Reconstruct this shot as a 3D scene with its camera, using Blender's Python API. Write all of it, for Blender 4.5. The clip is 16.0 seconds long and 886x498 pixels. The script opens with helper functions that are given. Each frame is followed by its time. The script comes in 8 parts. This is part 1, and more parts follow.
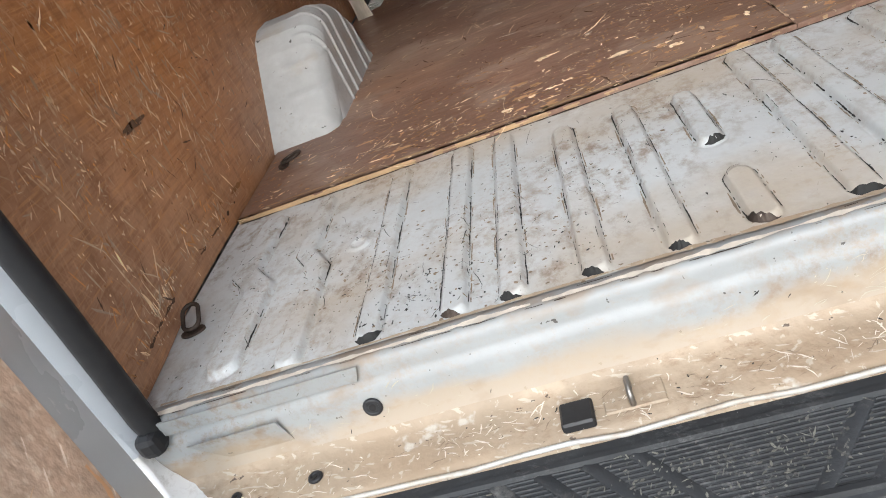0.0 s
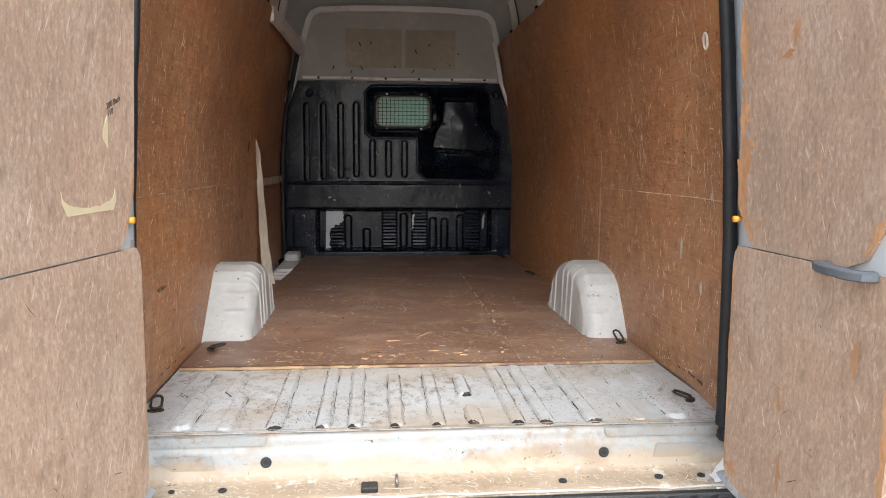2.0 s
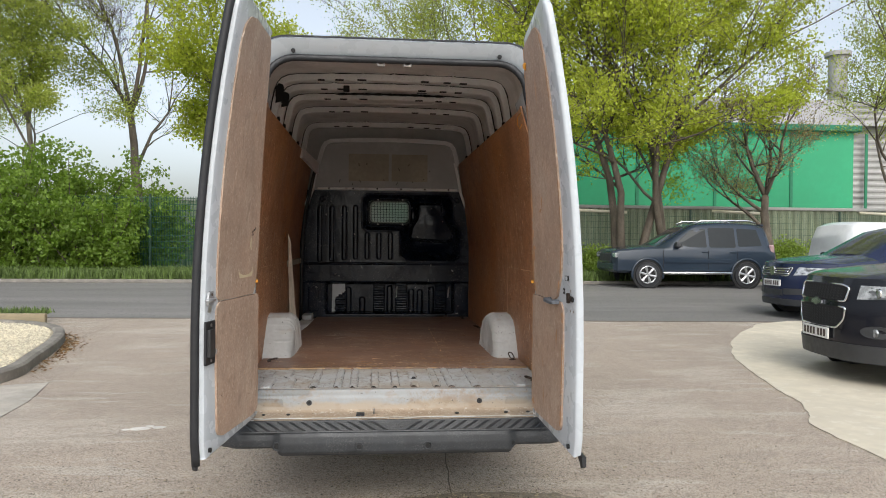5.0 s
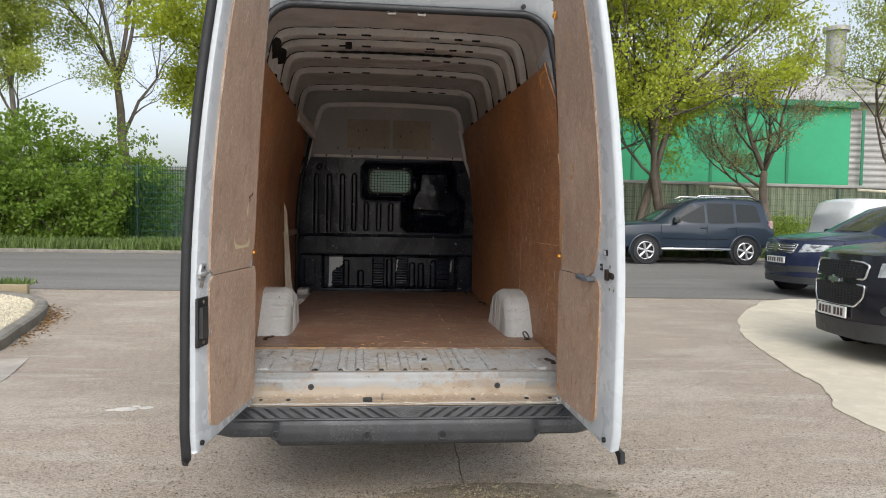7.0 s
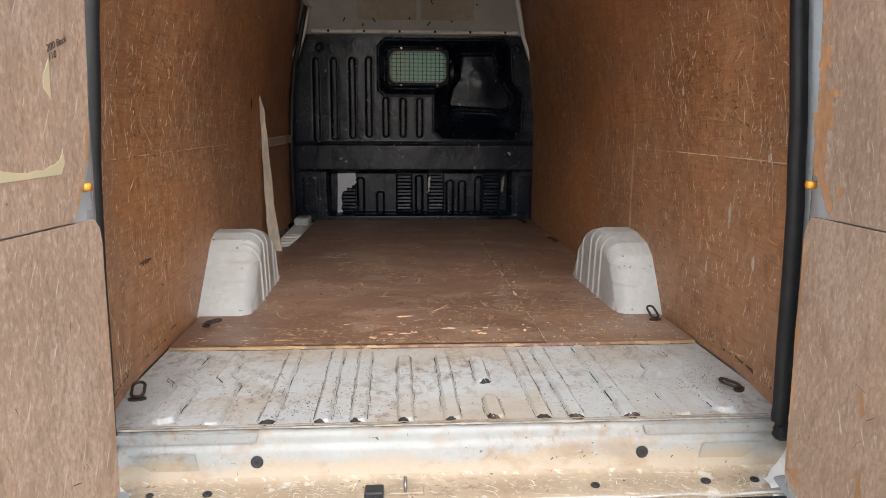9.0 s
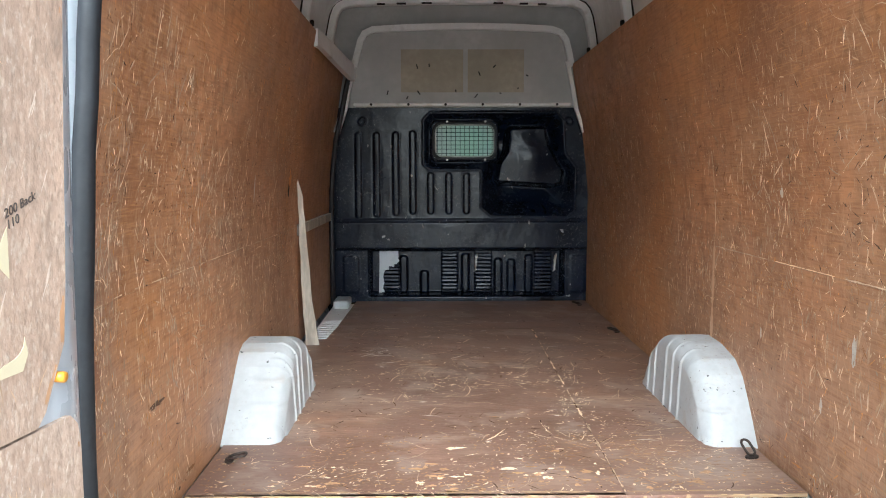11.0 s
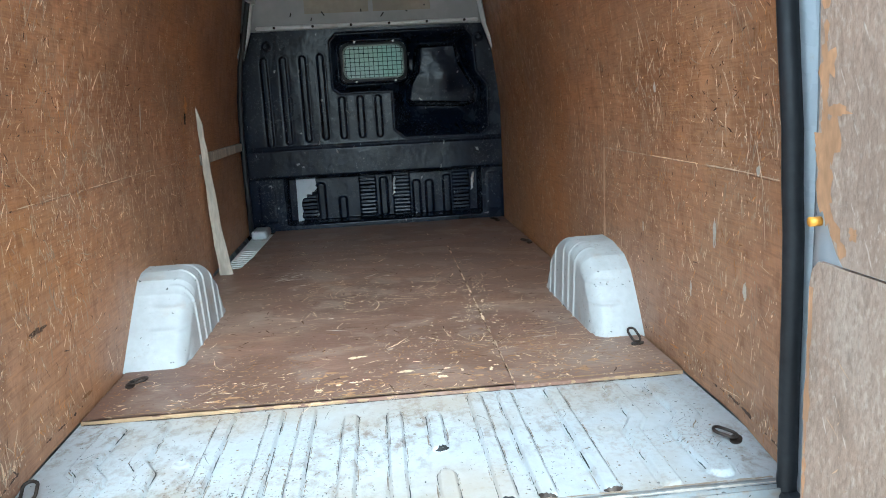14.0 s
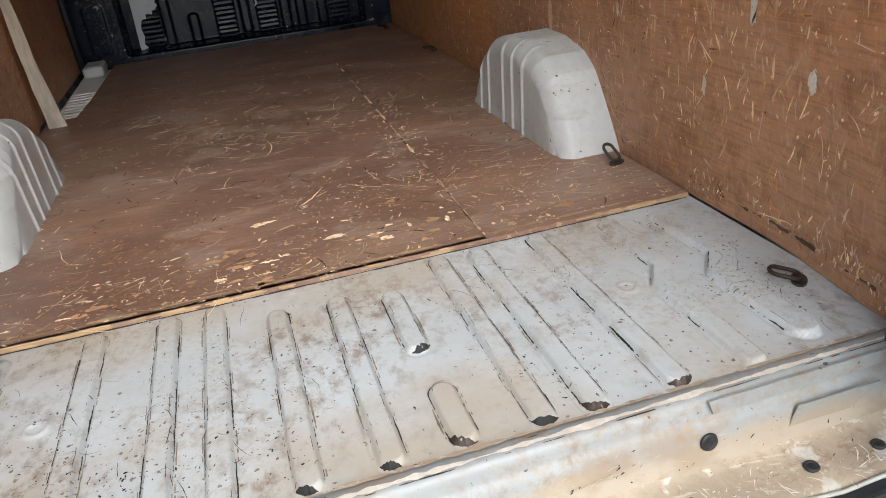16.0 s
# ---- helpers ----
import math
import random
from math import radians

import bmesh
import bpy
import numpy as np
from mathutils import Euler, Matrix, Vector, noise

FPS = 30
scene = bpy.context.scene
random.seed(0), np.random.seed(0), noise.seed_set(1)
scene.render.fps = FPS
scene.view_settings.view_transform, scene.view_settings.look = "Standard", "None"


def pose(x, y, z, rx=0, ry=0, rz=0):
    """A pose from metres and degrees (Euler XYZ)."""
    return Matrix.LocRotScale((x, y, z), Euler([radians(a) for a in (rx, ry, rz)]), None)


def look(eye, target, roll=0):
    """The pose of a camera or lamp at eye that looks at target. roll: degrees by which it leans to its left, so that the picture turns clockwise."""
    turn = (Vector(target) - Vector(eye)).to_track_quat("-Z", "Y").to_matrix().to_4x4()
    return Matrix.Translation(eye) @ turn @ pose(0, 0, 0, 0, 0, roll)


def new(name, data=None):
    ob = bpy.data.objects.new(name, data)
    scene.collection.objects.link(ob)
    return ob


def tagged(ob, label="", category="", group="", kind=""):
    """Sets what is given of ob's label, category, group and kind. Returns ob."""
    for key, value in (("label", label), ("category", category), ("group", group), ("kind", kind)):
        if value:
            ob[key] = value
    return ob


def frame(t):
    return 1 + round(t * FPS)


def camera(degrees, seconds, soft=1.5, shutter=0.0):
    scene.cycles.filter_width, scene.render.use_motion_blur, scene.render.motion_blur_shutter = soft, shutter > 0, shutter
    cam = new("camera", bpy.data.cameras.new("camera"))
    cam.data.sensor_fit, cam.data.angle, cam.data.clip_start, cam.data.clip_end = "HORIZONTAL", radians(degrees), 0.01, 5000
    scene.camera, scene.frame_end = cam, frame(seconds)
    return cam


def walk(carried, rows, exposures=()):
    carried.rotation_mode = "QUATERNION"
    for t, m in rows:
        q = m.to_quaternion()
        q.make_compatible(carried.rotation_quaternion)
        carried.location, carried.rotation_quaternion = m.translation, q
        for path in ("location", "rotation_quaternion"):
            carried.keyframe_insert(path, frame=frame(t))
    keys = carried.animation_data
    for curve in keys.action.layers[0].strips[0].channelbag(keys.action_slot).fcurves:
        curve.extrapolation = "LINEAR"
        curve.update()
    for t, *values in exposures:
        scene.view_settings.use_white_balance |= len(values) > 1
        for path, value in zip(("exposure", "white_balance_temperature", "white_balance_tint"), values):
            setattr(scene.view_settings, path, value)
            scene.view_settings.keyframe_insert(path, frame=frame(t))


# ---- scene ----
cam = camera(62.2, 16.0, 1.0)
PATH = [
    (0, (-0.073, -0.799, 1.223), (-0.526, 0.913, 0.294), -24.8),
    (0.5, (-0.179, -0.915, 1.217), (-0.169, 0.8, 0.189), -17.7),
    (1, (-0.189, -1.062, 1.312), (-0.027, 0.801, 0.601), -7.1),
    (1.5, (-0.131, -1.421, 1.395), (0.071, 0.531, 1.008), -1.4),
    (2, (-0.167, -1.951, 1.404), (0.011, 0.027, 1.166), 0.4),
    (2.5, (-0.147, -2.415, 1.426), (0.01, -0.426, 1.287), 0.8),
    (3, (-0.152, -2.846, 1.463), (-0.007, -0.853, 1.372), 0.7),
    (3.5, (-0.192, -3.22, 1.451), (-0.042, -1.227, 1.377), 0.4),
    (4, (-0.127, -3.581, 1.433), (0.038, -1.588, 1.375), 0.2),
    (4.2, (-0.098, -3.690, 1.440), (0.067, -1.697, 1.393), 0.3),
    (6.3, (-0.166, -4.273, 1.515), (0.05, -2.285, 1.5), 0.7),
    (6.5, (-0.163, -4.166, 1.496), (0.051, -2.177, 1.462), 0.7),
    (7, (-0.216, -3.648, 1.456), (-0.003, -1.662, 1.362), 1.1),
    (7.5, (-0.142, -3.1, 1.409), (0.059, -1.118, 1.23), 1.3),
    (8, (-0.113, -2.553, 1.373), (0.065, -0.583, 1.077), 1.0),
    (8.2, (-0.126, -2.335, 1.361), (0.04, -0.371, 1.019), 0.8),
    (10.3, (-0.147, -1.302, 1.498), (-0.08, 0.668, 1.161), 0.5),
    (10.5, (-0.157, -1.304, 1.512), (-0.104, 0.673, 1.215), 0.5),
    (11, (-0.167, -1.309, 1.563), (-0.148, 0.68, 1.355), -0.1),
    (11.5, (-0.175, -1.322, 1.621), (-0.159, 0.675, 1.506), -0.9),
    (12, (-0.137, -1.327, 1.66), (-0.073, 0.672, 1.653), -1.3),
    (12.5, (-0.08, -1.325, 1.657), (0.117, 0.665, 1.687), -2.1),
    (13, (-0.043, -1.339, 1.571), (0.247, 0.637, 1.464), -2.8),
    (13.5, (-0.006, -1.346, 1.508), (0.265, 0.618, 1.248), -2.9),
    (14, (0.004, -1.354, 1.494), (0.167, 0.6, 1.099), -3.1),
    (14.5, (0.004, -1.305, 1.463), (0.101, 0.624, 0.945), -3.5),
    (15, (-0.09, -1.029, 1.386), (0.0, 0.854, 0.717), -4.7),
    (15.5, (-0.08, -0.809, 1.357), (0.124, 1.003, 0.534), -6.6),
    (16, (-0.088, -0.749, 1.376), (0.345, 0.992, 0.493), -6.6),
]
EXPOSURE = [(0, 0.25, 6100, 7), (0.5, 0.15, 6100, 7), (1, 0.3, 6100, 8), (1.5, 0.8, 6200, 8), (2, 0.65, 6200, 8), (2.5, 0.1, 6200, 8), (3, -0.1, 6300, 8), (4, -0.25, 6400, 8), (6.5, -0.4, 6300, 8), (7.5, -0.15, 6400, 9), (8.2, 0.1, 6400, 9), (10.3, 0.9, 6100, 6), (11, 1.25, 5500, 1), (12, 1.5, 5100, -4), (12.5, 1.85, 5000, -4), (13, 1.55, 5100, -4), (13.5, 1.28, 4900, -7), (14, 1.03, 4950, -7), (14.5, 0.75, 5600, 2), (15, 0.5, 6000, 6), (16, 0.35, 6100, 6)]
walk(cam, [(t, look(eye, aim, roll)) for t, eye, aim, roll in PATH], EXPOSURE)

# ---- world and sun: a bright overcast spring day ----
world = bpy.data.worlds.new("overcast_sky")
scene.world = world
world.use_nodes = True
wn, wl = world.node_tree.nodes, world.node_tree.links
sky = wn.new("ShaderNodeTexSky")
sky.sky_type, sky.sun_disc = "NISHITA", False
sky.sun_elevation, sky.sun_rotation = radians(42), radians(179)
sky.dust_density, sky.air_density, sky.ozone_density = 4.0, 1.0, 1.0
grey = wn.new("ShaderNodeHueSaturation")
grey.inputs["Saturation"].default_value = 0.42
wl.new(sky.outputs[0], grey.inputs["Color"])
wl.new(grey.outputs[0], wn["Background"].inputs["Color"])
wn["Background"].inputs["Strength"].default_value = 0.30
sun = new("sun", bpy.data.lights.new("sun", "SUN"))
sun.data.energy, sun.data.angle, sun.data.color = 0.58, radians(38), (1.0, 0.97, 0.93)
sun.matrix_world = look((0.2, -14, 12.6), (0, 0, 0))


# ---- materials ----
def mat(name, base, rough=0.6, metal=0.0, var=0.15, scale=6.0, stretch=(1, 1, 1), bump=0.0, bump_scale=60.0, layers=(), coat=0.0, spec=0.5, island=0.0, obj_random=0.0):
    """A node material: base colour with variation at two scales, then layers of (colour, amount, scale, stretch, threshold, softness, roughness)."""
    m = bpy.data.materials.new(name)
    m.use_nodes = True
    n, l = m.node_tree.nodes, m.node_tree.links
    b = n["Principled BSDF"]
    b.inputs["Metallic"].default_value = metal
    b.inputs["Coat Weight"].default_value = coat
    b.inputs["Specular IOR Level"].default_value = spec
    co = n.new("ShaderNodeTexCoord")

    def noise_of(sc, st, detail=4.0, rot=0.0, w=0.0, crisp=0.5):
        mp = n.new("ShaderNodeMapping")
        mp.inputs["Scale"].default_value = st
        mp.inputs["Location"].default_value = (w, w * 1.7, w * 0.6)
        if rot:
            tn = n.new("ShaderNodeMapping")
            tn.inputs["Rotation"].default_value = (rot, 0, rot)
            l.new(co.outputs["Object"], tn.inputs[0])
            l.new(tn.outputs[0], mp.inputs[0])
        else:
            l.new(co.outputs["Object"], mp.inputs[0])
        t = n.new("ShaderNodeTexNoise")
        t.inputs["Detail"].default_value = detail + (6.0 if crisp > 0.5 else 0.0)
        t.inputs["Roughness"].default_value = crisp
        t.inputs["Scale"].default_value = sc
        l.new(mp.outputs[0], t.inputs["Vector"])
        return t.outputs[0]

    def mix(fac, a, c, mode="MIX"):
        x = n.new("ShaderNodeMix")
        x.data_type, x.blend_type = "RGBA", mode
        for s, v in ((x.inputs[0], fac), (x.inputs[6], a), (x.inputs[7], c)):
            if isinstance(v, bpy.types.NodeSocket):
                l.new(v, s)
            elif isinstance(v, (int, float)):
                s.default_value = v
            else:
                s.default_value = (*v, 1)
        return x.outputs[2]

    def ramp(sock, lo, hi):
        r = n.new("ShaderNodeMapRange")
        r.inputs["From Min"].default_value, r.inputs["From Max"].default_value = lo, hi
        l.new(sock, r.inputs[0])
        return r.outputs[0]

    dark = [c * (1 - 1.6 * var) for c in base]
    light = [min(1.0, c * (1 + 1.3 * var)) for c in base]
    col = mix(ramp(noise_of(scale, stretch, 6.0), 0.3, 0.7), dark, light)
    col = mix(ramp(noise_of(scale * 7.3, stretch, 3.0, w=3.1), 0.35, 0.65), mix(0.5, col, dark), col)
    if island or obj_random:
        r = n.new("ShaderNodeNewGeometry").outputs["Random Per Island"] if island else n.new("ShaderNodeObjectInfo").outputs["Random"]
        k = island or obj_random
        col = mix(r, mix(1.0, col, (1 - k, 1 - k, 1 - k), "MULTIPLY"), mix(1.0, col, (1 + k, 1 + k, 1 + 0.6 * k), "MULTIPLY"))
    rg = n.new("ShaderNodeValue").outputs[0]
    rg.default_value = rough
    rgs = ramp(noise_of(scale * 3, stretch, w=7.7), 0.2, 0.8)
    mr = n.new("ShaderNodeMapRange")
    mr.inputs["To Min"].default_value, mr.inputs["To Max"].default_value = max(0.03, rough * 0.75), min(1.0, rough * 1.25)
    l.new(rgs, mr.inputs[0])
    rg = mr.outputs[0]
    for i, (lc, amount, sc, st, lo, hi, lr, kind, rot) in enumerate(layers):
        f = ramp(noise_of(sc, st, 5.0, rot, 1.3 * i + 0.4, 0.72 if kind == "clustered" else 0.5), lo, hi)
        if kind == "clustered":
            # fine specks gathered in patches
            g = n.new("ShaderNodeMath")
            g.operation, g.use_clamp = "MULTIPLY", True
            l.new(f, g.inputs[0])
            l.new(ramp(noise_of(1.2 + 0.05 * sc, (1, 1, 1), 3.0, 0.0, 2.9 * i + 1.1), 0.40, 0.64), g.inputs[1])
            f = g.outputs[0]
        elif kind == "height":
            # blended in below a wavering height
            sp = n.new("ShaderNodeSeparateXYZ")
            l.new(co.outputs["Object"], sp.inputs[0])
            g = n.new("ShaderNodeMath")
            g.operation = "MULTIPLY_ADD"
            l.new(noise_of(sc, st, 5.0, w=1.9), g.inputs[0])
            g.inputs[1].default_value = 0.10
            l.new(sp.outputs[2], g.inputs[2])
            f = ramp(g.outputs[0], lo + 0.05, hi + 0.05)
        q = n.new("ShaderNodeMath")
        q.operation, q.use_clamp = "MULTIPLY", True
        l.new(f, q.inputs[0])
        q.inputs[1].default_value = amount
        col = mix(q.outputs[0], col, lc)
        x = n.new("ShaderNodeMix")
        l.new(q.outputs[0], x.inputs[0])
        l.new(rg, x.inputs[2])
        x.inputs[3].default_value = lr
        rg = x.outputs[0]
    l.new(col, b.inputs["Base Color"])
    l.new(rg, b.inputs["Roughness"])
    if bump:
        bp = n.new("ShaderNodeBump")
        bp.inputs["Strength"].default_value, bp.inputs["Distance"].default_value = bump, 0.01
        l.new(noise_of(bump_scale, stretch, 5.0, w=5.0), bp.inputs["Height"])
        l.new(bp.outputs[0], b.inputs["Normal"])
    return m


N, K, Z = "noise", "clustered", "height"
# pale gouges: thin strokes of stretched noise in several directions, gathered in patches
def wall_gouges(c, a, lo=0.575):
    return [(c, a, 1.0, (20, 170, 17), lo + 0.05, lo + 0.08, 0.8, N, 0.35), (c, a, 1.0, (20, 140, 12), lo + 0.07, lo + 0.09, 0.8, N, -0.45), (c, a, 1.0, (20, 190, 22), lo + 0.06, lo + 0.09, 0.8, N, 1.1),
            (c, 0.9 * a, 1.0, (20, 110, 7), lo + 0.08, lo + 0.10, 0.8, N, 0.06), (c, 0.7 * a, 1.0, (40, 60, 45), lo + 0.07, lo + 0.11, 0.8, N, 0.2)]


M_PAINT = mat("white_van_paint", (0.49, 0.525, 0.56), 0.28, var=0.02, scale=3, coat=0.4, layers=[((0.40, 0.33, 0.25), 0.5, 40, (1, 1, 0.5), 0.60, 0.70, 0.6, K, 0)])
M_ROOFSKIN = mat("grey_roof_skin_paint", (0.77, 0.77, 0.76), 0.5, var=0.08, scale=4, layers=[((0.40, 0.38, 0.36), 0.4, 5, (1, 1, 1), 0.52, 0.70, 0.6, N, 0)])
M_INNER = mat("grey_white_inner_paint", (0.82, 0.82, 0.81), 0.40, var=0.05, scale=4, layers=[((0.45, 0.42, 0.38), 0.5, 60, (1, 1, 1), 0.52, 0.66, 0.7, K, 0), ((0.38, 0.33, 0.28), 0.5, 9, (1, 1, 1), 0.62, 0.75, 0.7, N, 0)])
GRIME = [((0.38, 0.31, 0.225), 0.7, 3.6, (1, 1, 1), 0.45, 0.66, 0.6, N, 0), ((0.21, 0.145, 0.095), 0.8, 30, (1, 0.7, 1), 0.49, 0.64, 0.8, K, 0), ((0.30, 0.22, 0.15), 0.5, 70, (1, 1, 1), 0.49, 0.62, 0.8, K, 0),
         ((0.05, 0.04, 0.035), 0.8, 1.0, (300, 26, 40), 0.735, 0.75, 0.6, N, 0.5), ((0.07, 0.055, 0.045), 0.8, 1.0, (30, 260, 40), 0.74, 0.755, 0.6, N, 0.2), ((0.04, 0.035, 0.03), 0.9, 75, (1, 0.6, 1), 0.70, 0.715, 0.6, N, 0)]
M_FLOORPAINT = mat("worn_white_floor_paint", (0.48, 0.502, 0.51), 0.42, var=0.05, scale=5, bump=0.18, bump_scale=45, layers=GRIME)
# white like the floor, but the upright face's shade is in its base colour
M_SILLFACE_SHADED = mat("shaded_white_sill_paint_rubbed_tan_low_down", (0.285, 0.298, 0.302), 0.45, var=0.05, scale=6, bump=0.12, bump_scale=40, layers=GRIME[1:] + [
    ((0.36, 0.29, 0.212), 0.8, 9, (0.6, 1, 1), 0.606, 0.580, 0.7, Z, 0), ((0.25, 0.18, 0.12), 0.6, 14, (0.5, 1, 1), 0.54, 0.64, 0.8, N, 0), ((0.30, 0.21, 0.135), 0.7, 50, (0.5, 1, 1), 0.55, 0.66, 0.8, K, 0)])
M_SILL = mat("rubbed_sill_paint", (0.36, 0.288, 0.212), 0.6, var=0.12, scale=9, bump=0.25, bump_scale=70, layers=[
    ((0.29, 0.21, 0.14), 0.6, 6, (0.6, 1, 1), 0.49, 0.66, 0.8, N, 0), ((0.22, 0.145, 0.09), 0.7, 70, (0.6, 1, 1), 0.50, 0.62, 0.8, K, 0), ((0.54, 0.50, 0.43), 0.45, 1.0, (26, 150, 60), 0.62, 0.65, 0.6, N, 0.2), ((0.54, 0.50, 0.43), 0.45, 1.0, (120, 60, 60), 0.63, 0.66, 0.6, N, 0.9),
    ((0.52, 0.50, 0.46), 0.7, 12, (1, 1, 1), 0.63, 0.66, 0.6, N, 0.9), ((0.06, 0.04, 0.03), 0.9, 60, (1, 1, 1), 0.70, 0.72, 0.7, N, 0)])
M_PLYWALL = mat("scuffed_plywood_lining", (0.50, 0.225, 0.098), 0.36, var=0.22, scale=2.4, stretch=(1, 0.7, 1), bump=0.12, bump_scale=70, layers=[
    ((0.24, 0.098, 0.042), 0.65, 1.5, (1, 1, 1), 0.48, 0.70, 0.45, N, 0), ((0.43, 0.285, 0.19), 0.45, 5, (1, 1, 1), 1.50, 0.85, 0.6, Z, 0), ((0.17, 0.075, 0.036), 0.5, 45, (1, 0.8, 0.6), 0.52, 0.62, 0.5, K, 0), ((0.27, 0.115, 0.05), 0.5, 14, (1, 1, 0.7), 0.50, 0.64, 0.5, N, 0.3), ((0.47, 0.27, 0.15), 0.55, 7, (1, 0.6, 0.5), 0.50, 0.70, 0.6, N, 0), ((0.56, 0.225, 0.055), 0.6, 1.1, (1, 1, 1), 0.50, 0.66, 0.45, N, 0), ((0.20, 0.090, 0.042), 0.4, 26, (1, 1, 0.5), 0.58, 0.68, 0.6, N, 0),
    ((0.25, 0.100, 0.040), 0.42, 1.0, (40, 10, 160), 0.47, 0.64, 0.5, N, 0), ((0.60, 0.30, 0.12), 0.45, 1.0, (40, 14, 220), 0.55, 0.66, 0.5, N, 0.02), ((0.60, 0.38, 0.23), 0.45, 150, (1, 1, 0.5), 0.55, 0.66, 0.8, K, 0.1), ((0.56, 0.38, 0.26), 0.5, 30, (1, 1, 0.4), 0.57, 0.70, 0.8, K, 0.2)] + wall_gouges((0.66, 0.44, 0.28), 0.22, 0.56))
M_PLYFLOOR = mat("worn_plywood_floor", (0.225, 0.128, 0.09), 0.40, var=0.22, scale=1.6, stretch=(0.6, 1, 1), bump=0.12, bump_scale=60, layers=[
    ((0.145, 0.080, 0.058), 0.65, 1.2, (1, 1, 1), 0.46, 0.66, 0.33, N, 0), ((0.37, 0.205, 0.12), 0.5, 3.5, (0.6, 1, 1), 0.54, 0.70, 0.5, N, 0), ((0.40, 0.29, 0.22), 0.55, 2.1, (0.7, 1, 1), 0.54, 0.70, 0.55, N, 0), ((0.20, 0.11, 0.08), 0.5, 11, (0.5, 1, 1), 0.54, 0.68, 0.4, N, 0.4), ((0.42, 0.30, 0.22), 0.4, 9, (0.35, 1.3, 1), 0.56, 0.70, 0.55, N, 0), ((0.150, 0.080, 0.052), 0.55, 4.5, (0.7, 1, 1), 0.53, 0.60, 0.35, N, 0.2), ((0.33, 0.245, 0.195), 0.5, 6, (0.8, 1, 1), 0.55, 0.61, 0.4, N, 0.5), ((0.15, 0.082, 0.055), 0.5, 38, (0.5, 1, 1), 0.52, 0.62, 0.4, K, 0), ((0.20, 0.11, 0.075), 0.5, 1.0, (9, 90, 1), 0.50, 0.64, 0.4, N, 0), ((0.42, 0.29, 0.20), 0.6, 130, (0.6, 1, 1), 0.52, 0.64, 0.8, K, 0), ((0.50, 0.37, 0.27), 0.5, 28, (0.5, 1.2, 1), 0.59, 0.68, 0.7, K, 0.3)])
M_PLYDOOR = mat("weathered_plywood_door_lining", (0.455, 0.322, 0.240), 0.6, var=0.16, scale=3.0, stretch=(1, 1, 0.6), bump=0.3, bump_scale=60, layers=[
    ((0.40, 0.27, 0.19), 0.55, 2.0, (1, 1, 1), 0.50, 0.66, 0.65, N, 0), ((0.51, 0.41, 0.33), 0.55, 4.5, (1, 1, 0.7), 0.52, 0.68, 0.65, N, 0.3), ((0.33, 0.235, 0.175), 0.45, 9, (1, 1, 0.5), 0.52, 0.68, 0.65, N, 0), ((0.34, 0.24, 0.18), 0.18, 1.0, (38, 38, 4), 0.46, 0.68, 0.65, N, 0),
    ((0.30, 0.21, 0.155), 0.5, 1.0, (140, 140, 90), 0.50, 0.62, 0.7, N, 0), ((0.60, 0.49, 0.39), 0.4, 1.0, (110, 110, 60), 0.54, 0.66, 0.7, N, 0.02), ((0.56, 0.29, 0.13), 0.6, 1.0, (5, 5, 1.8), 0.69, 0.75, 0.55, N, 0),
    ((0.27, 0.19, 0.14), 0.6, 60, (1, 1, 0.6), 0.52, 0.62, 0.7, K, 0), ((0.64, 0.54, 0.45), 0.6, 120, (1, 1, 0.5), 0.54, 0.66, 0.7, K, 0.1), ((0.22, 0.155, 0.115), 0.45, 22, (1, 1, 0.5), 0.60, 0.70, 0.65, N, 0.2), ((0.68, 0.57, 0.47), 0.7, 1.0, (20, 130, 14), 0.66, 0.69, 0.8, N, 0.4)])
M_PLYEDGE = mat("bare_plywood_edge", (0.46, 0.31, 0.175), 0.7, var=0.25, scale=20, stretch=(0.3, 0.3, 3))
M_PALEWOOD = mat("pale_splintered_wood", (0.58, 0.51, 0.41), 0.7, var=0.28, scale=14, stretch=(1, 1, 0.2))
M_BULK = mat("black_painted_bulkhead", (0.0045, 0.009, 0.021), 0.24, spec=0.26, var=0.25, scale=4, bump=0.10, bump_scale=25, layers=[
    ((0.022, 0.032, 0.050), 0.35, 5, (1, 1, 0.5), 0.58, 0.75, 0.5, N, 0), ((0.10, 0.10, 0.10), 0.5, 60, (1, 1, 1), 0.54, 0.66, 0.6, K, 0.4), ((0.30, 0.29, 0.28), 0.8, 26, (1, 1, 0.6), 0.69, 0.72, 0.6, N, 0.4)])
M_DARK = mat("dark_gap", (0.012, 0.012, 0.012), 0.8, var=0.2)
M_RUBBER = mat("black_rubber", (0.016, 0.017, 0.02), 0.55, var=0.2, scale=12, bump=0.05)
M_BUMPER = mat("grey_black_bumper_plastic", (0.024, 0.027, 0.031), 0.5, var=0.18, scale=5, bump=0.1, bump_scale=120, layers=[
    ((0.18, 0.18, 0.18), 0.4, 160, (0.6, 1, 1), 0.50, 0.64, 0.7, K, 0.3), ((0.09, 0.09, 0.09), 0.3, 4, (0.5, 2, 2), 0.56, 0.74, 0.6, N, 0.3), ((0.24, 0.24, 0.24), 0.7, 1.0, (40, 300, 60), 0.73, 0.75, 0.7, N, 0.6), ((0.24, 0.24, 0.24), 0.7, 160, (1, 1, 1), 0.74, 0.76, 0.7, N, 0)])
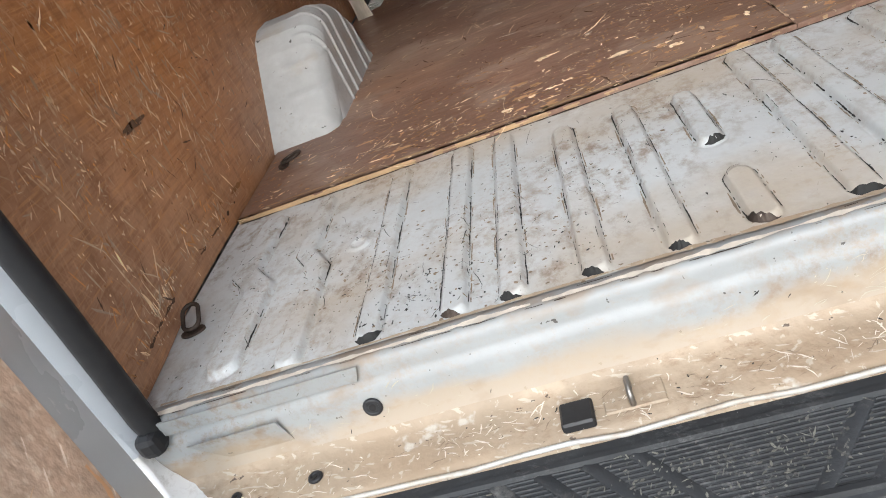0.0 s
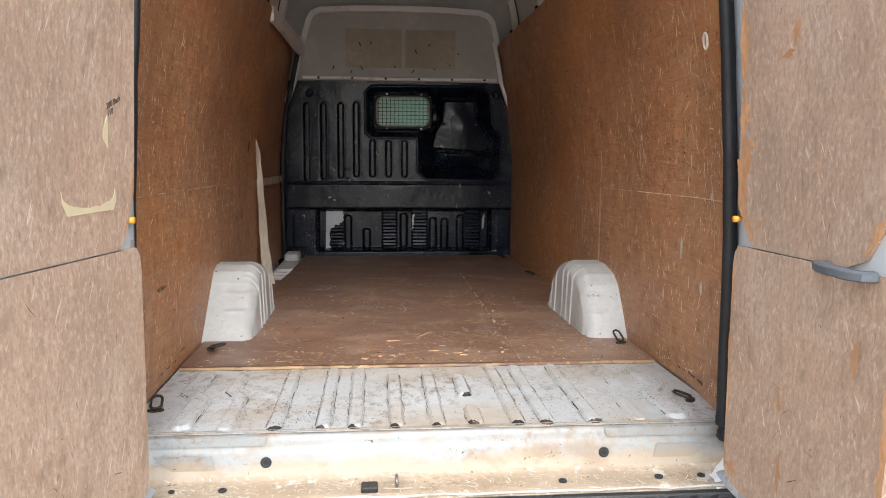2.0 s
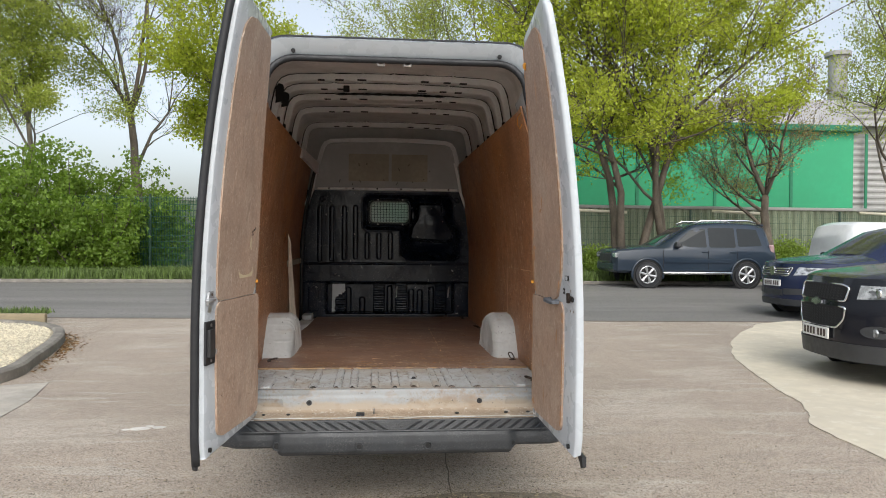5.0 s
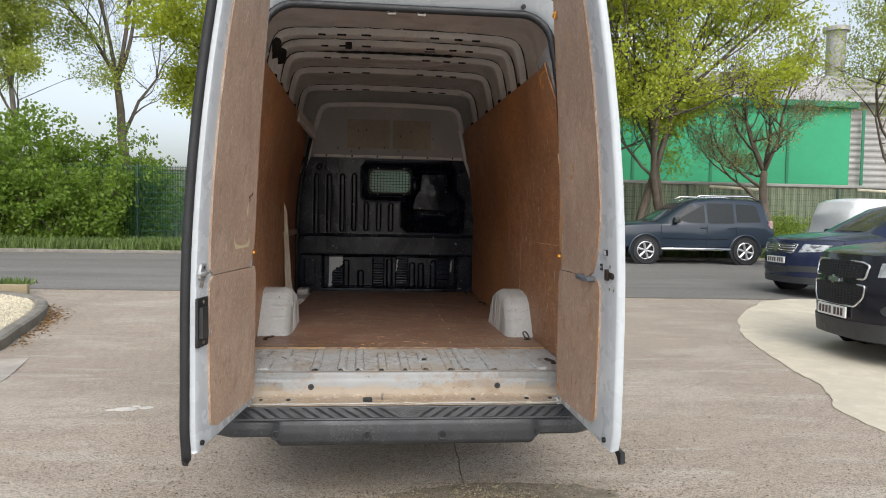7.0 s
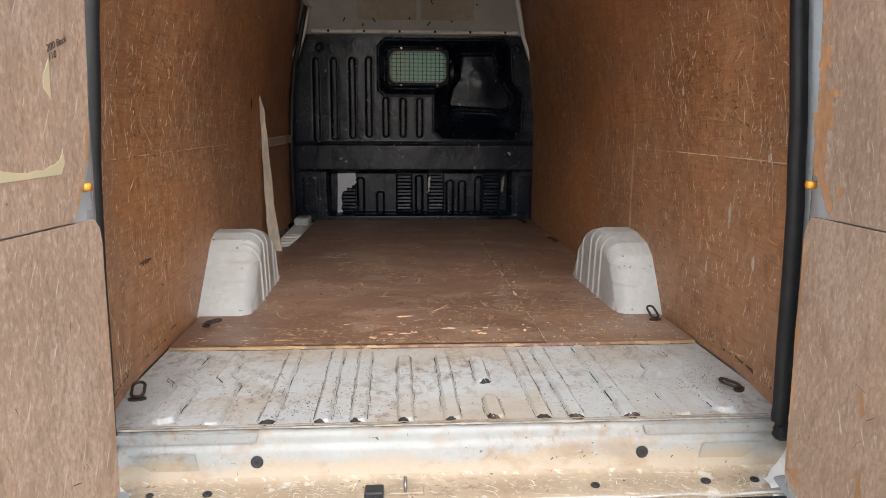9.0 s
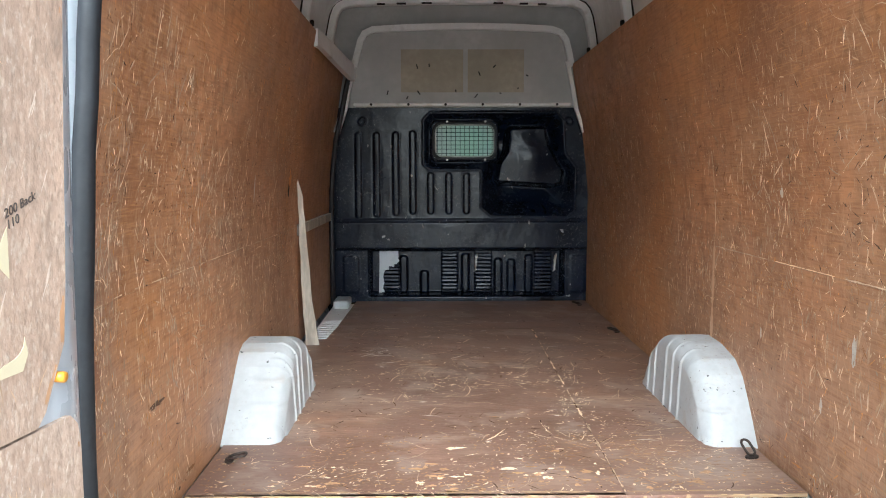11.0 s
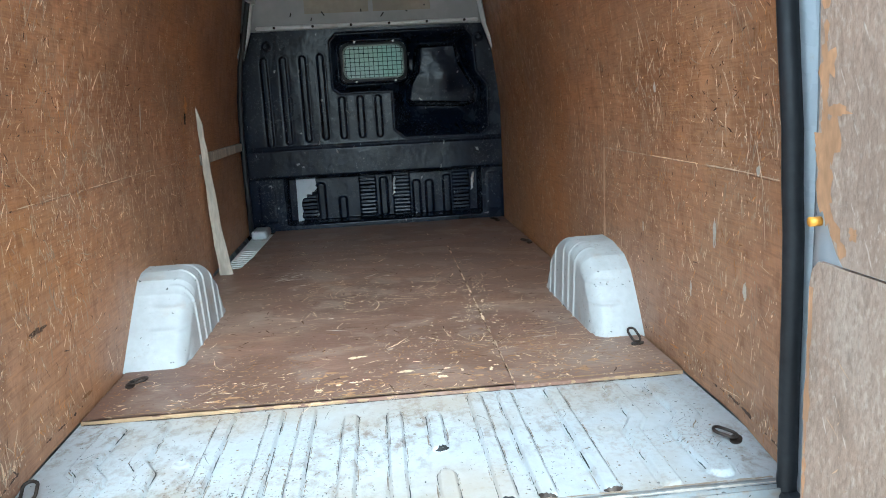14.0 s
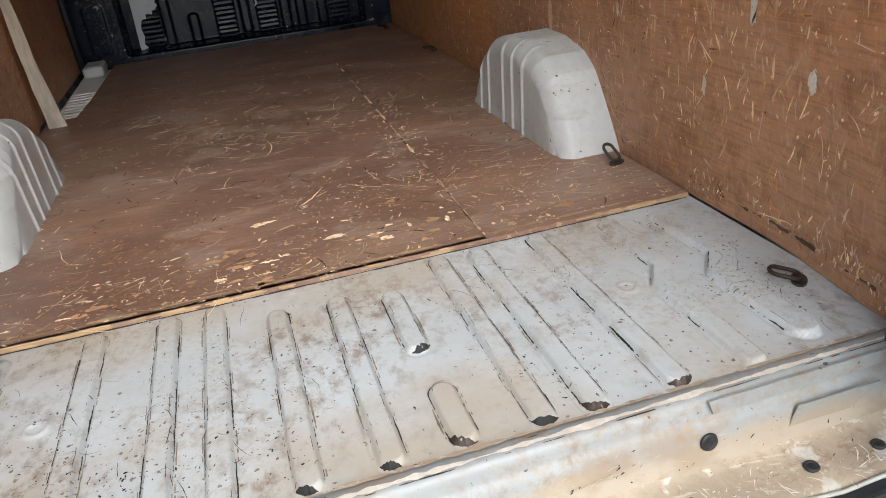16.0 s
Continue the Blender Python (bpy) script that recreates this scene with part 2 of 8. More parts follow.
M_BUMPERWORN = mat("scuffed_bumper_plastic", (0.027, 0.030, 0.034), 0.5, var=0.2, scale=9, bump=0.1, bump_scale=120, layers=[((0.22, 0.22, 0.21), 0.6, 30, (1, 1, 1), 0.52, 0.70, 0.7, K, 0.3)])
M_STEEL = mat("dull_steel", (0.36, 0.34, 0.32), 0.4, 0.9, var=0.2, scale=20)
M_RUST = mat("rusty_steel", (0.065, 0.048, 0.038), 0.6, 0.5, var=0.3, scale=30, bump=0.2)
M_GREYPLASTIC = mat("grey_plastic", (0.11, 0.125, 0.145), 0.45, var=0.08)
M_TAPE = mat("cream_masking_tape", (0.62, 0.54, 0.36), 0.6, var=0.06)
M_ORANGE = mat("orange_plastic", (0.75, 0.33, 0.03), 0.4, var=0.05)
M_INK = mat("marker_ink", (0.075, 0.055, 0.045), 0.6, var=0.05)
M_GREYPANEL = mat("grey_hardboard", (0.46, 0.46, 0.45), 0.6, var=0.10, scale=3)
M_SCRATCH = mat("pale_bare_wood", (0.77, 0.59, 0.44), 0.8, var=0.2, scale=14, island=0.4)
M_TRIMWOOD = mat("smooth_orange_wood_strip", (0.66, 0.44, 0.28), 0.6, var=0.12, scale=9, stretch=(1, 1, 0.2))
M_SCRATCH2 = mat("orange_bare_wood", (0.54, 0.26, 0.11), 0.75, var=0.2, scale=12, island=0.45)
M_SCRATCH3 = mat("dark_wood_scuff", (0.12, 0.065, 0.04), 0.7, var=0.2, scale=12, island=0.25)
M_DOORSCRAPE = mat("orange_veneer_scrape", (0.52, 0.29, 0.15), 0.7, var=0.25, scale=14, stretch=(1, 1, 0.4))
M_SCUFF = mat("pale_plastic_scuff", (0.11, 0.11, 0.11), 0.8, var=0.25, scale=40, island=0.5)
M_FLOORSCRATCH = mat("pale_floor_scratch", (0.72, 0.56, 0.43), 0.8, var=0.25, scale=14, island=0.5)
M_FLOORRUB = mat("rubbed_orange_floor_wood", (0.42, 0.25, 0.15), 0.7, var=0.2, scale=14, island=0.4)
M_DAB = mat("pale_rubbed_wood", (0.55, 0.37, 0.25), 0.8, var=0.2, scale=20, island=0.3)
M_DIRT = mat("lodged_brown_dirt", (0.25, 0.19, 0.135), 0.9, var=0.25, scale=30)
M_PAINTMARK = mat("old_white_paint_mark", (0.66, 0.60, 0.52), 0.6, var=0.15, scale=25)
M_TANPATCH = mat("tan_paint_patch", (0.39, 0.35, 0.27), 0.6, var=0.12, scale=4)


def glass_mat(name, tint, rough=0.02):
    m = bpy.data.materials.new(name)
    m.use_nodes = True
    b = m.node_tree.nodes["Principled BSDF"]
    b.inputs["Base Color"].default_value = (*tint, 1)
    b.inputs["Transmission Weight"].default_value = 1.0
    b.inputs["Roughness"].default_value, b.inputs["IOR"].default_value = rough, 1.1
    return m


M_GLASS = glass_mat("clear_glass", (0.9, 0.95, 0.93))
# a translucent white film over the glass stands in for bright sky beyond
M_WHITENEDGLASS = glass_mat("sky_whitened_glass", (0.93, 0.95, 0.92), 0.12)
film_n, film_l = M_WHITENEDGLASS.node_tree.nodes, M_WHITENEDGLASS.node_tree.links
sky_white = film_n.new("ShaderNodeBsdfTranslucent")
sky_white.inputs[0].default_value = (0.85, 0.86, 0.84, 1)
film = film_n.new("ShaderNodeMixShader")
film.inputs[0].default_value = 0.72
film_l.new(film_n["Principled BSDF"].outputs[0], film.inputs[1])
film_l.new(sky_white.outputs[0], film.inputs[2])
film_l.new(film.outputs[0], film_n["Material Output"].inputs[0])


# ---- mesh helpers ----
def part(name, bm, material, parent=None, label="", smooth=False, edge=False):
    bmesh.ops.recalc_face_normals(bm, faces=bm.faces)
    me = bpy.data.meshes.new(name)
    bm.to_mesh(me)
    bm.free()
    for one in material if isinstance(material, (list, tuple)) else [material]:
        me.materials.append(one)
    if smooth:
        me.polygons.foreach_set("use_smooth", [True] * len(me.polygons))
        if edge:
            me.set_sharp_from_angle(angle=radians(40))
    ob = new(name, me)
    if parent:
        ob.parent = parent
    if label:
        tagged(ob, label)
    return ob


def thing(name, label, category, group="", at=None):
    return tagged(_placed(new(name), at), label, category, group)


def _placed(ob, at):
    if at is not None:
        ob.matrix_world = at
    return ob


def box(bm, x0, x1, y0, y1, z0, z1, bevel=0.0, m=None, seg=1):
    r = bmesh.ops.create_cube(bm, size=1.0)
    vs = r["verts"]
    for v in vs:
        v.co = Vector(((x0 + x1) / 2 + v.co.x * (x1 - x0), (y0 + y1) / 2 + v.co.y * (y1 - y0), (z0 + z1) / 2 + v.co.z * (z1 - z0)))
        if m:
            v.co = m @ v.co
    if bevel:
        es = {e for v in vs for e in v.link_edges}
        bmesh.ops.bevel(bm, geom=list(es), offset=bevel, segments=seg, affect="EDGES", profile=0.5)
    return bm


def prism(bm, pts, place):
    """A slab from an outline: place(a, b, k) gives the point, k 0 or 1."""
    lo = [bm.verts.new(place(a, b, 0)) for a, b in pts]
    hi = [bm.verts.new(place(a, b, 1)) for a, b in pts]
    bm.faces.new(lo[::-1])
    bm.faces.new(hi)
    for i in range(len(pts)):
        j = (i + 1) % len(pts)
        bm.faces.new((lo[i], lo[j], hi[j], hi[i]))
    return bm


def grid(bm, nu, nv, f, keep=None):
    vs = [[bm.verts.new(f(i / nu, j / nv)) for j in range(nv + 1)] for i in range(nu + 1)]
    for i in range(nu):
        for j in range(nv):
            if keep is None or keep((i + 0.5) / nu, (j + 0.5) / nv):
                bm.faces.new((vs[i][j], vs[i + 1][j], vs[i + 1][j + 1], vs[i][j + 1]))
    loose = [v for row in vs for v in row if not v.link_faces]
    if loose:
        bmesh.ops.delete(bm, geom=loose, context="VERTS")
    return vs


def tube(bm, pts, r, n=8, closed=False, up=Vector((0, 0, 1)), section=None):
    """A tube along points; r a number or a list; section: points (a, b) across in place of a circle."""
    pts = [Vector(p) for p in pts]
    rings = []
    side = None
    for i, p in enumerate(pts):
        a = pts[i - 1] if i or closed else pts[0]
        b = pts[(i + 1) % len(pts)] if closed or i + 1 < len(pts) else pts[-1]
        d = (b - a).normalized()
        if side is None:
            side = d.cross(up)
            if side.length < 1e-3:
                side = d.cross(Vector((1, 0, 0)))
        side = (side - d * side.dot(d)).normalized()
        other = side.cross(d)
        k = r[i] if isinstance(r, (list, tuple)) else r
        shape = section or [(math.cos(2 * math.pi * j / n), math.sin(2 * math.pi * j / n)) for j in range(n)]
        rings.append([bm.verts.new(p + (side * u + other * w) * k) for u, w in shape])
    m = len(rings[0])
    for i in range(len(rings) - (0 if closed else 1)):
        q, s = rings[i], rings[(i + 1) % len(rings)]
        for j in range(m):
            bm.faces.new((q[j], q[(j + 1) % m], s[(j + 1) % m], s[j]))
    if not closed:
        bm.faces.new(rings[0][::-1])
        bm.faces.new(rings[-1])
    return bm


def disc(bm, c, r, axis, depth, n=16):
    m = Matrix.Translation(c) @ Vector(axis).to_track_quat("Z", "Y").to_matrix().to_4x4()
    bmesh.ops.create_cone(bm, cap_ends=True, segments=n, radius1=r, radius2=r, depth=depth, matrix=m)
    return bm


def smoothstep(a, b, x):
    t = min(1.0, max(0.0, (x - a) / (b - a)))
    return t * t * (3 - 2 * t)


def rbox(x, y, cx, cy, hx, hy, r):
    """Signed distance to a rounded rectangle."""
    qx, qy = abs(x - cx) - hx + r, abs(y - cy) - hy + r
    return math.hypot(max(qx, 0), max(qy, 0)) + min(max(qx, qy), 0) - r


# ---- the van ----
van = thing("van", "white high-roof panel van with rear doors open, plywood-lined load bay", "van")
FLOOR, PLY, BULK_Y = 0.66, 0.672, 3.75


def wall_x(z):
    """Half width of the lined bay at a height: upright below, leaning in above."""
    return 0.878 - 0.125 * max(0.0, (z - 1.4) / 0.9) ** 1.3


def back_y(z):
    """The rear frame leans forward towards the top."""
    return 0.17 * max(0.0, (z - 1.0) / 1.6) ** 2


def bead(x, y, path, w):
    """Distance from a point to a pressed bead along a path of points, less its half width."""
    best = 9.0
    for (ax, ay), (bx, by) in zip(path, path[1:]):
        dx, dy = bx - ax, by - ay
        t = min(1.0, max(0.0, ((x - ax) * dx + (y - ay) * dy) / (dx * dx + dy * dy)))
        best = min(best, math.hypot(x - ax - t * dx, y - ay - t * dy))
    return best - w


def strokes(name, surface, count, spans, lengths, widths, angle, material, seed, parent, bend=0.10):
    """Thin tapered scratches on a surface(a, b); angle: (mean, spread) in radians from b."""
    rnd = random.Random(seed)
    vs, fs = [], []
    for _ in range(count):
        for _try in range(12):
            a, b = rnd.uniform(*spans[0]), min(spans[1][1], max(spans[1][0], rnd.gauss((spans[1][0] + spans[1][1]) / 2, (spans[1][1] - spans[1][0]) / 3.6)))
            if noise.noise((a * 2.6, b * 2.2, seed * 0.37)) + 0.5 * noise.noise((a * 9, b * 7, seed)) > rnd.uniform(-0.25, 0.6):
                break
        L = lengths[0] + (lengths[1] - lengths[0]) * rnd.random() ** 2.5
        w = rnd.uniform(*widths)
        t = rnd.gauss(*angle)
        k0 = len(vs)
        n = 5
        for k in range(n + 1):
            hw = w * math.sin(math.pi * (0.08 + 0.84 * k / n)) * rnd.uniform(0.5, 1.2)
            da, db = math.sin(t), math.cos(t)
            vs += [surface(a - db * hw, b + da * hw), surface(a + db * hw, b - da * hw)]
            a, b = a + da * L / n, b + db * L / n
            t += rnd.gauss(0, bend)
        fs += [(k0 + 2 * k, k0 + 2 * k + 1, k0 + 2 * k + 3, k0 + 2 * k + 2) for k in range(n)]
    me = bpy.data.meshes.new(name)
    me.from_pydata(vs, [], fs)
    me.materials.append(material)
    ob = tagged(new(name, me), kind="stuff")
    ob.parent = parent
    return ob


def ribbon(name, surface, a0, b0, a1, b1, width, material, seed, parent, gaps=0.35):
    """A broken, ragged line of wear between two points of a surface."""
    vs, fs = [], []
    n = int(math.hypot(a1 - a0, b1 - b0) / 0.008)
    d = Vector((a1 - a0, b1 - b0)).normalized()
    q = None
    for k in range(n + 1):
        t = k / n
        hw = width * (noise.noise((t * n * 0.10, seed, 0.0)) + gaps + 0.5 * noise.noise((t * n * 0.5, seed, 2.0)))
        c = (a0 + (a1 - a0) * t, b0 + (b1 - b0) * t)
        j = 0.3 * width * noise.noise((t * n * 0.3, seed, 5.0))
        if hw < 0.0004:
            q = None
            continue
        p = len(vs)
        vs += [surface(c[0] - d[1] * (hw + j), c[1] + d[0] * (hw + j)), surface(c[0] + d[1] * (hw - j), c[1] - d[0] * (hw - j))]
        if q is not None:
            fs.append((q, q + 1, p + 1, p))
        q = p
    me = bpy.data.meshes.new(name)
    me.from_pydata(vs, [], fs)
    me.materials.append(material)
    ob = tagged(new(name, me), kind="stuff")
    ob.parent = parent


def blot(name, surface, a, b, ra, rb, material, seed, parent, rag=0.45):
    """A ragged flat patch of wear."""
    bm = bmesh.new()
    n = 22
    c = bm.verts.new(surface(a, b))
    ring = []
    for k in range(n):
        t = 2 * math.pi * k / n
        r = 1 + rag * noise.noise((math.cos(t) * 1.7, math.sin(t) * 1.7, seed)) + 0.35 * noise.noise((math.cos(t) * 5, math.sin(t) * 5, seed))
        ring.append(bm.verts.new(surface(a + ra * r * math.cos(t), b + rb * r * math.sin(t))))
    for k in range(n):
        bm.faces.new((c, ring[k], ring[(k + 1) % n]))
    return part(name, bm, material, parent)


STRAIGHT = [-0.456, -0.321, -0.232, -0.114, 0.004, 0.234, 0.319, 0.457]
BEADS = [([(x, 0.055), (x, 0.60 if x not in (-0.114, 0.004) else 0.53)], 0.021) for x in STRAIGHT]
BEADS += [([(0.113, 0.06), (0.113, 0.17)], 0.022), ([(0.11, 0.315), (0.109, 0.50)], 0.021)]
BEADS += [([(s * 0.59, 0.05), (s * 0.592, 0.31), (s * 0.630, 0.375), (s * 0.628, 0.59)], 0.022) for s in (-1, 1)]
BEADS += [([(s * 0.715, 0.09), (s * 0.712, 0.30), (s * 0.762, 0.37), (s * 0.752, 0.57)], 0.030) for s in (-1, 1)]


def floor_z(x, y):
    h = 0.0
    for path, w in BEADS:
        if abs(x - path[0][0]) < 0.12:
            d = bead(x, y, path, w)
            h = max(h, 0.011 * (1 - smoothstep(-0.006, 0.0015, d)))
            h -= 0.0025 * math.exp(-((d - 0.004) / 0.003) ** 2)
    for bx, by in ((-0.52, 0.357), (0.529, 0.332)):
        d = math.hypot(x - bx, y - by)
        h += 0.004 * math.exp(-((d - 0.018) / 0.004) ** 2)
    h += 0.0015 * noise.noise((x * 4, y * 4, 0.3))
    return FLOOR + h


def bead_outline(path, w):
    """Up one side of a bead, round its inner end and back down the other side."""
    pts = [Vector(p) for p in path]
    side = []
    for a, b in zip(pts, pts[1:]):
        n = max(2, int((b - a).length / 0.004))
        side += [a.lerp(b, k / n) for k in range(n)]
    side.append(pts[-1])
    arc = [pts[-1] + Vector((math.cos(math.pi * k / 12) * -w, math.sin(math.pi * k / 12) * w)) for k in range(1, 12)]
    return [p - Vector((w, 0)) for p in side] + arc + [p + Vector((w, 0)) for p in side[::-1]]


def build_floor():
    bm = bmesh.new()
    grid(bm, 640, 150, lambda u, v: (-0.872 + 1.744 * u, 0.004 + 0.70 * v, floor_z(-0.872 + 1.744 * u, 0.004 + 0.70 * v)))
    ob = part("load_floor", bm, M_FLOORPAINT, van, "worn white pressed-steel floor with raised beads and rust stains", True)
    # bare, dark worn ends of the beads
    for path, w in BEADS:
        x, y = path[0]
        if abs(x) < 0.5:
            bm = bmesh.new()
            rnd = random.Random(int(x * 1000))
            a0, span = rnd.uniform(-0.6, 0.4), rnd.uniform(1.5, 2.7)
            ring = []
            for k in range(25):
                a = -math.pi / 2 + (k / 24 - 0.5) * span + a0
                thin = 0.42 * math.sin(math.pi * (0.04 + 0.92 * k / 24)) * (0.70 + 0.5 * noise.noise((k * 0.25, x * 40, 1.0)))
                for rr in (1.0 - max(0.03, thin), 1.02 + 0.06 * noise.noise((k * 0.4, x * 40, 6.0))):
                    px, py = x + math.cos(a) * w * rr * 1.05, y + math.sin(a) * w * rr * 1.05
                    ring.append(bm.verts.new((px, py, floor_z(px, py) + 0.0025)))
            for k in range(24):
                bm.faces.new((ring[2 * k], ring[2 * k + 1], ring[2 * k + 3], ring[2 * k + 2]))
            part("worn_bead_end", bm, M_RUST if int(x * 1000) % 2 else M_DARK, ob)
    # chipped lines along the bead edges, a fainter line inside them, and dirt lodged at their foot
    for name, grow, half, base, lift, material in (("chipped_edge_wear", 0.0010, 0.0009, 0.62, 0.0020, M_DARK), ("inner_edge_wear", -0.0065, 0.0006, 0.05, 0.0022, M_DARK), ("lodged_dirt", 0.0045, 0.0013, 0.30, 0.0014, M_DIRT)):
        bm = bmesh.new()
        for path, w in BEADS:
            line = bead_outline(path, w + grow)
            q, run = None, 0.0
            for a, b, c in zip(line, line[1:], line[2:]):
                d = (c - a).normalized()
                run += (b - a).length
                hw = half * max(0.0, base - (0.55 if abs(path[0][0]) > 0.5 else 0.0) + 1.5 * noise.noise((run * 12, path[0][0] * 9, grow * 900)) + 0.9 * noise.noise((run * 110, path[0][0] * 9, grow * 900)))
                if hw < 0.35 * half:
                    q = None
                    continue
                wob = 0.0009 * noise.noise((run * 45, path[0][0] * 5, 2.0))
                ends = [(b.x - d.y * k, b.y + d.x * k) for k in (wob - hw, wob + hw)]
                p = [bm.verts.new((x, y, floor_z(x, y) + lift)) for x, y in ends]
                if q:
                    bm.faces.new((q[0], q[1], p[1], p[0]))
                q = p
        tagged(part(name, bm, material, ob), kind="stuff")
    top_at = lambda x, y: (x, y, floor_z(x, y) + 0.0022)
    strokes("chip_wear", top_at, 230, ((-0.50, 0.50), (0.015, 0.22)), (0.0015, 0.009), (0.0005, 0.0022), (0.1, 0.6), M_DARK, 75, ob, 0.25)
    strokes("chip_wear", top_at, 620, ((-0.82, 0.82), (0.015, 0.62)), (0.0012, 0.008), (0.0004, 0.0018), (0.2, 1.1), M_DARK, 71, ob, 0.25)
    strokes("scratch_wear", top_at, 70, ((-0.78, 0.78), (0.03, 0.56)), (0.02, 0.075), (0.0003, 0.0008), (0.3, 0.9), M_DARK, 72, ob, 0.22)
    strokes("brown_flake_wear", top_at, 420, ((-0.80, 0.80), (0.010, 0.40)), (0.002, 0.010), (0.0008, 0.0040), (1.3, 0.8), M_DIRT, 73, ob, 0.2)
    # frame that carries the floor, plus a lower unseen box added to darken the ground
    bm = bmesh.new()
    box(bm, -0.86, 0.86, 0.02, 5.2, 0.50, 0.645)
    box(bm, -0.70, 0.70, 0.45, 5.0, 0.36, 0.505)
    part("underframe", bm, M_DARK, van)
    return ob


load_floor = build_floor()


def build_sill():
    bm = bmesh.new()
    # profile across the sill, from the floor lip down over the step to the bumper
    prof = [(0.03, 0.640), (0.03, 0.662), (0.010, 0.6665), (-0.006, 0.664), (-0.012, 0.654), (-0.014, 0.632), (-0.022, 0.626), (-0.030, 0.575), (-0.042, 0.556), (-0.060, 0.549), (-0.108, 0.543), (-0.122, 0.540), (-0.128, 0.528), (-0.128, 0.49), (0.03, 0.49)]

    def f(u, v):
        x = -0.834 + 1.668 * u
        k = v * (len(prof) - 1)
        i = min(int(k), len(prof) - 2)
        y = prof[i][0] + (prof[i + 1][0] - prof[i][0]) * (k - i)
        z = prof[i][1] + (prof[i + 1][1] - prof[i][1]) * (k - i)
        wob = 0.0008 * noise.noise((x * 9, v * 5, 1.0)) + 0.0016 * noise.noise((x * 2.3, v * 2, 4.0))
        return (x, y + wob, z + wob)
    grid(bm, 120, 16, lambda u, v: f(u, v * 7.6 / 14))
    sill = part("rear_sill", bm, M_SILLFACE_SHADED, van, "white painted rear sill, face shade in its colour, rubbed brown, with drain holes", True, True)
    bm = bmesh.new()
    grid(bm, 120, 16, lambda u, v: f(u, 7.6 / 14 + v * 6.4 / 14))
    part("sill_ledge", bm, M_SILL, sill, "tan rubbed sill ledge", True, True)
    # folded end plates of the lip
    for s in (-1, 1):
        bm = bmesh.new()
        prism(bm, [(s * 0.80, 0.6655), (s * 0.80, 0.641), (s * 0.472, 0.641), (s * 0.463, 0.6655)], lambda a, b, k: (a, -0.016 - 0.004 * k, b))
        part("lip_plate", bm, M_SILLFACE_SHADED, sill)
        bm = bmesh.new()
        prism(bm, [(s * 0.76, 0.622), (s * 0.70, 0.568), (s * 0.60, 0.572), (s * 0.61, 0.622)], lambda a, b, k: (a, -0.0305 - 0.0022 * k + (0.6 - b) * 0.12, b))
        part("pressed_panel", bm, M_SILLFACE_SHADED, sill)
    for x, y, z, r, ax in ((-0.467, -0.026, 0.597, 0.0115, (0, -1, 0.15)), (0.461, -0.026, 0.599, 0.0115, (0, -1, 0.15)), (-0.571, -0.085, 0.546, 0.008, (0, 0, 1)),
                           (0.60, -0.085, 0.546, 0.009, (0, 0, 1)), (-0.70, -0.085, 0.546, 0.0055, (0, 0, 1)), (0.72, -0.085, 0.546, 0.008, (0, 0, 1)), (0.33, -0.09, 0.545, 0.008, (0, 0, 1))):
        bm = bmesh.new()
        d = Vector(ax).normalized()
        c = Vector((x, y, z)) + d * 0.003
        q = d.to_track_quat("Z", "Y").to_matrix()
        tube(bm, [c + q @ Vector((math.cos(k * math.pi / 8) * r, math.sin(k * math.pi / 8) * r, 0)) for k in range(16)], 0.0035, 6, True)
        ring = part("grommet", bm, M_RUBBER, sill, smooth=True)
        bm = bmesh.new()
        disc(bm, c, r * 0.95, d, 0.003)
        part("cup", bm, M_RUBBER, ring)
        bm = bmesh.new()
        disc(bm, c, r * 0.45, d, 0.005)
        part("hole", bm, M_DARK, ring)
    # lock striker with its black block
    bm = bmesh.new()
    box(bm, -0.155, -0.075, -0.105, -0.06, 0.544, 0.549, 0.002)
    strike = part("lock_striker", bm, M_SILL, sill)
    bm = bmesh.new()
    tube(bm, [(-0.118, -0.10, 0.549), (-0.118, -0.10, 0.566), (-0.118, -0.092, 0.572), (-0.118, -0.075, 0.572), (-0.118, -0.068, 0.566), (-0.118, -0.068, 0.549)], 0.004, 8)
    part("striker_loop", bm, M_STEEL, strike, smooth=True)
    bm = bmesh.new()
    box(bm, -0.212, -0.168, -0.115, -0.072, 0.540, 0.556, 0.003)
    part("rubber_block", bm, M_RUBBER, strike)
    # chips and rubbed marks on the face and the ledge
    face_at = lambda x, z: (x, float(np.interp(z, [0.549, 0.556, 0.575, 0.626], [-0.060, -0.042, -0.030, -0.022])) - 0.0035, z)
    ledge_at = lambda x, y: (x, y, float(np.interp(y, [-0.122, -0.108, -0.060], [0.540, 0.543, 0.549])) + 0.0034)
    strokes("chip_wear", face_at, 46, ((-0.72, 0.72), (0.560, 0.624)), (0.002, 0.011), (0.0004, 0.0014), (1.3, 0.7), M_DARK, 101, sill, 0.2)
    strokes("brown_flake_wear", face_at, 90, ((-0.72, 0.72), (0.556, 0.622)), (0.003, 0.030), (0.0003, 0.0009), (1.4, 0.3), M_TANPATCH, 102, sill, 0.2)
    strokes("pale_rub_wear", ledge_at, 260, ((-0.70, 0.72), (-0.120, -0.062)), (0.003, 0.030), (0.0003, 0.0012), (1.3, 0.8), M_PAINTMARK, 103, sill, 0.2)
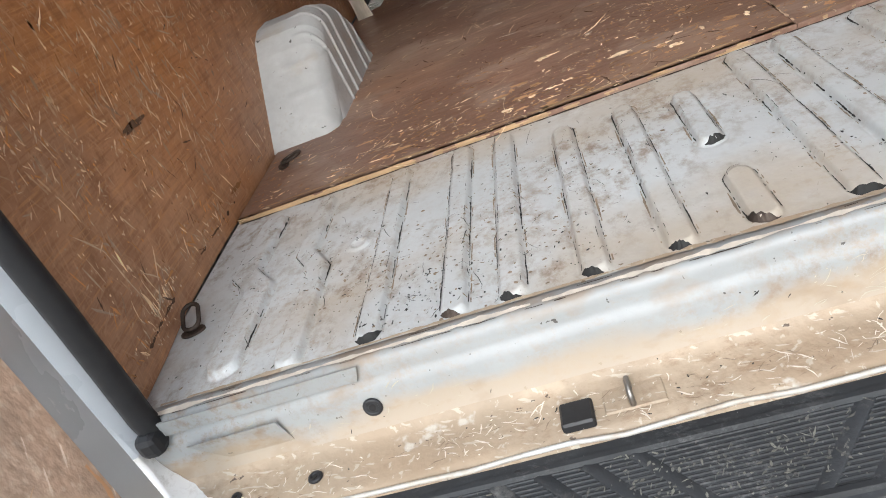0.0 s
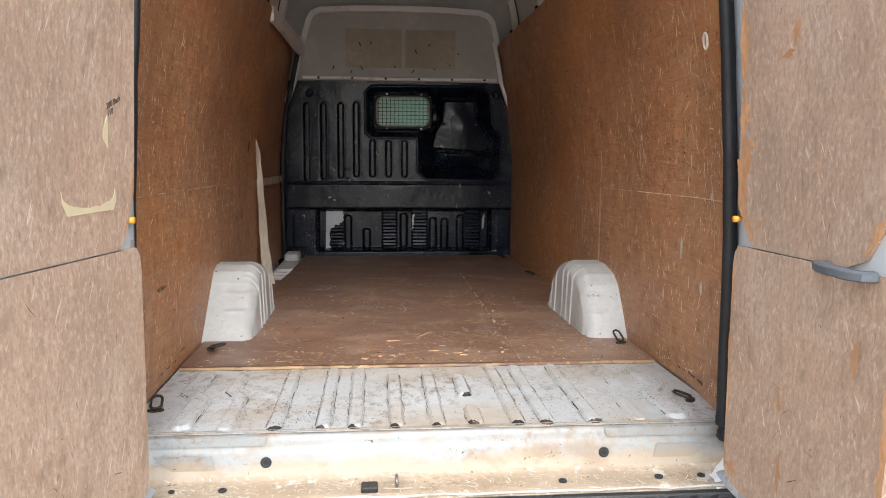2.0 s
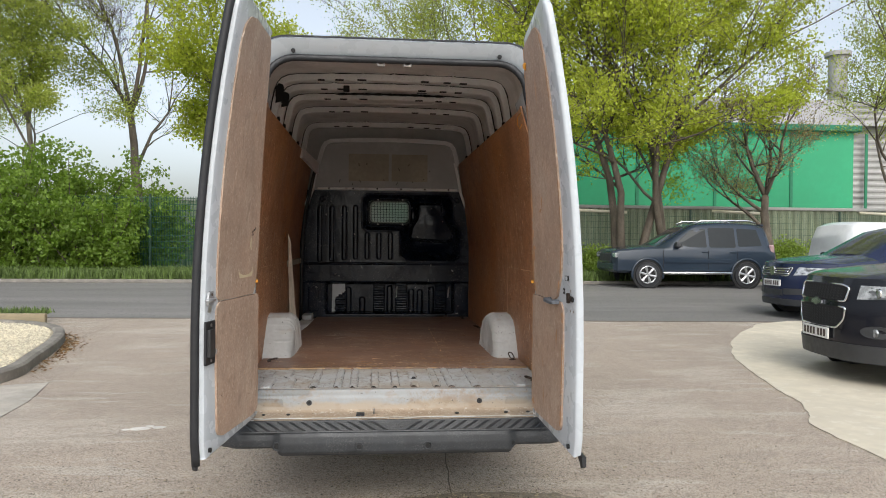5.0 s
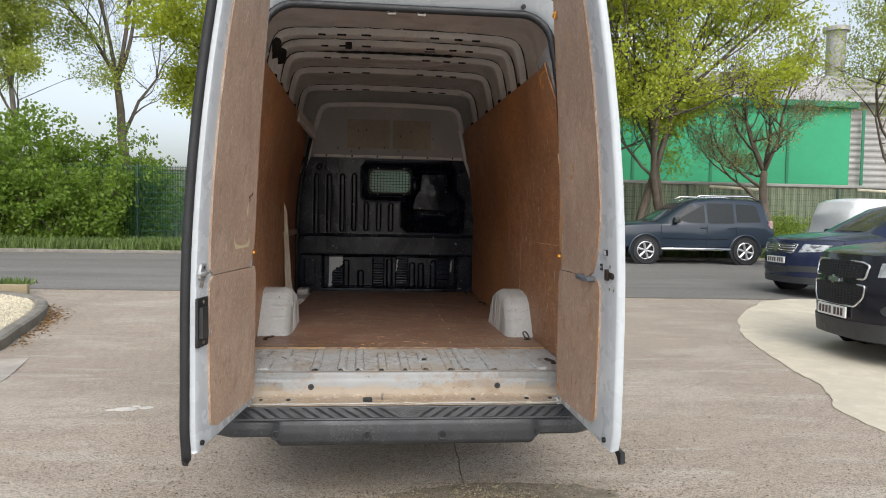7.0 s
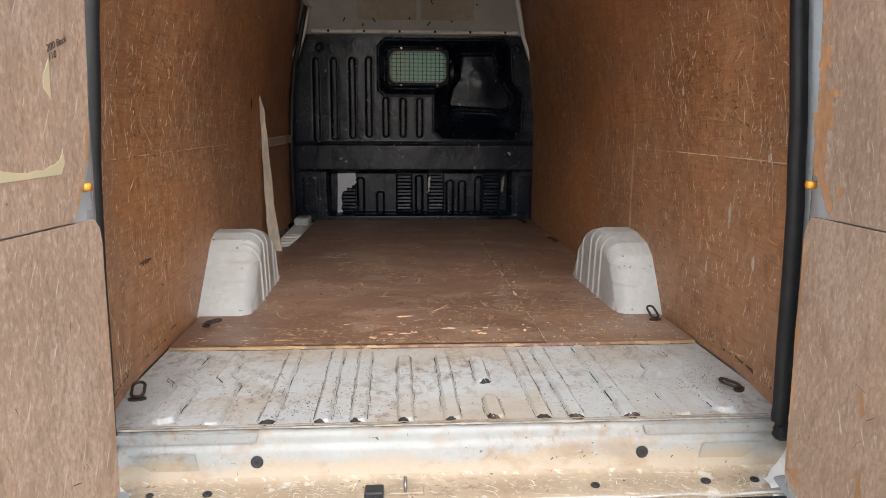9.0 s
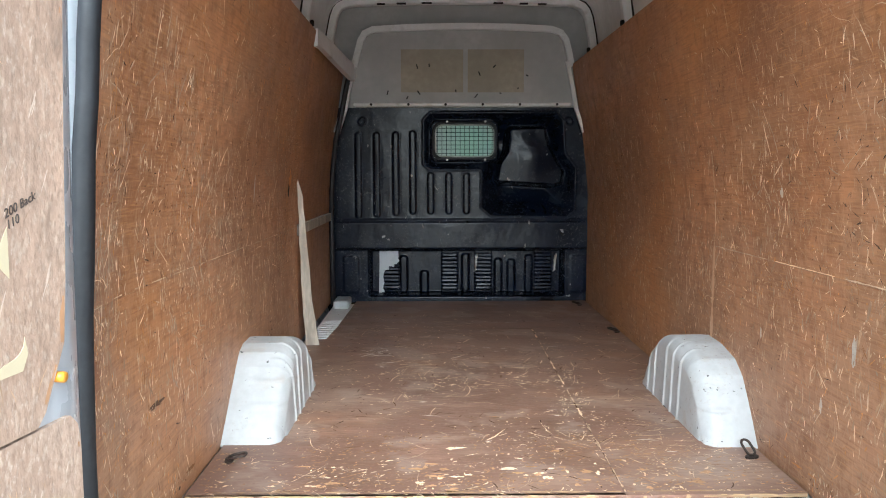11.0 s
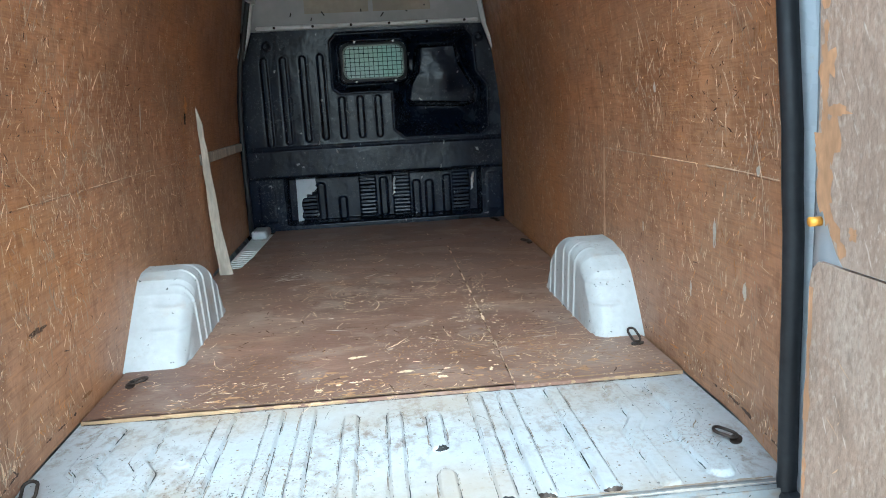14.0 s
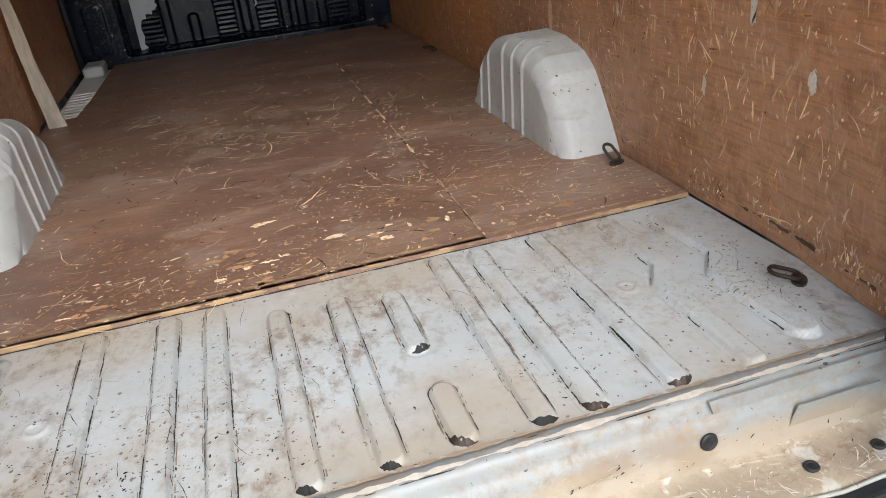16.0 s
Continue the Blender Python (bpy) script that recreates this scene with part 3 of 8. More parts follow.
    strokes("brown_flake_wear", ledge_at, 120, ((-0.70, 0.72), (-0.120, -0.062)), (0.003, 0.026), (0.0003, 0.0010), (1.3, 0.5), M_DIRT, 104, sill, 0.2)
    strokes("chip_wear", ledge_at, 34, ((-0.70, 0.72), (-0.120, -0.062)), (0.002, 0.010), (0.0005, 0.0016), (1.3, 0.8), M_DARK, 105, sill, 0.2)
    # white edge strip before the bumper
    bm = bmesh.new()
    tube(bm, [(-0.82 + 1.64 * k / 24, -0.130 + 0.003 * math.sin(k * 1.7), 0.538 + 0.002 * math.sin(k * 2.3)) for k in range(25)], 0.0034, 8)
    part("edge_strip", bm, M_FLOORPAINT, sill, smooth=True)


build_sill()
# white moulded corners that sweep from the sill up into the door posts
for s in (-1, 1):
    bm = bmesh.new()

    def corner(u, v):
        a = u * math.pi / 2
        x, z = 0.745 + 0.088 * math.sin(a), 0.5475 + 0.088 * (1 - math.cos(a))
        y = -0.016 - (0.114 - 0.080 * smoothstep(0.0, 0.9, u)) * v
        drop = 0.020 * smoothstep(0.82, 1.0, v)
        return (s * (x + drop * math.sin(a)), y, z - drop * math.cos(a) + 0.0015 * noise.noise((x * 20, y * 20, s)))
    grid(bm, 14, 12, corner)
    part("sill_corner", bm, M_INNER, van, "white moulded corner between sill and door post", True)


def build_bumper():
    prof = [(-0.125, 0.528), (-0.150, 0.525), (-0.235, 0.500), (-0.258, 0.492), (-0.266, 0.478), (-0.272, 0.44), (-0.270, 0.395), (-0.255, 0.378), (-0.20, 0.372), (-0.125, 0.374)]

    def f(u, v):
        x = -0.92 + 1.84 * u
        k = v * (len(prof) - 1)
        i = min(int(k), len(prof) - 2)
        y = prof[i][0] + (prof[i + 1][0] - prof[i][0]) * (k - i)
        z = prof[i][1] + (prof[i + 1][1] - prof[i][1]) * (k - i)
        # the outer ends sit back and stop higher
        e = smoothstep(0.585, 0.63, abs(x))
        if z < 0.49:
            z = z + e * 0.035 * (0.49 - z) / 0.12
        y = y + e * 0.028 * smoothstep(-0.20, -0.26, y) + 0.06 * smoothstep(0.8, 0.92, abs(x))
        return (x, y, z)
    bm = bmesh.new()
    grid(bm, 120, 36, f)
    b = part("rear_bumper", bm, M_BUMPER, van, "scuffed dark grey plastic rear bumper with ribbed step", True, True)
    # slanted frames and fine ribs of the step tread
    def top(x, y):
        return 0.525 + (y + 0.150) * (0.025 / 0.085) if y < -0.15 else 0.526
    Y0, Y1 = -0.153, -0.243

    def bar_x(k, t):
        """Middle of the k-th slanted bar at a depth t from the back of the tread."""
        return 0.133 + 0.060 * k - 0.085 * t

    for s in (-1, 1):
        for k in range(12):
            bm = bmesh.new()
            lo, hi = Vector((s * bar_x(k, 0), Y0, top(0, Y0) + 0.001)), Vector((s * bar_x(k, 1), Y1, top(0, Y1) + 0.001))
            tube(bm, [lo, lo.lerp(hi, 0.5), hi], 0.011, section=[(-1.1, -0.6), (-0.8, 0.02), (-0.6, 0.08), (0.6, 0.08), (0.8, 0.02), (1.1, -0.6)])
            part("tread_bar", bm, M_BUMPERWORN, b, "", True, True)
    for k in range(-1, 11):
        for s in ((1,) if k < 0 else (-1, 1)):
            bm = bmesh.new()
            for j in range(16):
                t = (j + 0.7) / 16.4
                y = Y0 + (Y1 - Y0) * t
                x_a, x_b = (-bar_x(0, t) + 0.012, bar_x(0, t) - 0.012) if k < 0 else sorted((s * (bar_x(k, t) + 0.012), s * (bar_x(k + 1, t) - 0.012)))
                tube(bm, [(x_a, y, top(0, y) + 0.0005), (x_b, y, top(0, y) + 0.0005)], 0.0017, section=[(-1, -0.8), (-0.4, 0.7), (0.4, 0.7), (1, -0.8)])
            part("tread_ribs", bm, M_BUMPER, b)
    for y in (-0.150, -0.246):
        bm = bmesh.new()
        tube(bm, [(-0.80, y, top(0, y) + 0.002), (0.80, y, top(0, y) + 0.002)], 0.006, section=[(-1, -0.6), (-0.6, 0.45), (0.6, 0.45), (1, -0.6)])
        part("tread_border", bm, M_BUMPER, b)
    for x, z in ((-0.607, 0.428), (-0.192, 0.425), (0.160, 0.425), (0.597, 0.428)):
        bm = bmesh.new()
        tube(bm, [(x + 0.019 * math.cos(k * math.pi / 10), -0.274 + (0.012 if abs(x) > 0.5 else 0), z + 0.019 * math.sin(k * math.pi / 10)) for k in range(20)], 0.0045, 6, True)
        r = part("bolt_collar", bm, M_BUMPER, b, smooth=True)
        bm = bmesh.new()
        disc(bm, (x, -0.272 + (0.012 if abs(x) > 0.5 else 0), z), 0.012, (0, -1, 0), 0.006, 6)
        part("bolt", bm, M_DARK, r)
    scuffed = lambda x, y: (x, y, top(0, y) + 0.0040)
    strokes("pale_scuff_wear", scuffed, 260, ((-0.72, 0.72), (-0.243, -0.153)), (0.002, 0.016), (0.0004, 0.0014), (1.0, 0.9), M_SCUFF, 81, b, 0.1)
    strokes("pale_scuff_wear", scuffed, 200, ((-0.16, 0.10), (-0.240, -0.155)), (0.002, 0.009), (0.0005, 0.0020), (0.8, 0.9), M_SCUFF, 82, b, 0.1)
    for x in (-0.48, -0.28, 0.05, 0.30, 0.52):
        bm = bmesh.new()
        disc(bm, (x, -0.148, 0.528), 0.006, (0, 0, 1), 0.004, 10)
        part("screw", bm, M_RUBBER, b)
    bm = bmesh.new()
    disc(bm, (0.300, -0.143, 0.5265), 0.011, (0, 0, 1), 0.005, 14)
    part("drain_hole", bm, M_DARK, b)


build_bumper()


def board(name, pts, place, material=M_PLYWALL, label="", parent=van):
    bm = bmesh.new()
    prism(bm, pts, place)
    return part(name, bm, material, parent, label)


def wavy(a, b, n, amp, seed):
    """Points from a to b with a slightly chipped line between."""
    out = []
    for k in range(n):
        t = k / n
        j = amp * noise.noise((t * n * 0.9, seed, 0.5)) if k else 0.0
        d = Vector((b[1] - a[1], a[0] - b[0])).normalized()
        out.append((a[0] + (b[0] - a[0]) * t + d[0] * j, a[1] + (b[1] - a[1]) * t + d[1] * j))
    return out


# plywood floor: two long boards with a seam, and a board across in front of the bulkhead
board("floor_board", wavy((-0.868, 0.648), (0.360, 0.640), 60, 0.006, 1.0) + [(0.360, 0.640), (0.378, 2.825), (-0.745, 2.825), (-0.76, 2.58), (-0.868, 2.55)], lambda a, b, k: (a, b, FLOOR + 0.011 * k), M_PLYFLOOR, "scratched brown plywood floor board")
board("floor_board", wavy((0.3612, 0.640), (0.868, 0.648), 30, 0.006, 2.0) + [(0.868, 0.648), (0.868, 2.80), (0.84, 2.825), (0.3792, 2.825)], lambda a, b, k: (a, b, FLOOR + 0.0115 * k), M_PLYFLOOR, "scratched brown plywood floor board")
board("floor_board", [(-0.742, 2.8262), (0.868, 2.8262), (0.868, 3.74), (-0.72, 3.74)], lambda a, b, k: (a, b, FLOOR + 0.0112 * k), M_PLYFLOOR, "scratched brown plywood floor board")
bm = bmesh.new()
for x0, x1, sd in ((-0.866, 0.359, 1.0), (0.365, 0.866, 2.0)):
    for layer, (dy, z0, z1) in enumerate(((-0.004, 0.6608, 0.6645), (-0.0065, 0.6645, 0.6678), (-0.003, 0.6678, 0.671))):
        n = 70
        vs = []
        for k in range(n + 1):
            x = x0 + (x1 - x0) * k / n
            y = 0.6455 + 0.4 * dy + 0.0035 * noise.noise((x * 7, sd, layer)) + 0.0025 * noise.noise((x * 30, sd, layer + 3))
            vs.append([bm.verts.new((x, y, z0)), bm.verts.new((x, y, z1)), bm.verts.new((x, 0.656, z1)), bm.verts.new((x, 0.656, z0))])
        for q, s in zip(vs, vs[1:]):
            for j in range(4):
                bm.faces.new((q[j], q[(j + 1) % 4], s[(j + 1) % 4], s[j]))
part("board_edge", bm, M_PLYEDGE, van, "splintered plywood edge")
# step well beside the side door
bm = bmesh.new()
box(bm, -0.87, -0.70, 2.50, 3.74, 0.644, 0.652)
for k in range(9):
    box(bm, -0.86, -0.75, 2.66 + 0.06 * k, 2.69 + 0.06 * k, 0.652, 0.657, 0.002)
step = part("side_step", bm, M_INNER, van, "ridged grey metal step beside the floor board")
bm = bmesh.new()
box(bm, -0.855, -0.752, 3.53, 3.72, 0.655, 0.712, 0.01)
part("step_box", bm, M_FLOORPAINT, van)


def wall_board(s, y0, y1, z0, z1, rear=False, cut=0.0, label="scuffed orange-brown plywood wall lining"):
    """A lining sheet bent to the wall; rear: its edge follows the rear frame."""
    bm = bmesh.new()
    nz, ny = 24, 16

    def pt(u, v, out):
        z = z0 + (z1 - z0) * v
        a = y0 + (0.006 + back_y(z) + (cut * smoothstep(1.95, 2.31, z)) if rear else 0.0)
        y = a + (y1 - a) * u
        return (s * (wall_x(z) + out - (0.036 * smoothstep(0.40, 0.0, y - back_y(z)) if rear else 0.0)), y, z)
    a = grid(bm, ny, nz, lambda u, v: pt(u, v, 0))
    b = grid(bm, ny, nz, lambda u, v: pt(u, v, 0.009))
    rim = [(i, 0) for i in range(ny)] + [(ny, j) for j in range(nz)] + [(i, nz) for i in range(ny, 0, -1)] + [(0, j) for j in range(nz, 0, -1)]
    for (i, j), (p, q) in zip(rim, rim[1:] + rim[:1]):
        bm.faces.new((a[i][j], a[p][q], b[p][q], b[i][j]))
    return part("wall_lining", bm, M_PLYWALL, van, label, True, True)


wall_board(1, 0, 1.414, 0.662, 1.2855, True)
wall_board(1, 0, 1.414, 1.2865, 2.285, True, 0.17)
wall_board(1, 1.4155, 3.745, 0.662, 2.285)
wall_board(-1, 0, 2.44, 0.662, 1.2855, True)
wall_board(-1, 0, 2.44, 1.2865, 2.265, True, 0.17)


def wall_in(s, y, z):
    """Inner face of the lining, narrowing to the rear frame."""
    return wall_x(z) - 0.036 * smoothstep(0.40, 0.0, y - back_y(z))


linings = [o for o in bpy.data.objects if o.name.startswith("wall_lining")]
R_WALL = lambda y, z: (wall_in(1, y, z) - 0.0018, y, z)
L_WALL = lambda y, z: (-(wall_in(-1, y, z) - 0.0018), y, z)
for surf, own, y1, sd in ((R_WALL, linings[0], 3.6, 1), (L_WALL, linings[3], 2.4, 2)):
    strokes("pale_scratch_wear", surf, 1800, ((0.10, y1), (0.70, 2.05)), (0.003, 0.045), (0.0006, 0.0024), (0.05, 0.7), M_DAB, sd, own, 0.06)
    strokes("pale_scratch_wear", surf, 1500, ((0.10, y1), (0.70, 2.0)), (0.003, 0.030), (0.0005, 0.0019), (0.05, 0.8), M_SCRATCH, sd + 30, own, 0.05)
    strokes("pale_scratch_wear", surf, 600, ((0.10, y1 * 0.7), (0.72, 1.60)), (0.004, 0.024), (0.0010, 0.0034), (0.0, 0.8), M_SCRATCH, sd + 50, own, 0.05)
    strokes("pale_scratch_wear", surf, 190, ((0.15, y1 * 0.9), (0.75, 2.1)), (0.03, 0.14), (0.0009, 0.0030), (0.1, 0.5), M_SCRATCH, sd + 70, own, 0.06)
    strokes("pale_scratch_wear", surf, 1500, ((0.12, y1), (0.72, 2.10)), (0.006, 0.055), (0.0009, 0.0030), (0.15, 0.45), M_SCRATCH, sd + 110, own, 0.09)
    strokes("pale_scratch_wear", surf, 600, ((0.12, y1 * 0.9), (0.72, 1.85)), (0.010, 0.065), (0.0010, 0.0036), (-0.05, 0.30), M_SCRATCH, sd + 120, own, 0.10)
    strokes("pale_scratch_wear", surf, 260, ((0.12, y1), (0.72, 2.20)), (0.020, 0.110), (0.0007, 0.0020), (0.9, 0.6), M_SCRATCH, sd + 130, own, 0.16)
    strokes("grey_dab_wear", surf, 240, ((0.15, y1 * 0.6), (0.78, 1.35)), (0.010, 0.06), (0.0015, 0.0050), (0.0, 0.30), M_DAB, sd + 90, own, 0.05)
    strokes("orange_scratch_wear", surf, 1500, ((0.10, y1), (0.7, 2.0)), (0.004, 0.040), (0.0008, 0.0032), (0.0, 0.6), M_SCRATCH2, sd + 10, own, 0.06)
    strokes("dark_scratch_wear", surf, 700, ((0.10, y1), (0.7, 2.1)), (0.004, 0.040), (0.0008, 0.0025), (0.5, 1.2), M_SCRATCH3, sd + 20, own, 0.08)
ribbon("worn_seam", R_WALL, 1.420, 0.94, 1.420, 1.29, 0.010, M_TRIMWOOD, 1.0, linings[2], 1.1)
ribbon("worn_seam", R_WALL, 1.416, 1.29, 1.422, 1.64, 0.004, M_SCRATCH, 2.0, linings[2], 0.7)
for surf, own, y1, sd in ((R_WALL, linings[0], 0.98, 41.0), (L_WALL, linings[3], 0.98, 45.0)):
    strokes("splintered_edge_wear", surf, 90, ((0.05, 0.66), (0.672, 0.740)), (0.006, 0.030), (0.0010, 0.0032), (0.0, 0.35), M_SCRATCH, sd, own)
    strokes("splintered_edge_wear", surf, 60, ((0.05, 0.66), (0.672, 0.760)), (0.006, 0.030), (0.0010, 0.0032), (0.0, 0.35), M_SCRATCH2, sd + 3, own)
    ribbon("chipped_lower_edge", surf, 0.06, 0.705, 0.70, 0.697, 0.012, M_SCRATCH3, sd + 1, own, 0.1)
    ribbon("chipped_lower_edge", surf, 0.30, 0.735, y1, 0.705, 0.010, M_SCRATCH2, sd + 2, own, 0.05)
ribbon("worn_seam", R_WALL, 0.12, 1.291, 1.41, 1.287, 0.0026, M_SCRATCH, 3.0, linings[0], 0.5)
ribbon("worn_seam", L_WALL, 0.12, 1.291, 2.40, 1.287, 0.0022, M_SCRATCH, 4.0, linings[3], 0.35)
for k, (y, z, a, b) in enumerate(((0.478, 1.116, 0.010, 0.035), (0.885, 1.50, 0.010, 0.016), (0.30, 1.00, 0.012, 0.022), (0.62, 0.93, 0.008, 0.02), (1.0, 1.05, 0.006, 0.02), (0.24, 1.30, 0.012, 0.012))):
    blot("paint_scrape", R_WALL, y, z, a, b, M_PAINTMARK, 3.0 + k, linings[0])
blot("torn_hole", L_WALL, 2.22, 1.475, 0.018, 0.030, M_DARK, 1.0, linings[4], 0.9)
blot("torn_hole", L_WALL, 2.24, 1.53, 0.022, 0.035, M_SCRATCH2, 2.0, linings[4], 0.9)
blot("dark_stain", L_WALL, 0.50, 0.98, 0.045, 0.009, M_SCRATCH3, 4.0, linings[3], 0.9)
blot("dark_stain", L_WALL, 0.38, 0.93, 0.022, 0.012, M_SCRATCH3, 5.0, linings[3], 0.9)
blot("paint_scrape", L_WALL, 1.55, 1.50, 0.008, 0.05, M_PAINTMARK, 6.0, linings[3])
bm = bmesh.new()
tube(bm, [R_WALL(0.238 + 0.018 * math.cos(k * math.pi / 9), 1.767 + 0.024 * math.sin(k * math.pi / 9)) for k in range(18)], 0.004, 5, True)
part("ring_mark", bm, M_PAINTMARK, linings[1], "white ring of old paint")
FLOOR_TOP = lambda x, y: (x, y, FLOOR + 0.0122)
boards = [o for o in bpy.data.objects if o.name.startswith("floor_board")]
strokes("pale_scratch_wear", FLOOR_TOP, 620, ((-0.66, 0.80), (0.68, 3.2)), (0.006, 0.17), (0.0005, 0.0018), (1.3, 1.1), M_FLOORSCRATCH, 5, boards[0], 0.14)
strokes("pale_scratch_wear", FLOOR_TOP, 200, ((-0.80, 0.84), (0.66, 1.15)), (0.006, 0.07), (0.0005, 0.0018), (1.2, 0.9), M_FLOORSCRATCH, 6, boards[0])
strokes("tan_scratch_wear", FLOOR_TOP, 160, ((-0.80, 0.84), (0.66, 1.3)), (0.012, 0.08), (0.0008, 0.0030), (1.5, 0.5), M_FLOORRUB, 7, boards[0])
strokes("pale_chip_wear", FLOOR_TOP, 1300, ((-0.84, 0.84), (0.67, 3.4)), (0.003, 0.030), (0.0008, 0.0034), (1.3, 0.9), M_FLOORSCRATCH, 15, boards[0], 0.25)
strokes("pale_chip_wear", FLOOR_TOP, 700, ((-0.84, 0.84), (0.65, 1.35)), (0.003, 0.022), (0.0006, 0.0026), (1.3, 0.9), M_FLOORSCRATCH, 16, boards[0], 0.25)
strokes("pale_chip_wear", FLOOR_TOP, 130, ((-0.75, 0.80), (0.80, 3.3)), (0.025, 0.14), (0.0009, 0.0026), (1.35, 0.55), M_FLOORSCRATCH, 18, boards[0], 0.12)
strokes("tan_chip_wear", FLOOR_TOP, 900, ((-0.86, 0.86), (0.65, 1.10)), (0.003, 0.028), (0.0008, 0.0036), (1.4, 0.7), M_FLOORRUB, 17, boards[0], 0.2)
strokes("dark_scratch_wear", FLOOR_TOP, 360, ((-0.66, 0.80), (0.68, 3.2)), (0.01, 0.07), (0.001, 0.003), (1.2, 1.0), M_SCRATCH3, 8, boards[0])
ribbon("worn_seam", FLOOR_TOP, 0.362, 0.66, 0.379, 2.80, 0.007, M_SCRATCH, 7.0, boards[1], 0.2)
ribbon("worn_seam", FLOOR_TOP, 0.360, 0.66, 0.379, 2.80, 0.003, M_SCRATCH3, 17.0, boards[1], 0.3)
ribbon("worn_edge", FLOOR_TOP, -0.80, 0.668, 0.35, 0.662, 0.006, M_PLYEDGE, 8.0, boards[0], 0.45)
ribbon("worn_edge", FLOOR_TOP, 0.37, 0.664, 0.80, 0.668, 0.006, M_PLYEDGE, 9.0, boards[1], 0.45)
# dark ribbons painted on the steel as the shadow below the board edge
UNDER_EDGE = lambda x, y: (x, y, floor_z(x, y) + 0.0012)
ribbon("lodged_black_dirt", UNDER_EDGE, -0.86, 0.641, 0.36, 0.636, 0.0035, M_RUST, 18.0, load_floor, 0.7)
ribbon("lodged_black_dirt", UNDER_EDGE, 0.36, 0.636, 0.86, 0.641, 0.0035, M_RUST, 19.0, load_floor, 0.7)
SILL_TOP = lambda x, y: (x, y, 0.6692)
for k, (y, w, m, gap) in enumerate(((0.011, 0.0012, M_RUST, 0.1), (0.001, 0.007, M_PAINTMARK, 0.55), (-0.007, 0.002, M_RUST, 0.2), (0.021, 0.006, M_SILL, 0.5))):
    ribbon("lip_wear", SILL_TOP, -0.80, y, 0.80, y + 0.002, w, m, 31.0 + k, van, gap)
rnd = random.Random(12)
for k in range(64):
    x, y = rnd.gauss(0.05, 0.40), 0.67 + abs(rnd.gauss(0.01, 0.13))
    if abs(x) < 0.78:
        blot("bare_wood_patch", FLOOR_TOP, x, y, rnd.uniform(0.004, 0.022), rnd.uniform(0.003, 0.011), M_FLOORRUB if k % 3 else M_FLOORSCRATCH, 20.0 + k, boards[0 if x < 0.36 else 1], 1.0)
strokes("paint_scrape_wear", FLOOR_TOP, 34, ((-0.60, 0.70), (0.9, 3.0)), (0.02, 0.09), (0.0015, 0.0050), (1.5, 0.25), M_PAINTMARK, 91, boards[0], 0.12)
strokes("paint_scrape_wear", FLOOR_TOP, 16, ((-0.56, -0.40), (2.16, 2.34)), (0.03, 0.10), (0.002, 0.006), (1.1, 0.3), M_PAINTMARK, 92, boards[0], 0.15)
strokes("rubbed_wood_wear", FLOOR_TOP, 190, ((-0.84, 0.84), (0.66, 0.95)), (0.004, 0.03), (0.0010, 0.0050), (1.2, 0.9), M_FLOORSCRATCH, 93, boards[0], 0.2)
strokes("rubbed_wood_wear", FLOOR_TOP, 420, ((-0.85, 0.85), (0.655, 0.80)), (0.004, 0.026), (0.0010, 0.0040), (1.5, 0.5), M_FLOORRUB, 95, boards[0], 0.15)
strokes("rubbed_wood_wear", FLOOR_TOP, 200, ((0.30, 0.44), (0.7, 2.7)), (0.006, 0.04), (0.0008, 0.0032), (0.3, 0.7), M_FLOORSCRATCH, 94, boards[1], 0.2)
# recessed front-left lining on the side door, with a pale batten
bm = bmesh.new()
grid(bm, 8, 20, lambda u, v: (-(wall_x(0.66 + 1.55 * v) + 0.022), 2.40 + 1.35 * u, 0.66 + (1.60 - 0.05 * u) * v))
part("side_door_lining", bm, M_PLYWALL, van, "dark plywood lining of the side door", True)
bm = bmesh.new()
box(bm, -0.905, -0.876, 2.47, 3.72, 1.238, 1.290, 0.003)
part("batten", bm, M_PALEWOOD, van)
bm = bmesh.new()
prism(bm, wavy((-0.872, 1.54), (-0.862, 1.0), 8, 0.004, 5.0) + wavy((-0.862, 1.0), (-0.845, 0.665), 6, 0.006, 6.0) + [(-0.845, 0.665)] + wavy((-0.775, 0.665), (-0.812, 0.95), 6, 0.006, 7.0) + wavy((-0.812, 0.95), (-0.850, 1.50), 9, 0.006, 8.0), lambda x, z, k: (x, 2.442 + 0.012 * k, z))
part("splintered_trim", bm, M_PALEWOOD, van, "pale splintered wood strip at the broken lining edge")
bm = bmesh.new()
tube(bm, [(-0.872, 3.66, 0.66), (-0.874, 3.66, 0.95), (-0.874, 3.66, 1.25), (-0.862, 3.66, 1.55), (-0.835, 3.66, 1.78), (-0.800, 3.66, 1.93), (-0.765, 3.66, 2.10), (-0.742, 3.64, 2.19)], 0.017, 8)
part("side_door_seal", bm, M_RUBBER, van, "black rubber seal of the side door", True)
bm = bmesh.new()
tube(bm, [(0.752, 0.30, 2.270), (0.742, 0.31, 2.245), (0.728, 0.34, 2.225), (0.735, 0.36, 2.185), (0.752, 0.37, 2.160), (0.760, 0.36, 2.190)], 0.0022, 6)
part("loose_wire", bm, M_ORANGE, van, "loose orange wire at the lining's top corner", True)
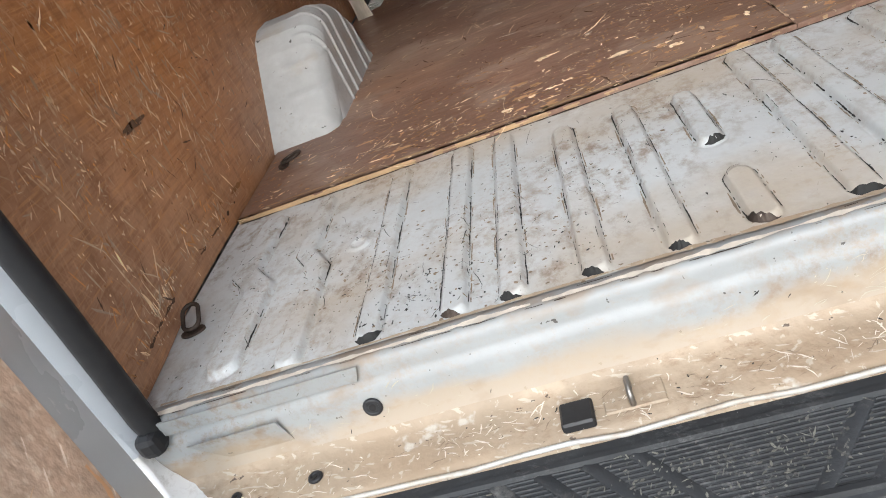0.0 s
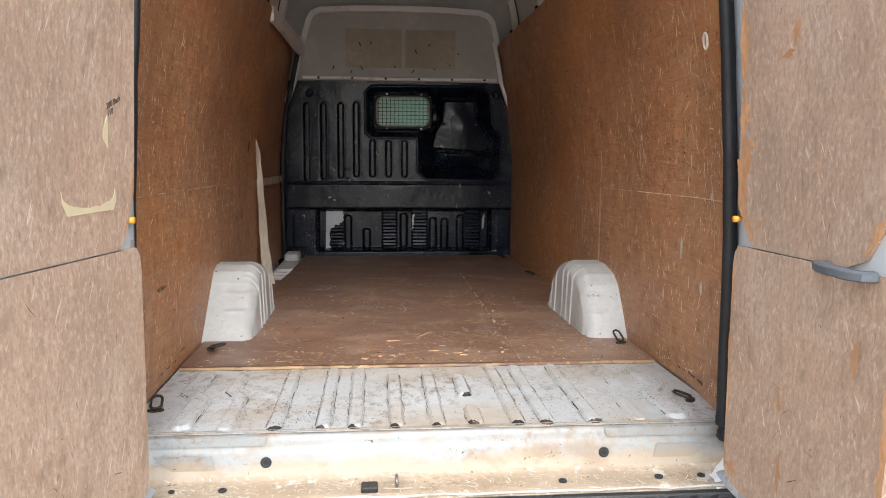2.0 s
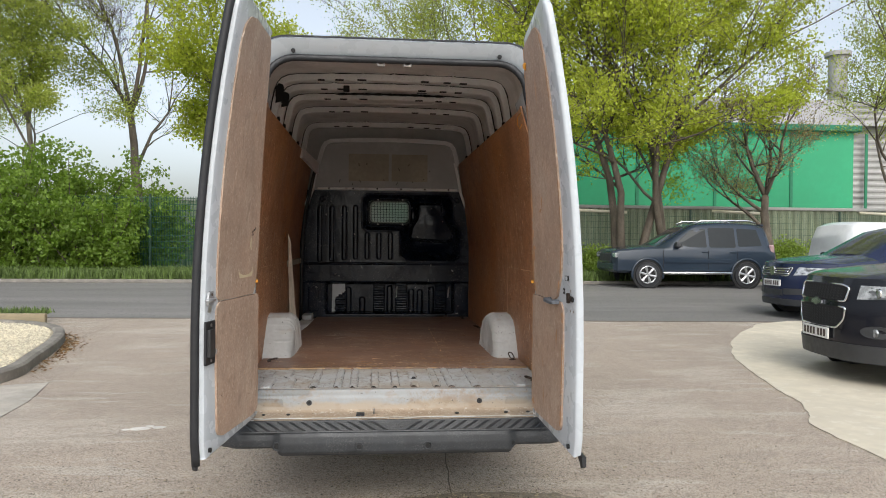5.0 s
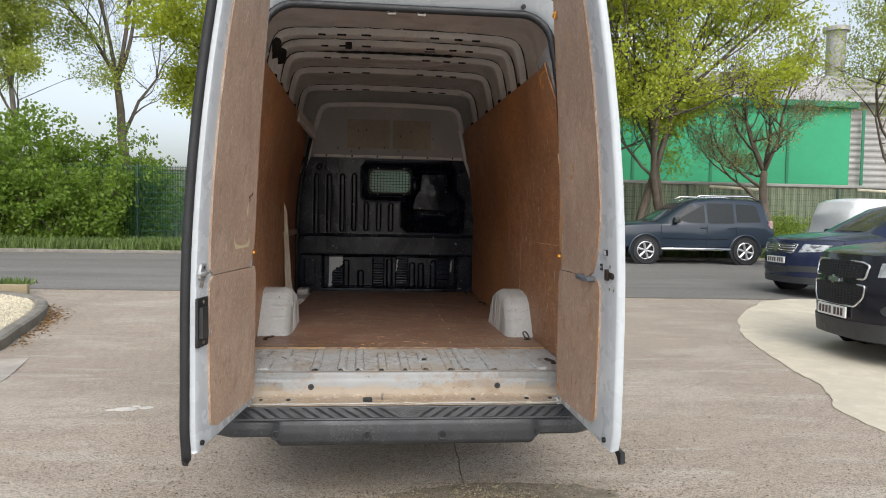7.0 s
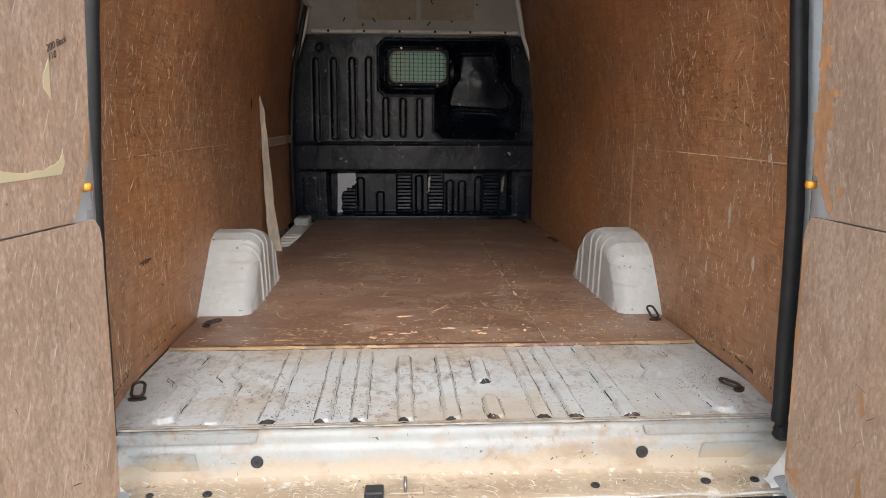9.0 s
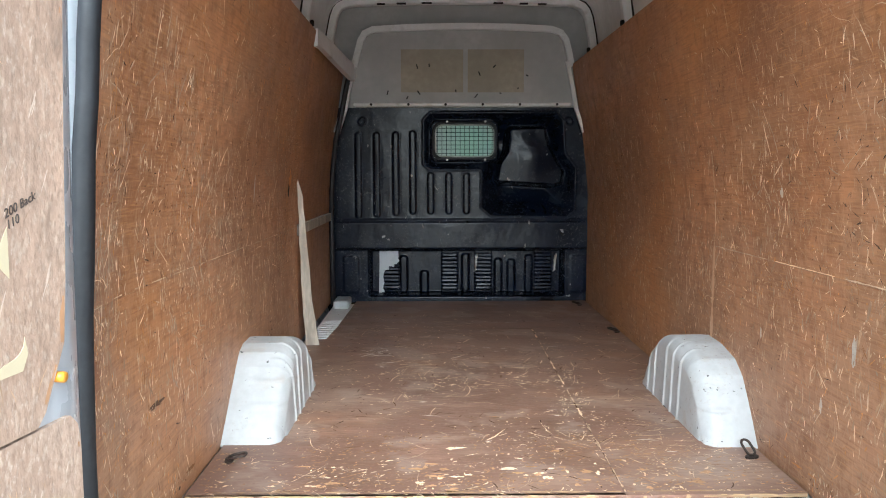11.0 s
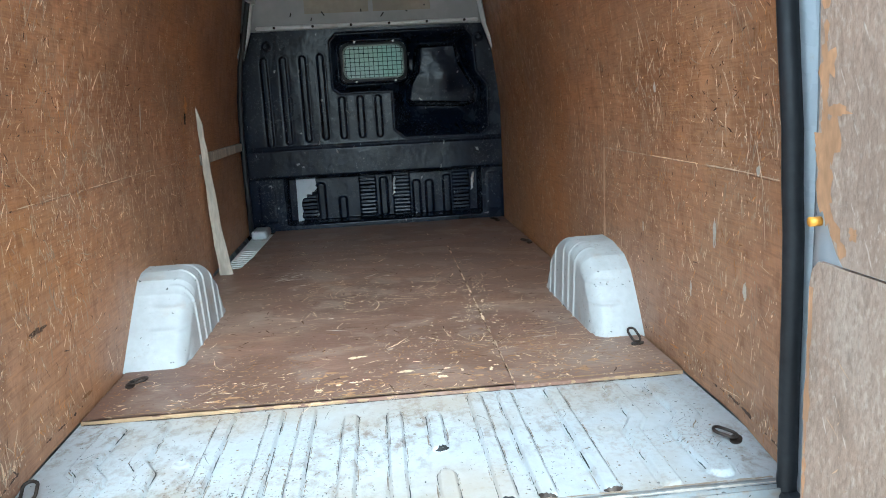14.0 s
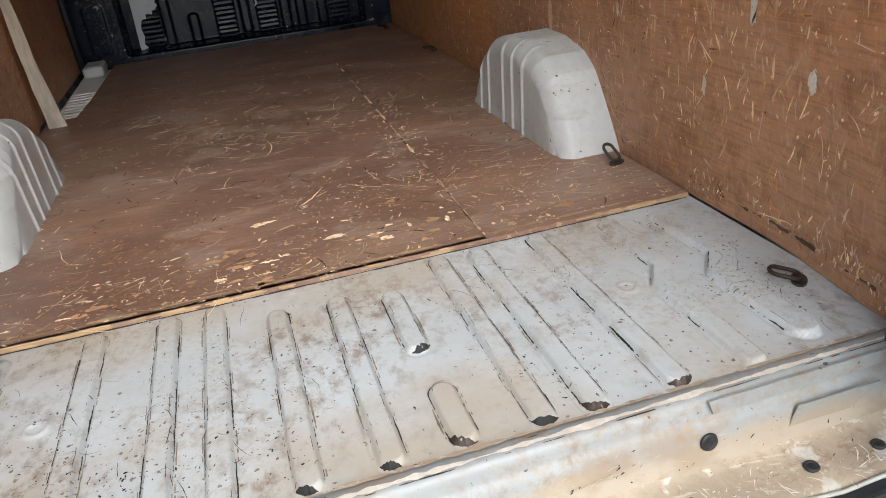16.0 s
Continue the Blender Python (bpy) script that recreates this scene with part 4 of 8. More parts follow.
# front-left metal gusset over the side door, and corner posts at the bulkhead
bm = bmesh.new()
prism(bm, [(2.445, 2.275), (2.60, 2.285), (3.715, 2.275), (3.715, 2.165), (2.60, 2.205), (2.445, 2.19)], lambda y, z, k: (-(0.752 - 0.045 * smoothstep(2.5, 3.7, y) + 0.03 * k), y, z))
part("gusset", bm, M_INNER, van, "grey-white painted beam over the side door")
bm = bmesh.new()
tube(bm, [(-0.715, 3.728, 2.27), (-0.690, 3.728, 2.36), (-0.668, 3.728, 2.44), (-0.640, 3.728, 2.487), (-0.585, 3.728, 2.512), (-0.3, 3.728, 2.527), (0.03, 3.728, 2.533), (0.35, 3.728, 2.528), (0.612, 3.728, 2.514), (0.675, 3.728, 2.490), (0.708, 3.728, 2.445), (0.730, 3.728, 2.36), (0.750, 3.728, 2.27)], 0.020, up=Vector((0, 1, 0)), section=[(-1, -0.8), (1, -0.8), (1, 0.8), (-1, 0.8)])
part("partition_rim", bm, M_INNER, van, "pale painted metal rim round the partition", True, True)
for s in (-1, 1):
    bm = bmesh.new()
    tube(bm, [(s * 0.715, 3.70, 2.30), (s * 0.755, 3.70, 2.12), (s * 0.778, 3.70, 1.99), (s * 0.835, 3.70, 1.83)], 0.020 if s < 0 else 0.012, section=[(-1, -1), (1, -1), (1, 1), (-1, 1)])
    part("corner_post", bm, M_INNER, van)


M_FLOORARCH = mat("scuffed_white_arch_paint", (0.49, 0.50, 0.495), 0.5, var=0.08, scale=6, bump=0.12, bump_scale=30, layers=[((0.40, 0.30, 0.2), 0.5, 8, (1, 1, 1), 0.60, 0.75, 0.7, N, 0), ((0.05, 0.045, 0.04), 0.9, 42, (1, 1, 1), 0.69, 0.71, 0.6, N, 0), ((0.34, 0.28, 0.21), 0.6, 70, (1, 1, 1), 0.55, 0.66, 0.7, K, 0)])


def build_arch(s):
    rear = [(1.030, 0.0), (1.090, 0.075), (1.140, 0.140), (1.195, 0.208), (1.250, 0.250), (1.34, 0.270)] if s < 0 else [(0.988, 0.0), (1.035, 0.075), (1.080, 0.140), (1.130, 0.205), (1.195, 0.245), (1.32, 0.268)]
    prof = rear + [(1.45, 0.273), (1.55, 0.252), (1.64, 0.195), (1.72, 0.105), (1.78, 0.0)]

    def along(t):
        k = t * (len(prof) - 1)
        i = min(int(k), len(prof) - 2)
        w = k - i
        return [prof[i][n] + (prof[i + 1][n] - prof[i][n]) * w for n in (0, 1)]

    def f(u, v):
        # v: from the wall across the crown (0..0.55), then down the inner flank
        y, h = along(u)
        c = 1.42
        inner, r = (0.683 if s < 0 else 0.713), 0.062
        if v < 0.40:
            x, z = 0.885 + (inner + r - 0.885) * v / 0.40, h
        elif v < 0.72:
            a = (v - 0.40) / 0.32 * math.pi / 2
            x, z = inner + r - r * math.sin(a), h - min(r, h) * (1 - math.cos(a))
        else:
            x, z = inner - 0.008 * (v - 0.72) / 0.28, (h - min(r, h)) * (1 - (v - 0.72) / 0.28)
        flank = smoothstep(0.48, 0.66, v)
        yy = c + (y - c) * (1 - 0.05 * flank) + (0.05 * min(1.0, h / 0.2) * smoothstep(1.40, 1.2, y) if s < 0 else 0.0)
        # thin ribs pressed round the crown edge and down the flank
        for ry in (1.27, 1.35, 1.43, 1.56, 1.64):
            d = abs(yy - ry)
            x -= 0.0060 * flank * math.exp(-(d / 0.0055) ** 2)
            z += 0.0035 * smoothstep(0.30, 0.45, v) * (1 - flank) * math.exp(-(d / 0.0055) ** 2)
        # creases across the end face
        if yy < 1.27 and v < 0.7:
            for rz in (0.105, 0.170):
                yy -= 0.008 * smoothstep(0.83, 0.78, x) * math.exp(-((z - rz) / 0.007) ** 2)
        z += 0.003 * noise.noise((yy * 5, x * 5, s))
        return (s * x, yy, PLY - 0.004 + z)
    bm = bmesh.new()
    grid(bm, 300, 60, f)
    part("wheel_arch", bm, M_FLOORARCH, van, "dented white painted wheel arch with pressed ribs", True)


for s in (-1, 1):
    build_arch(s)


# ---- bulkhead ----
def bulk_half(z):
    return float(np.interp(z, [0.66, 1.23, 1.60, 1.80, 1.90, 1.96, 2.005], [0.883, 0.880, 0.855, 0.820, 0.770, 0.715, 0.650]))


def outline_gap(x, z, pts):
    """Signed distance to a closed outline, negative inside."""
    best, inside = 9.0, False
    for (ax, az), (bx, bz) in zip(pts, pts[1:] + pts[:1]):
        dx, dz = bx - ax, bz - az
        t = min(1.0, max(0.0, ((x - ax) * dx + (z - az) * dz) / (dx * dx + dz * dz)))
        best = min(best, math.hypot(x - ax - t * dx, z - az - t * dz))
        if (az > z) != (bz > z) and x < ax + dx * (z - az) / dz:
            inside = not inside
    return -best if inside else best


# the seat-back shaped dent beside the window and the deep pan round it
DENT = [(0.350, 1.876), (0.590, 1.878), (0.616, 1.75), (0.665, 1.655), (0.724, 1.567), (0.708, 1.478), (0.645, 1.460), (0.262, 1.482), (0.238, 1.505), (0.262, 1.626), (0.313, 1.710), (0.322, 1.850)]
PAN = [(0.150, 1.585), (0.150, 1.325), (0.215, 1.268), (0.730, 1.262), (0.785, 1.305), (0.788, 1.590), (0.712, 1.685), (0.698, 1.910), (0.650, 1.962), (-0.205, 1.958), (-0.245, 1.915), (-0.245, 1.620), (-0.205, 1.585)]


def bulk_depth(x, z):
    """How far the pressing stands towards the load bay."""
    h = 0.0
    if -0.3 < x < 0.85 and 1.2 < z < 2.0:
        sh = outline_gap(x, z, PAN)
        h -= 0.175 * (1 - smoothstep(-0.20, 0.0, sh)) ** 0.6 - 0.006 * math.exp(-((sh - 0.006) / 0.006) ** 2)
        d = outline_gap(x, z, DENT)
        bulge = 0.030 * math.exp(-((x - 0.47) / 0.15) ** 2 - ((z - 1.65) / 0.15) ** 2) - 0.006
        if d < 0.0:
            bulge += 0.010 * noise.noise((x * 6, z * 6, 2.0)) + 0.0015 * noise.noise((x * 22, z * 22, 5.0))
        k = 1 - smoothstep(-0.024, 0.012, d)
        h += (bulge - h) * k
        k = 1 - smoothstep(-0.004, 0.012, rbox(x, z, 0.03, 1.775, 0.230, 0.135, 0.04))
        h += (-0.005 - h) * k
    for bx, z0, z1 in ((-0.697, 1.245, 1.835), (-0.571, 1.255, 1.835), (-0.441, 1.265, 1.838), (-0.324, 1.275, 1.845), (-0.202, 1.275, 1.562), (-0.078, 1.275, 1.560), (0.043, 1.275, 1.560)):
        if abs(x - bx) < 0.06:
            q = rbox(x, z, bx, (z0 + z1) / 2, 0.023, (z1 - z0) / 2, 0.022)
            h += 0.007 * (1 - smoothstep(-0.010, 0.002, q)) - 0.0015 * math.exp(-((q - 0.005) / 0.005) ** 2)
    # the box recess low down, with its pressed ribs and louvres
    q = rbox(x, z, 0.045, 0.865, 0.683, 0.165, 0.015)
    low = 1 - smoothstep(-0.02, 0.0, q)
    h -= 0.120 * low
    if low > 0.5:
        for bx, z0, z1 in ((-0.397, 0.71, 0.975), (-0.25, 0.71, 0.87), (0.041, 0.72, 0.99), (0.273, 0.71, 0.955), (0.365, 0.71, 0.95), (0.49, 0.715, 0.98)):
            r = rbox(x, z, bx, (z0 + z1) / 2, 0.027, (z1 - z0) / 2, 0.02)
            h += 0.016 * (1 - smoothstep(-0.008, 0.004, r))
        for bx, z0, z1 in ((-0.490, 0.70, 0.905), (-0.071, 0.72, 0.995), (0.168, 0.72, 1.02), (0.590, 0.72, 1.015)):
            if abs(x - bx) < 0.058 and z0 < z < z1:
                h += 0.022 * ((z - z0) / 0.026 % 1.0)
    for bx in (-0.755, 0.815):
        r = rbox(x, z, bx, 0.86, 0.055, 0.13, 0.02)
        h += 0.006 * (1 - smoothstep(-0.01, 0.004, r))
    for bx, bz in ((-0.665, 1.905), (0.74, 1.905)):
        d2 = math.hypot(x - bx, z - bz)
        h += 0.008 * math.exp(-((d2 - 0.022) / 0.006) ** 2)
    h += 0.006 * math.exp(-((z - 1.235) / 0.008) ** 2) + 0.014 * (1 - smoothstep(0.0, 0.02, abs(z - 1.13) - 0.085))
    h += 0.005 * noise.noise((x * 3.0, z * 3.0, 7.0)) + 0.0016 * noise.noise((x * 11, z * 11, 3.0)) + 0.0006 * noise.noise((x * 36, z * 36, 3.0))
    return h


def build_bulkhead():
    bm = bmesh.new()
    Z0, Z1 = 0.662, 2.005

    def f(u, v):
        z = Z0 + (Z1 - Z0) * v
        x = 0.023 + (2 * u - 1) * bulk_half(z)
        return (x, BULK_Y - bulk_depth(x, z), z)

    def keep(u, v):
        z = Z0 + (Z1 - Z0) * v
        return rbox(0.023 + (2 * u - 1) * bulk_half(z), z, 0.03, 1.775, 0.205, 0.112, 0.04) > 0
    grid(bm, 300, 230, f, keep)
    b = part("bulkhead", bm, M_BULK, van, "black painted steel bulkhead with pressed ribs and a barred window", True)
    # window surround, bars of the guard, pane
    def loop(hx, hz, r, y, cx=0.03, cz=1.775):
        pts = []
        for qx, qz, a0 in ((1, 1, 0), (-1, 1, 90), (-1, -1, 180), (1, -1, 270)):
            for k in range(6):
                a = radians(a0 + 18 * k)
                pts.append((cx + qx * (hx - r) + r * math.cos(a), y, cz + qz * (hz - r) + r * math.sin(a)))
        return pts
    bm = bmesh.new()
    tube(bm, loop(0.212, 0.118, 0.05, BULK_Y - 0.002), 0.012, 8, True)
    part("window_surround", bm, M_RUBBER, b, "black rubber window surround", True)
    bm = bmesh.new()
    tube(bm, loop(0.198, 0.106, 0.05, BULK_Y - 0.020), 0.006, 8, True)
    guard = part("guard_frame", bm, M_STEEL, b, "grey steel wire guard over the window", True)
    for k in range(13):
        bm = bmesh.new()
        x = 0.03 - 0.186 + 0.031 * k
        tube(bm, [(x, BULK_Y - 0.021, 1.775 - 0.103), (x, BULK_Y - 0.021, 1.775 + 0.103)], 0.0022, 6)
        part("guard_wire", bm, M_BULK, guard)
    for k in range(7):
        bm = bmesh.new()
        z = 1.775 - 0.084 + 0.028 * k
        tube(bm, [(0.03 - 0.196, BULK_Y - 0.024, z), (0.03 + 0.196, BULK_Y - 0.024, z)], 0.0022, 6)
        part("guard_wire", bm, M_BULK, guard)
    for x in (-0.09, 0.17):
        for z in (1.905, 1.648):
            bm = bmesh.new()
            disc(bm, (x, BULK_Y - 0.012, z), 0.008, (0, -1, 0), 0.014, 8)
            part("guard_screw", bm, M_STEEL, guard)
    bm = bmesh.new()
    box(bm, 0.03 - 0.21, 0.03 + 0.21, BULK_Y + 0.004, BULK_Y + 0.008, 1.66, 1.89)
    part("pane", bm, M_WHITENEDGLASS, b, "window pane whitened by a film for the sky beyond")
    # bare white patch where the black skin is torn, with the torn edge
    bm = bmesh.new()
    prism(bm, wavy((-0.572, 0.70), (-0.566, 1.01), 3, 0.002, 1) + wavy((-0.566, 1.01), (-0.432, 1.01), 6, 0.003, 3.3) + wavy((-0.432, 1.01), (-0.436, 0.93), 6, 0.02, 4.0) + wavy((-0.436, 0.93), (-0.53, 0.87), 8, 0.03, 2.2) + wavy((-0.53, 0.87), (-0.54, 0.70), 8, 0.02, 8.0), lambda x, z, k: (x, BULK_Y + 0.119 - 0.024 * k, z))
    part("bare_patch", bm, M_PAINT, b, "bare white patch at a torn edge")
    for x in (0.10, 0.66):
        bm = bmesh.new()
        prism(bm, wavy((x, 0.86), (x + 0.012, 0.99), 8, 0.012, 3.0 + x) + wavy((x + 0.025, 0.99), (x + 0.02, 0.86), 8, 0.012, 9.0 + x), lambda a, z, k: (a, BULK_Y + 0.116 - 0.024 * k, z))
        part("bare_patch", bm, M_FLOORPAINT, b)
    return b


build_bulkhead()

# plate that closes the bay round the bulkhead and the board above it
bm = bmesh.new()
for x0, x1, z0, z1 in ((-0.97, -0.23, 0.5, 1.99), (0.29, 0.97, 0.5, 1.99), (-0.23, 0.29, 0.5, 1.63), (-0.23, 0.29, 1.92, 1.99)):
    box(bm, x0, x1, 3.955, 3.965, z0, z1)
part("bay_closing_plate", bm, M_BULK, van)
bm = bmesh.new()
box(bm, -0.93, 0.93, 3.790, 3.800, 1.992, 2.72)
part("upper_closing_plate", bm, M_GREYPANEL, van)
for s in (-1, 1):
    bm = bmesh.new()
    prism(bm, [(s * 0.79, 0.66), (s * 0.93, 0.66), (s * 0.93, 1.60), (s * 0.86, 2.0), (s * 0.60, 2.0), (s * 0.74, 1.85), (s * 0.80, 1.6)], lambda x, z, k: (x + 0.023, 3.775 + 0.02 * k, z))
    part("bulkhead_flange", bm, M_BULK, van)

# grey board above the bulkhead, its rail and two tan patches
bm = bmesh.new()
prism(bm, [(-0.74, 2.0), (0.77, 2.0), (0.76, 2.16), (0.70, 2.42), (0.66, 2.50), (0.58, 2.535), (-0.54, 2.535), (-0.62, 2.50), (-0.665, 2.42), (-0.73, 2.16)], lambda x, z, k: (x, 3.745 + 0.01 * k, z))
upper = part("upper_partition", bm, M_GREYPANEL, van, "grey board partition above the bulkhead with two tan patches")
for x0, x1 in ((-0.40, 0.02), (0.05, 0.43)):
    bm = bmesh.new()
    box(bm, x0, x1, 3.7435, 3.745, 2.10, 2.385)
    part("tan_patch", bm, M_TANPATCH, upper)
rnd = random.Random(5)
for k in range(12):
    bm = bmesh.new()
    x, z = rnd.uniform(-0.5, 0.5), rnd.uniform(2.06, 2.3)
    tube(bm, [(x, 3.741, z), (x + rnd.uniform(-0.02, 0.02), 3.741, z - rnd.uniform(0.005, 0.03))], 0.004, 5)
    part("glue_spot", bm, M_DARK, upper)
bm = bmesh.new()
box(bm, -0.72, 0.745, 3.70, 3.745, 2.005, 2.028, 0.006)
rail = part("partition_rail", bm, M_INNER, van, "painted metal rail with bolts")
for k in range(6):
    bm = bmesh.new()
    disc(bm, (-0.60 + 0.25 * k, 3.698, 2.016), 0.009, (0, -1, 0), 0.01, 8)
    part("rail_bolt", bm, M_DARK, rail)


# ---- roof inside: skin and bows ----
ROOF = [(0.895, 2.05), (0.890, 2.30), (0.868, 2.45), (0.846, 2.555), (0.826, 2.606), (0.796, 2.642), (0.752, 2.662), (0.68, 2.674), (0.45, 2.682), (0.20, 2.687), (0.0, 2.688)]


def roof_path(inset):
    """The roof's outline from side to side, drawn inwards by an inset."""
    pts = [(-x, z) for x, z in ROOF[:-1]] + ROOF[::-1]
    out = []
    for j, (x, z) in enumerate(pts):
        a, b = pts[max(0, j - 1)], pts[min(len(pts) - 1, j + 1)]
        t = Vector((b[0] - a[0], b[1] - a[1])).normalized()
        out.append((x + t[1] * inset, z - t[0] * inset))
    return out


def skin_at(x, z, y):
    """The skin comes down and in towards the rear frame."""
    t = 1 - smoothstep(0.15, 0.95, y)
    return (x * (1 - 0.085 * t * smoothstep(2.1, 2.5, z)), y, z - 0.125 * t * smoothstep(2.2, 2.6, z))


bm = bmesh.new()
for lift in (-0.004, -0.020):
    rows = []
    for k in range(61):
        y = 0.17 + 3.64 * k / 60
        rows.append([bm.verts.new(skin_at(x, z + 0.003 * noise.noise((x * 3, y * 3, 1)) + 0.0015 * noise.noise((x * 9, y * 9, 4)), y)) for x, z in roof_path(lift)])
    for a, b in zip(rows, rows[1:]):
        for j in range(len(a) - 1):
            bm.faces.new((a[j], a[j + 1], b[j + 1], b[j]))
part("roof_lining", bm, M_ROOFSKIN, van, "bare grey-white painted steel roof skin", True)
BOWS = [1.335, 1.665, 2.065, 2.66, 3.52]
SLOTS = [(-0.54, -0.49), (-0.415, -0.355), (-0.255, -0.19), (0.205, 0.266), (0.372, 0.425), (0.490, 0.545)]
TABS = [-0.44, -0.213, 0.012, 0.235, 0.440]


def roof_z(x):
    return float(np.interp(abs(x), [q[0] for q in ROOF[::-1]], [q[1] for q in ROOF[::-1]]))


for i, y in enumerate(BOWS):
    bm = bmesh.new()
    rows = [[bm.verts.new((x, y + dy, z)) for x, z in roof_path(inset)] for dy, inset in ((-0.004, -0.010), (0.0, 0.044), (0.006, 0.050), (0.052, 0.050), (0.066, -0.010))]
    for a, b in zip(rows, rows[1:]):
        for j in range(len(a) - 1):
            bm.faces.new((a[j], a[j + 1], b[j + 1], b[j]))
    bow = part("roof_bow", bm, M_INNER, van, "grey-white pressed steel roof bow with slots" if i == 0 else "", True, True)
    for k, (x0, x1) in enumerate(SLOTS):
        bm = bmesh.new()
        zc = roof_z((x0 + x1) / 2) - 0.047
        box(bm, x0, x1, y - 0.003, y + 0.020, zc - 0.004, zc + 0.004)
        slot = part("slot", bm, M_DARK, bow)
        bm = bmesh.new()
        box(bm, x0 - 0.004, x1 + 0.004, y + 0.021, y + 0.027, zc - 0.008, zc - 0.001, 0.002)
        part("slot_lip", bm, M_INNER, slot)
    # uneven dark bead along the joint, bulging round the tabs
    bm = bmesh.new()
    line = []
    pts = roof_path(0.003)
    for (ax, az), (bx, bz) in zip(pts, pts[1:]):
        n = max(2, int(math.hypot(bx - ax, bz - az) / 0.012))
        for k in range(n):
            x, z = ax + (bx - ax) * k / n, az + (bz - az) * k / n
            near = min(abs(x - q) for q in TABS)
            line.append((x, y - 0.006 - 0.014 * smoothstep(0.022, 0.014, near), z + 0.001 * noise.noise((x * 30, z * 30, i))))
    tube(bm, line, [0.0014 + 0.0032 * max(0.0, 0.45 + noise.noise((p[0] * 7, p[2] * 9, i * 3.0))) + 0.0018 * smoothstep(2.64, 2.55, p[2]) for p in line], 5)
    part("sealant", bm, M_DARK, bow)
    for x in TABS:
        bm = bmesh.new()
        zt = roof_z(x) - 0.003
        prism(bm, [(x - 0.013, y), (x - 0.010, y - 0.016), (x + 0.010, y - 0.016), (x + 0.013, y)], lambda a, b, k: (a, b, zt + 0.004 - 0.008 * k))
        part("joint_tab", bm, M_INNER, bow)
        bm = bmesh.new()
        prism(bm, [(x - 0.006, y - 0.02), (x - 0.002, y - 0.12), (x + 0.002, y - 0.12), (x + 0.006, y - 0.02)], lambda a, b, k: (a, b, zt + 0.004 - 0.007 * k))
        part("pressed_rib", bm, M_ROOFSKIN, bow)
    for s in (-1, 1):
        bm = bmesh.new()
        box(bm, s * 0.815 - 0.010, s * 0.815 + 0.012, y - 0.022, y - 0.002, 2.325, 2.358, 0.005)
        part("bow_foot", bm, M_DARK, bow)
for y, z0, z1 in ((1.335, 2.455, 2.60), (1.665, 2.485, 2.605)):
    bm = bmesh.new()
    prism(bm, wavy((-0.838, z0), (-0.838, z1 - 0.02), 7, 0.006, y) + [(-0.815, z1), (-0.785, z1 - 0.01)] + wavy((-0.776, z1 - 0.03), (-0.790, z0), 7, 0.008, y + 3), lambda x, z, k: (x, y - 0.004 - 0.003 * k, z))
    part("tape_patch", bm, M_DARK, van, "torn black tape on a roof bow")
bm = bmesh.new()
box(bm, -0.370, -0.323, 1.655, 1.667, 2.615, 2.664, 0.004)
part("lamp_bracket", bm, M_DARK, van, "black plastic lamp clip on a roof bow")
bm = bmesh.new()
tube(bm, [(-0.45 + 0.9 * k / 30, 2.045 + 0.004 * math.sin(k * 0.8), roof_z(-0.45 + 0.9 * k / 30) - 0.010) for k in range(31)], [0.004] + [0.009 + 0.002 * math.sin(k * 1.9) for k in range(29)] + [0.004], 6)
part("cable_cover", bm, M_DARK, van, "black cable along a roof bow", True)
bm = bmesh.new()
prism(bm, [(0.2375 + 0.038 * math.cos(k * math.pi / 8), 1.735 + 0.018 * math.sin(k * math.pi / 8)) for k in range(16)], lambda x, y, k: (x, y, 2.652 - 0.022 * k))
part("roof_plug", bm, M_GREYPLASTIC, van, "oval grey plastic plug in the roof", True, True)
# swage pressed into the skin between two bows
bm = bmesh.new()
tube(bm, [(x, y, roof_z(x) + 0.001) for x, y in ((-0.40, 2.36), (-0.345, 2.46), (-0.30, 2.49), (0.02, 2.50), (0.32, 2.49), (0.37, 2.46), (0.42, 2.36))], 0.012, section=[(-1, 0.2), (-0.5, -0.5), (0.5, -0.5), (1, 0.2)], up=Vector((0, 0, 1)))
part("pressed_swage", bm, M_INNER, van, "", True, True)


# ---- rear frame, seal and outer shell ----
def opening(n=10):
    """The rear opening, from the left sill up and over to the right sill: x, z."""
    left = [(-0.834, 0.545), (-0.834, 0.70), (-0.829, 1.2), (-0.818, 1.5), (-0.805, 1.8), (-0.790, 2.1), (-0.770, 2.25)]
    r = 0.17
    arc = [(-0.756 + r - r * math.cos(a), 2.338 + r * math.sin(a)) for a in [radians(90 * k / n) for k in range(n + 1)]]
    half = left + arc
    return half + [(-x, z) for x, z in half[::-1]]


def outer_outline(n=10):
    left = [(-0.86, 0.50), (-0.93, 0.70), (-0.945, 1.2), (-0.925, 1.5), (-0.895, 1.8), (-0.855, 2.1), (-0.83, 2.25)]
    r = 0.20
    arc = [(-0.815 + r - r * math.cos(a), 2.412 + r * math.sin(a)) for a in [radians(90 * k / n) for k in range(n + 1)]]
    half = left + arc
    return half + [(-x, z) for x, z in half[::-1]]


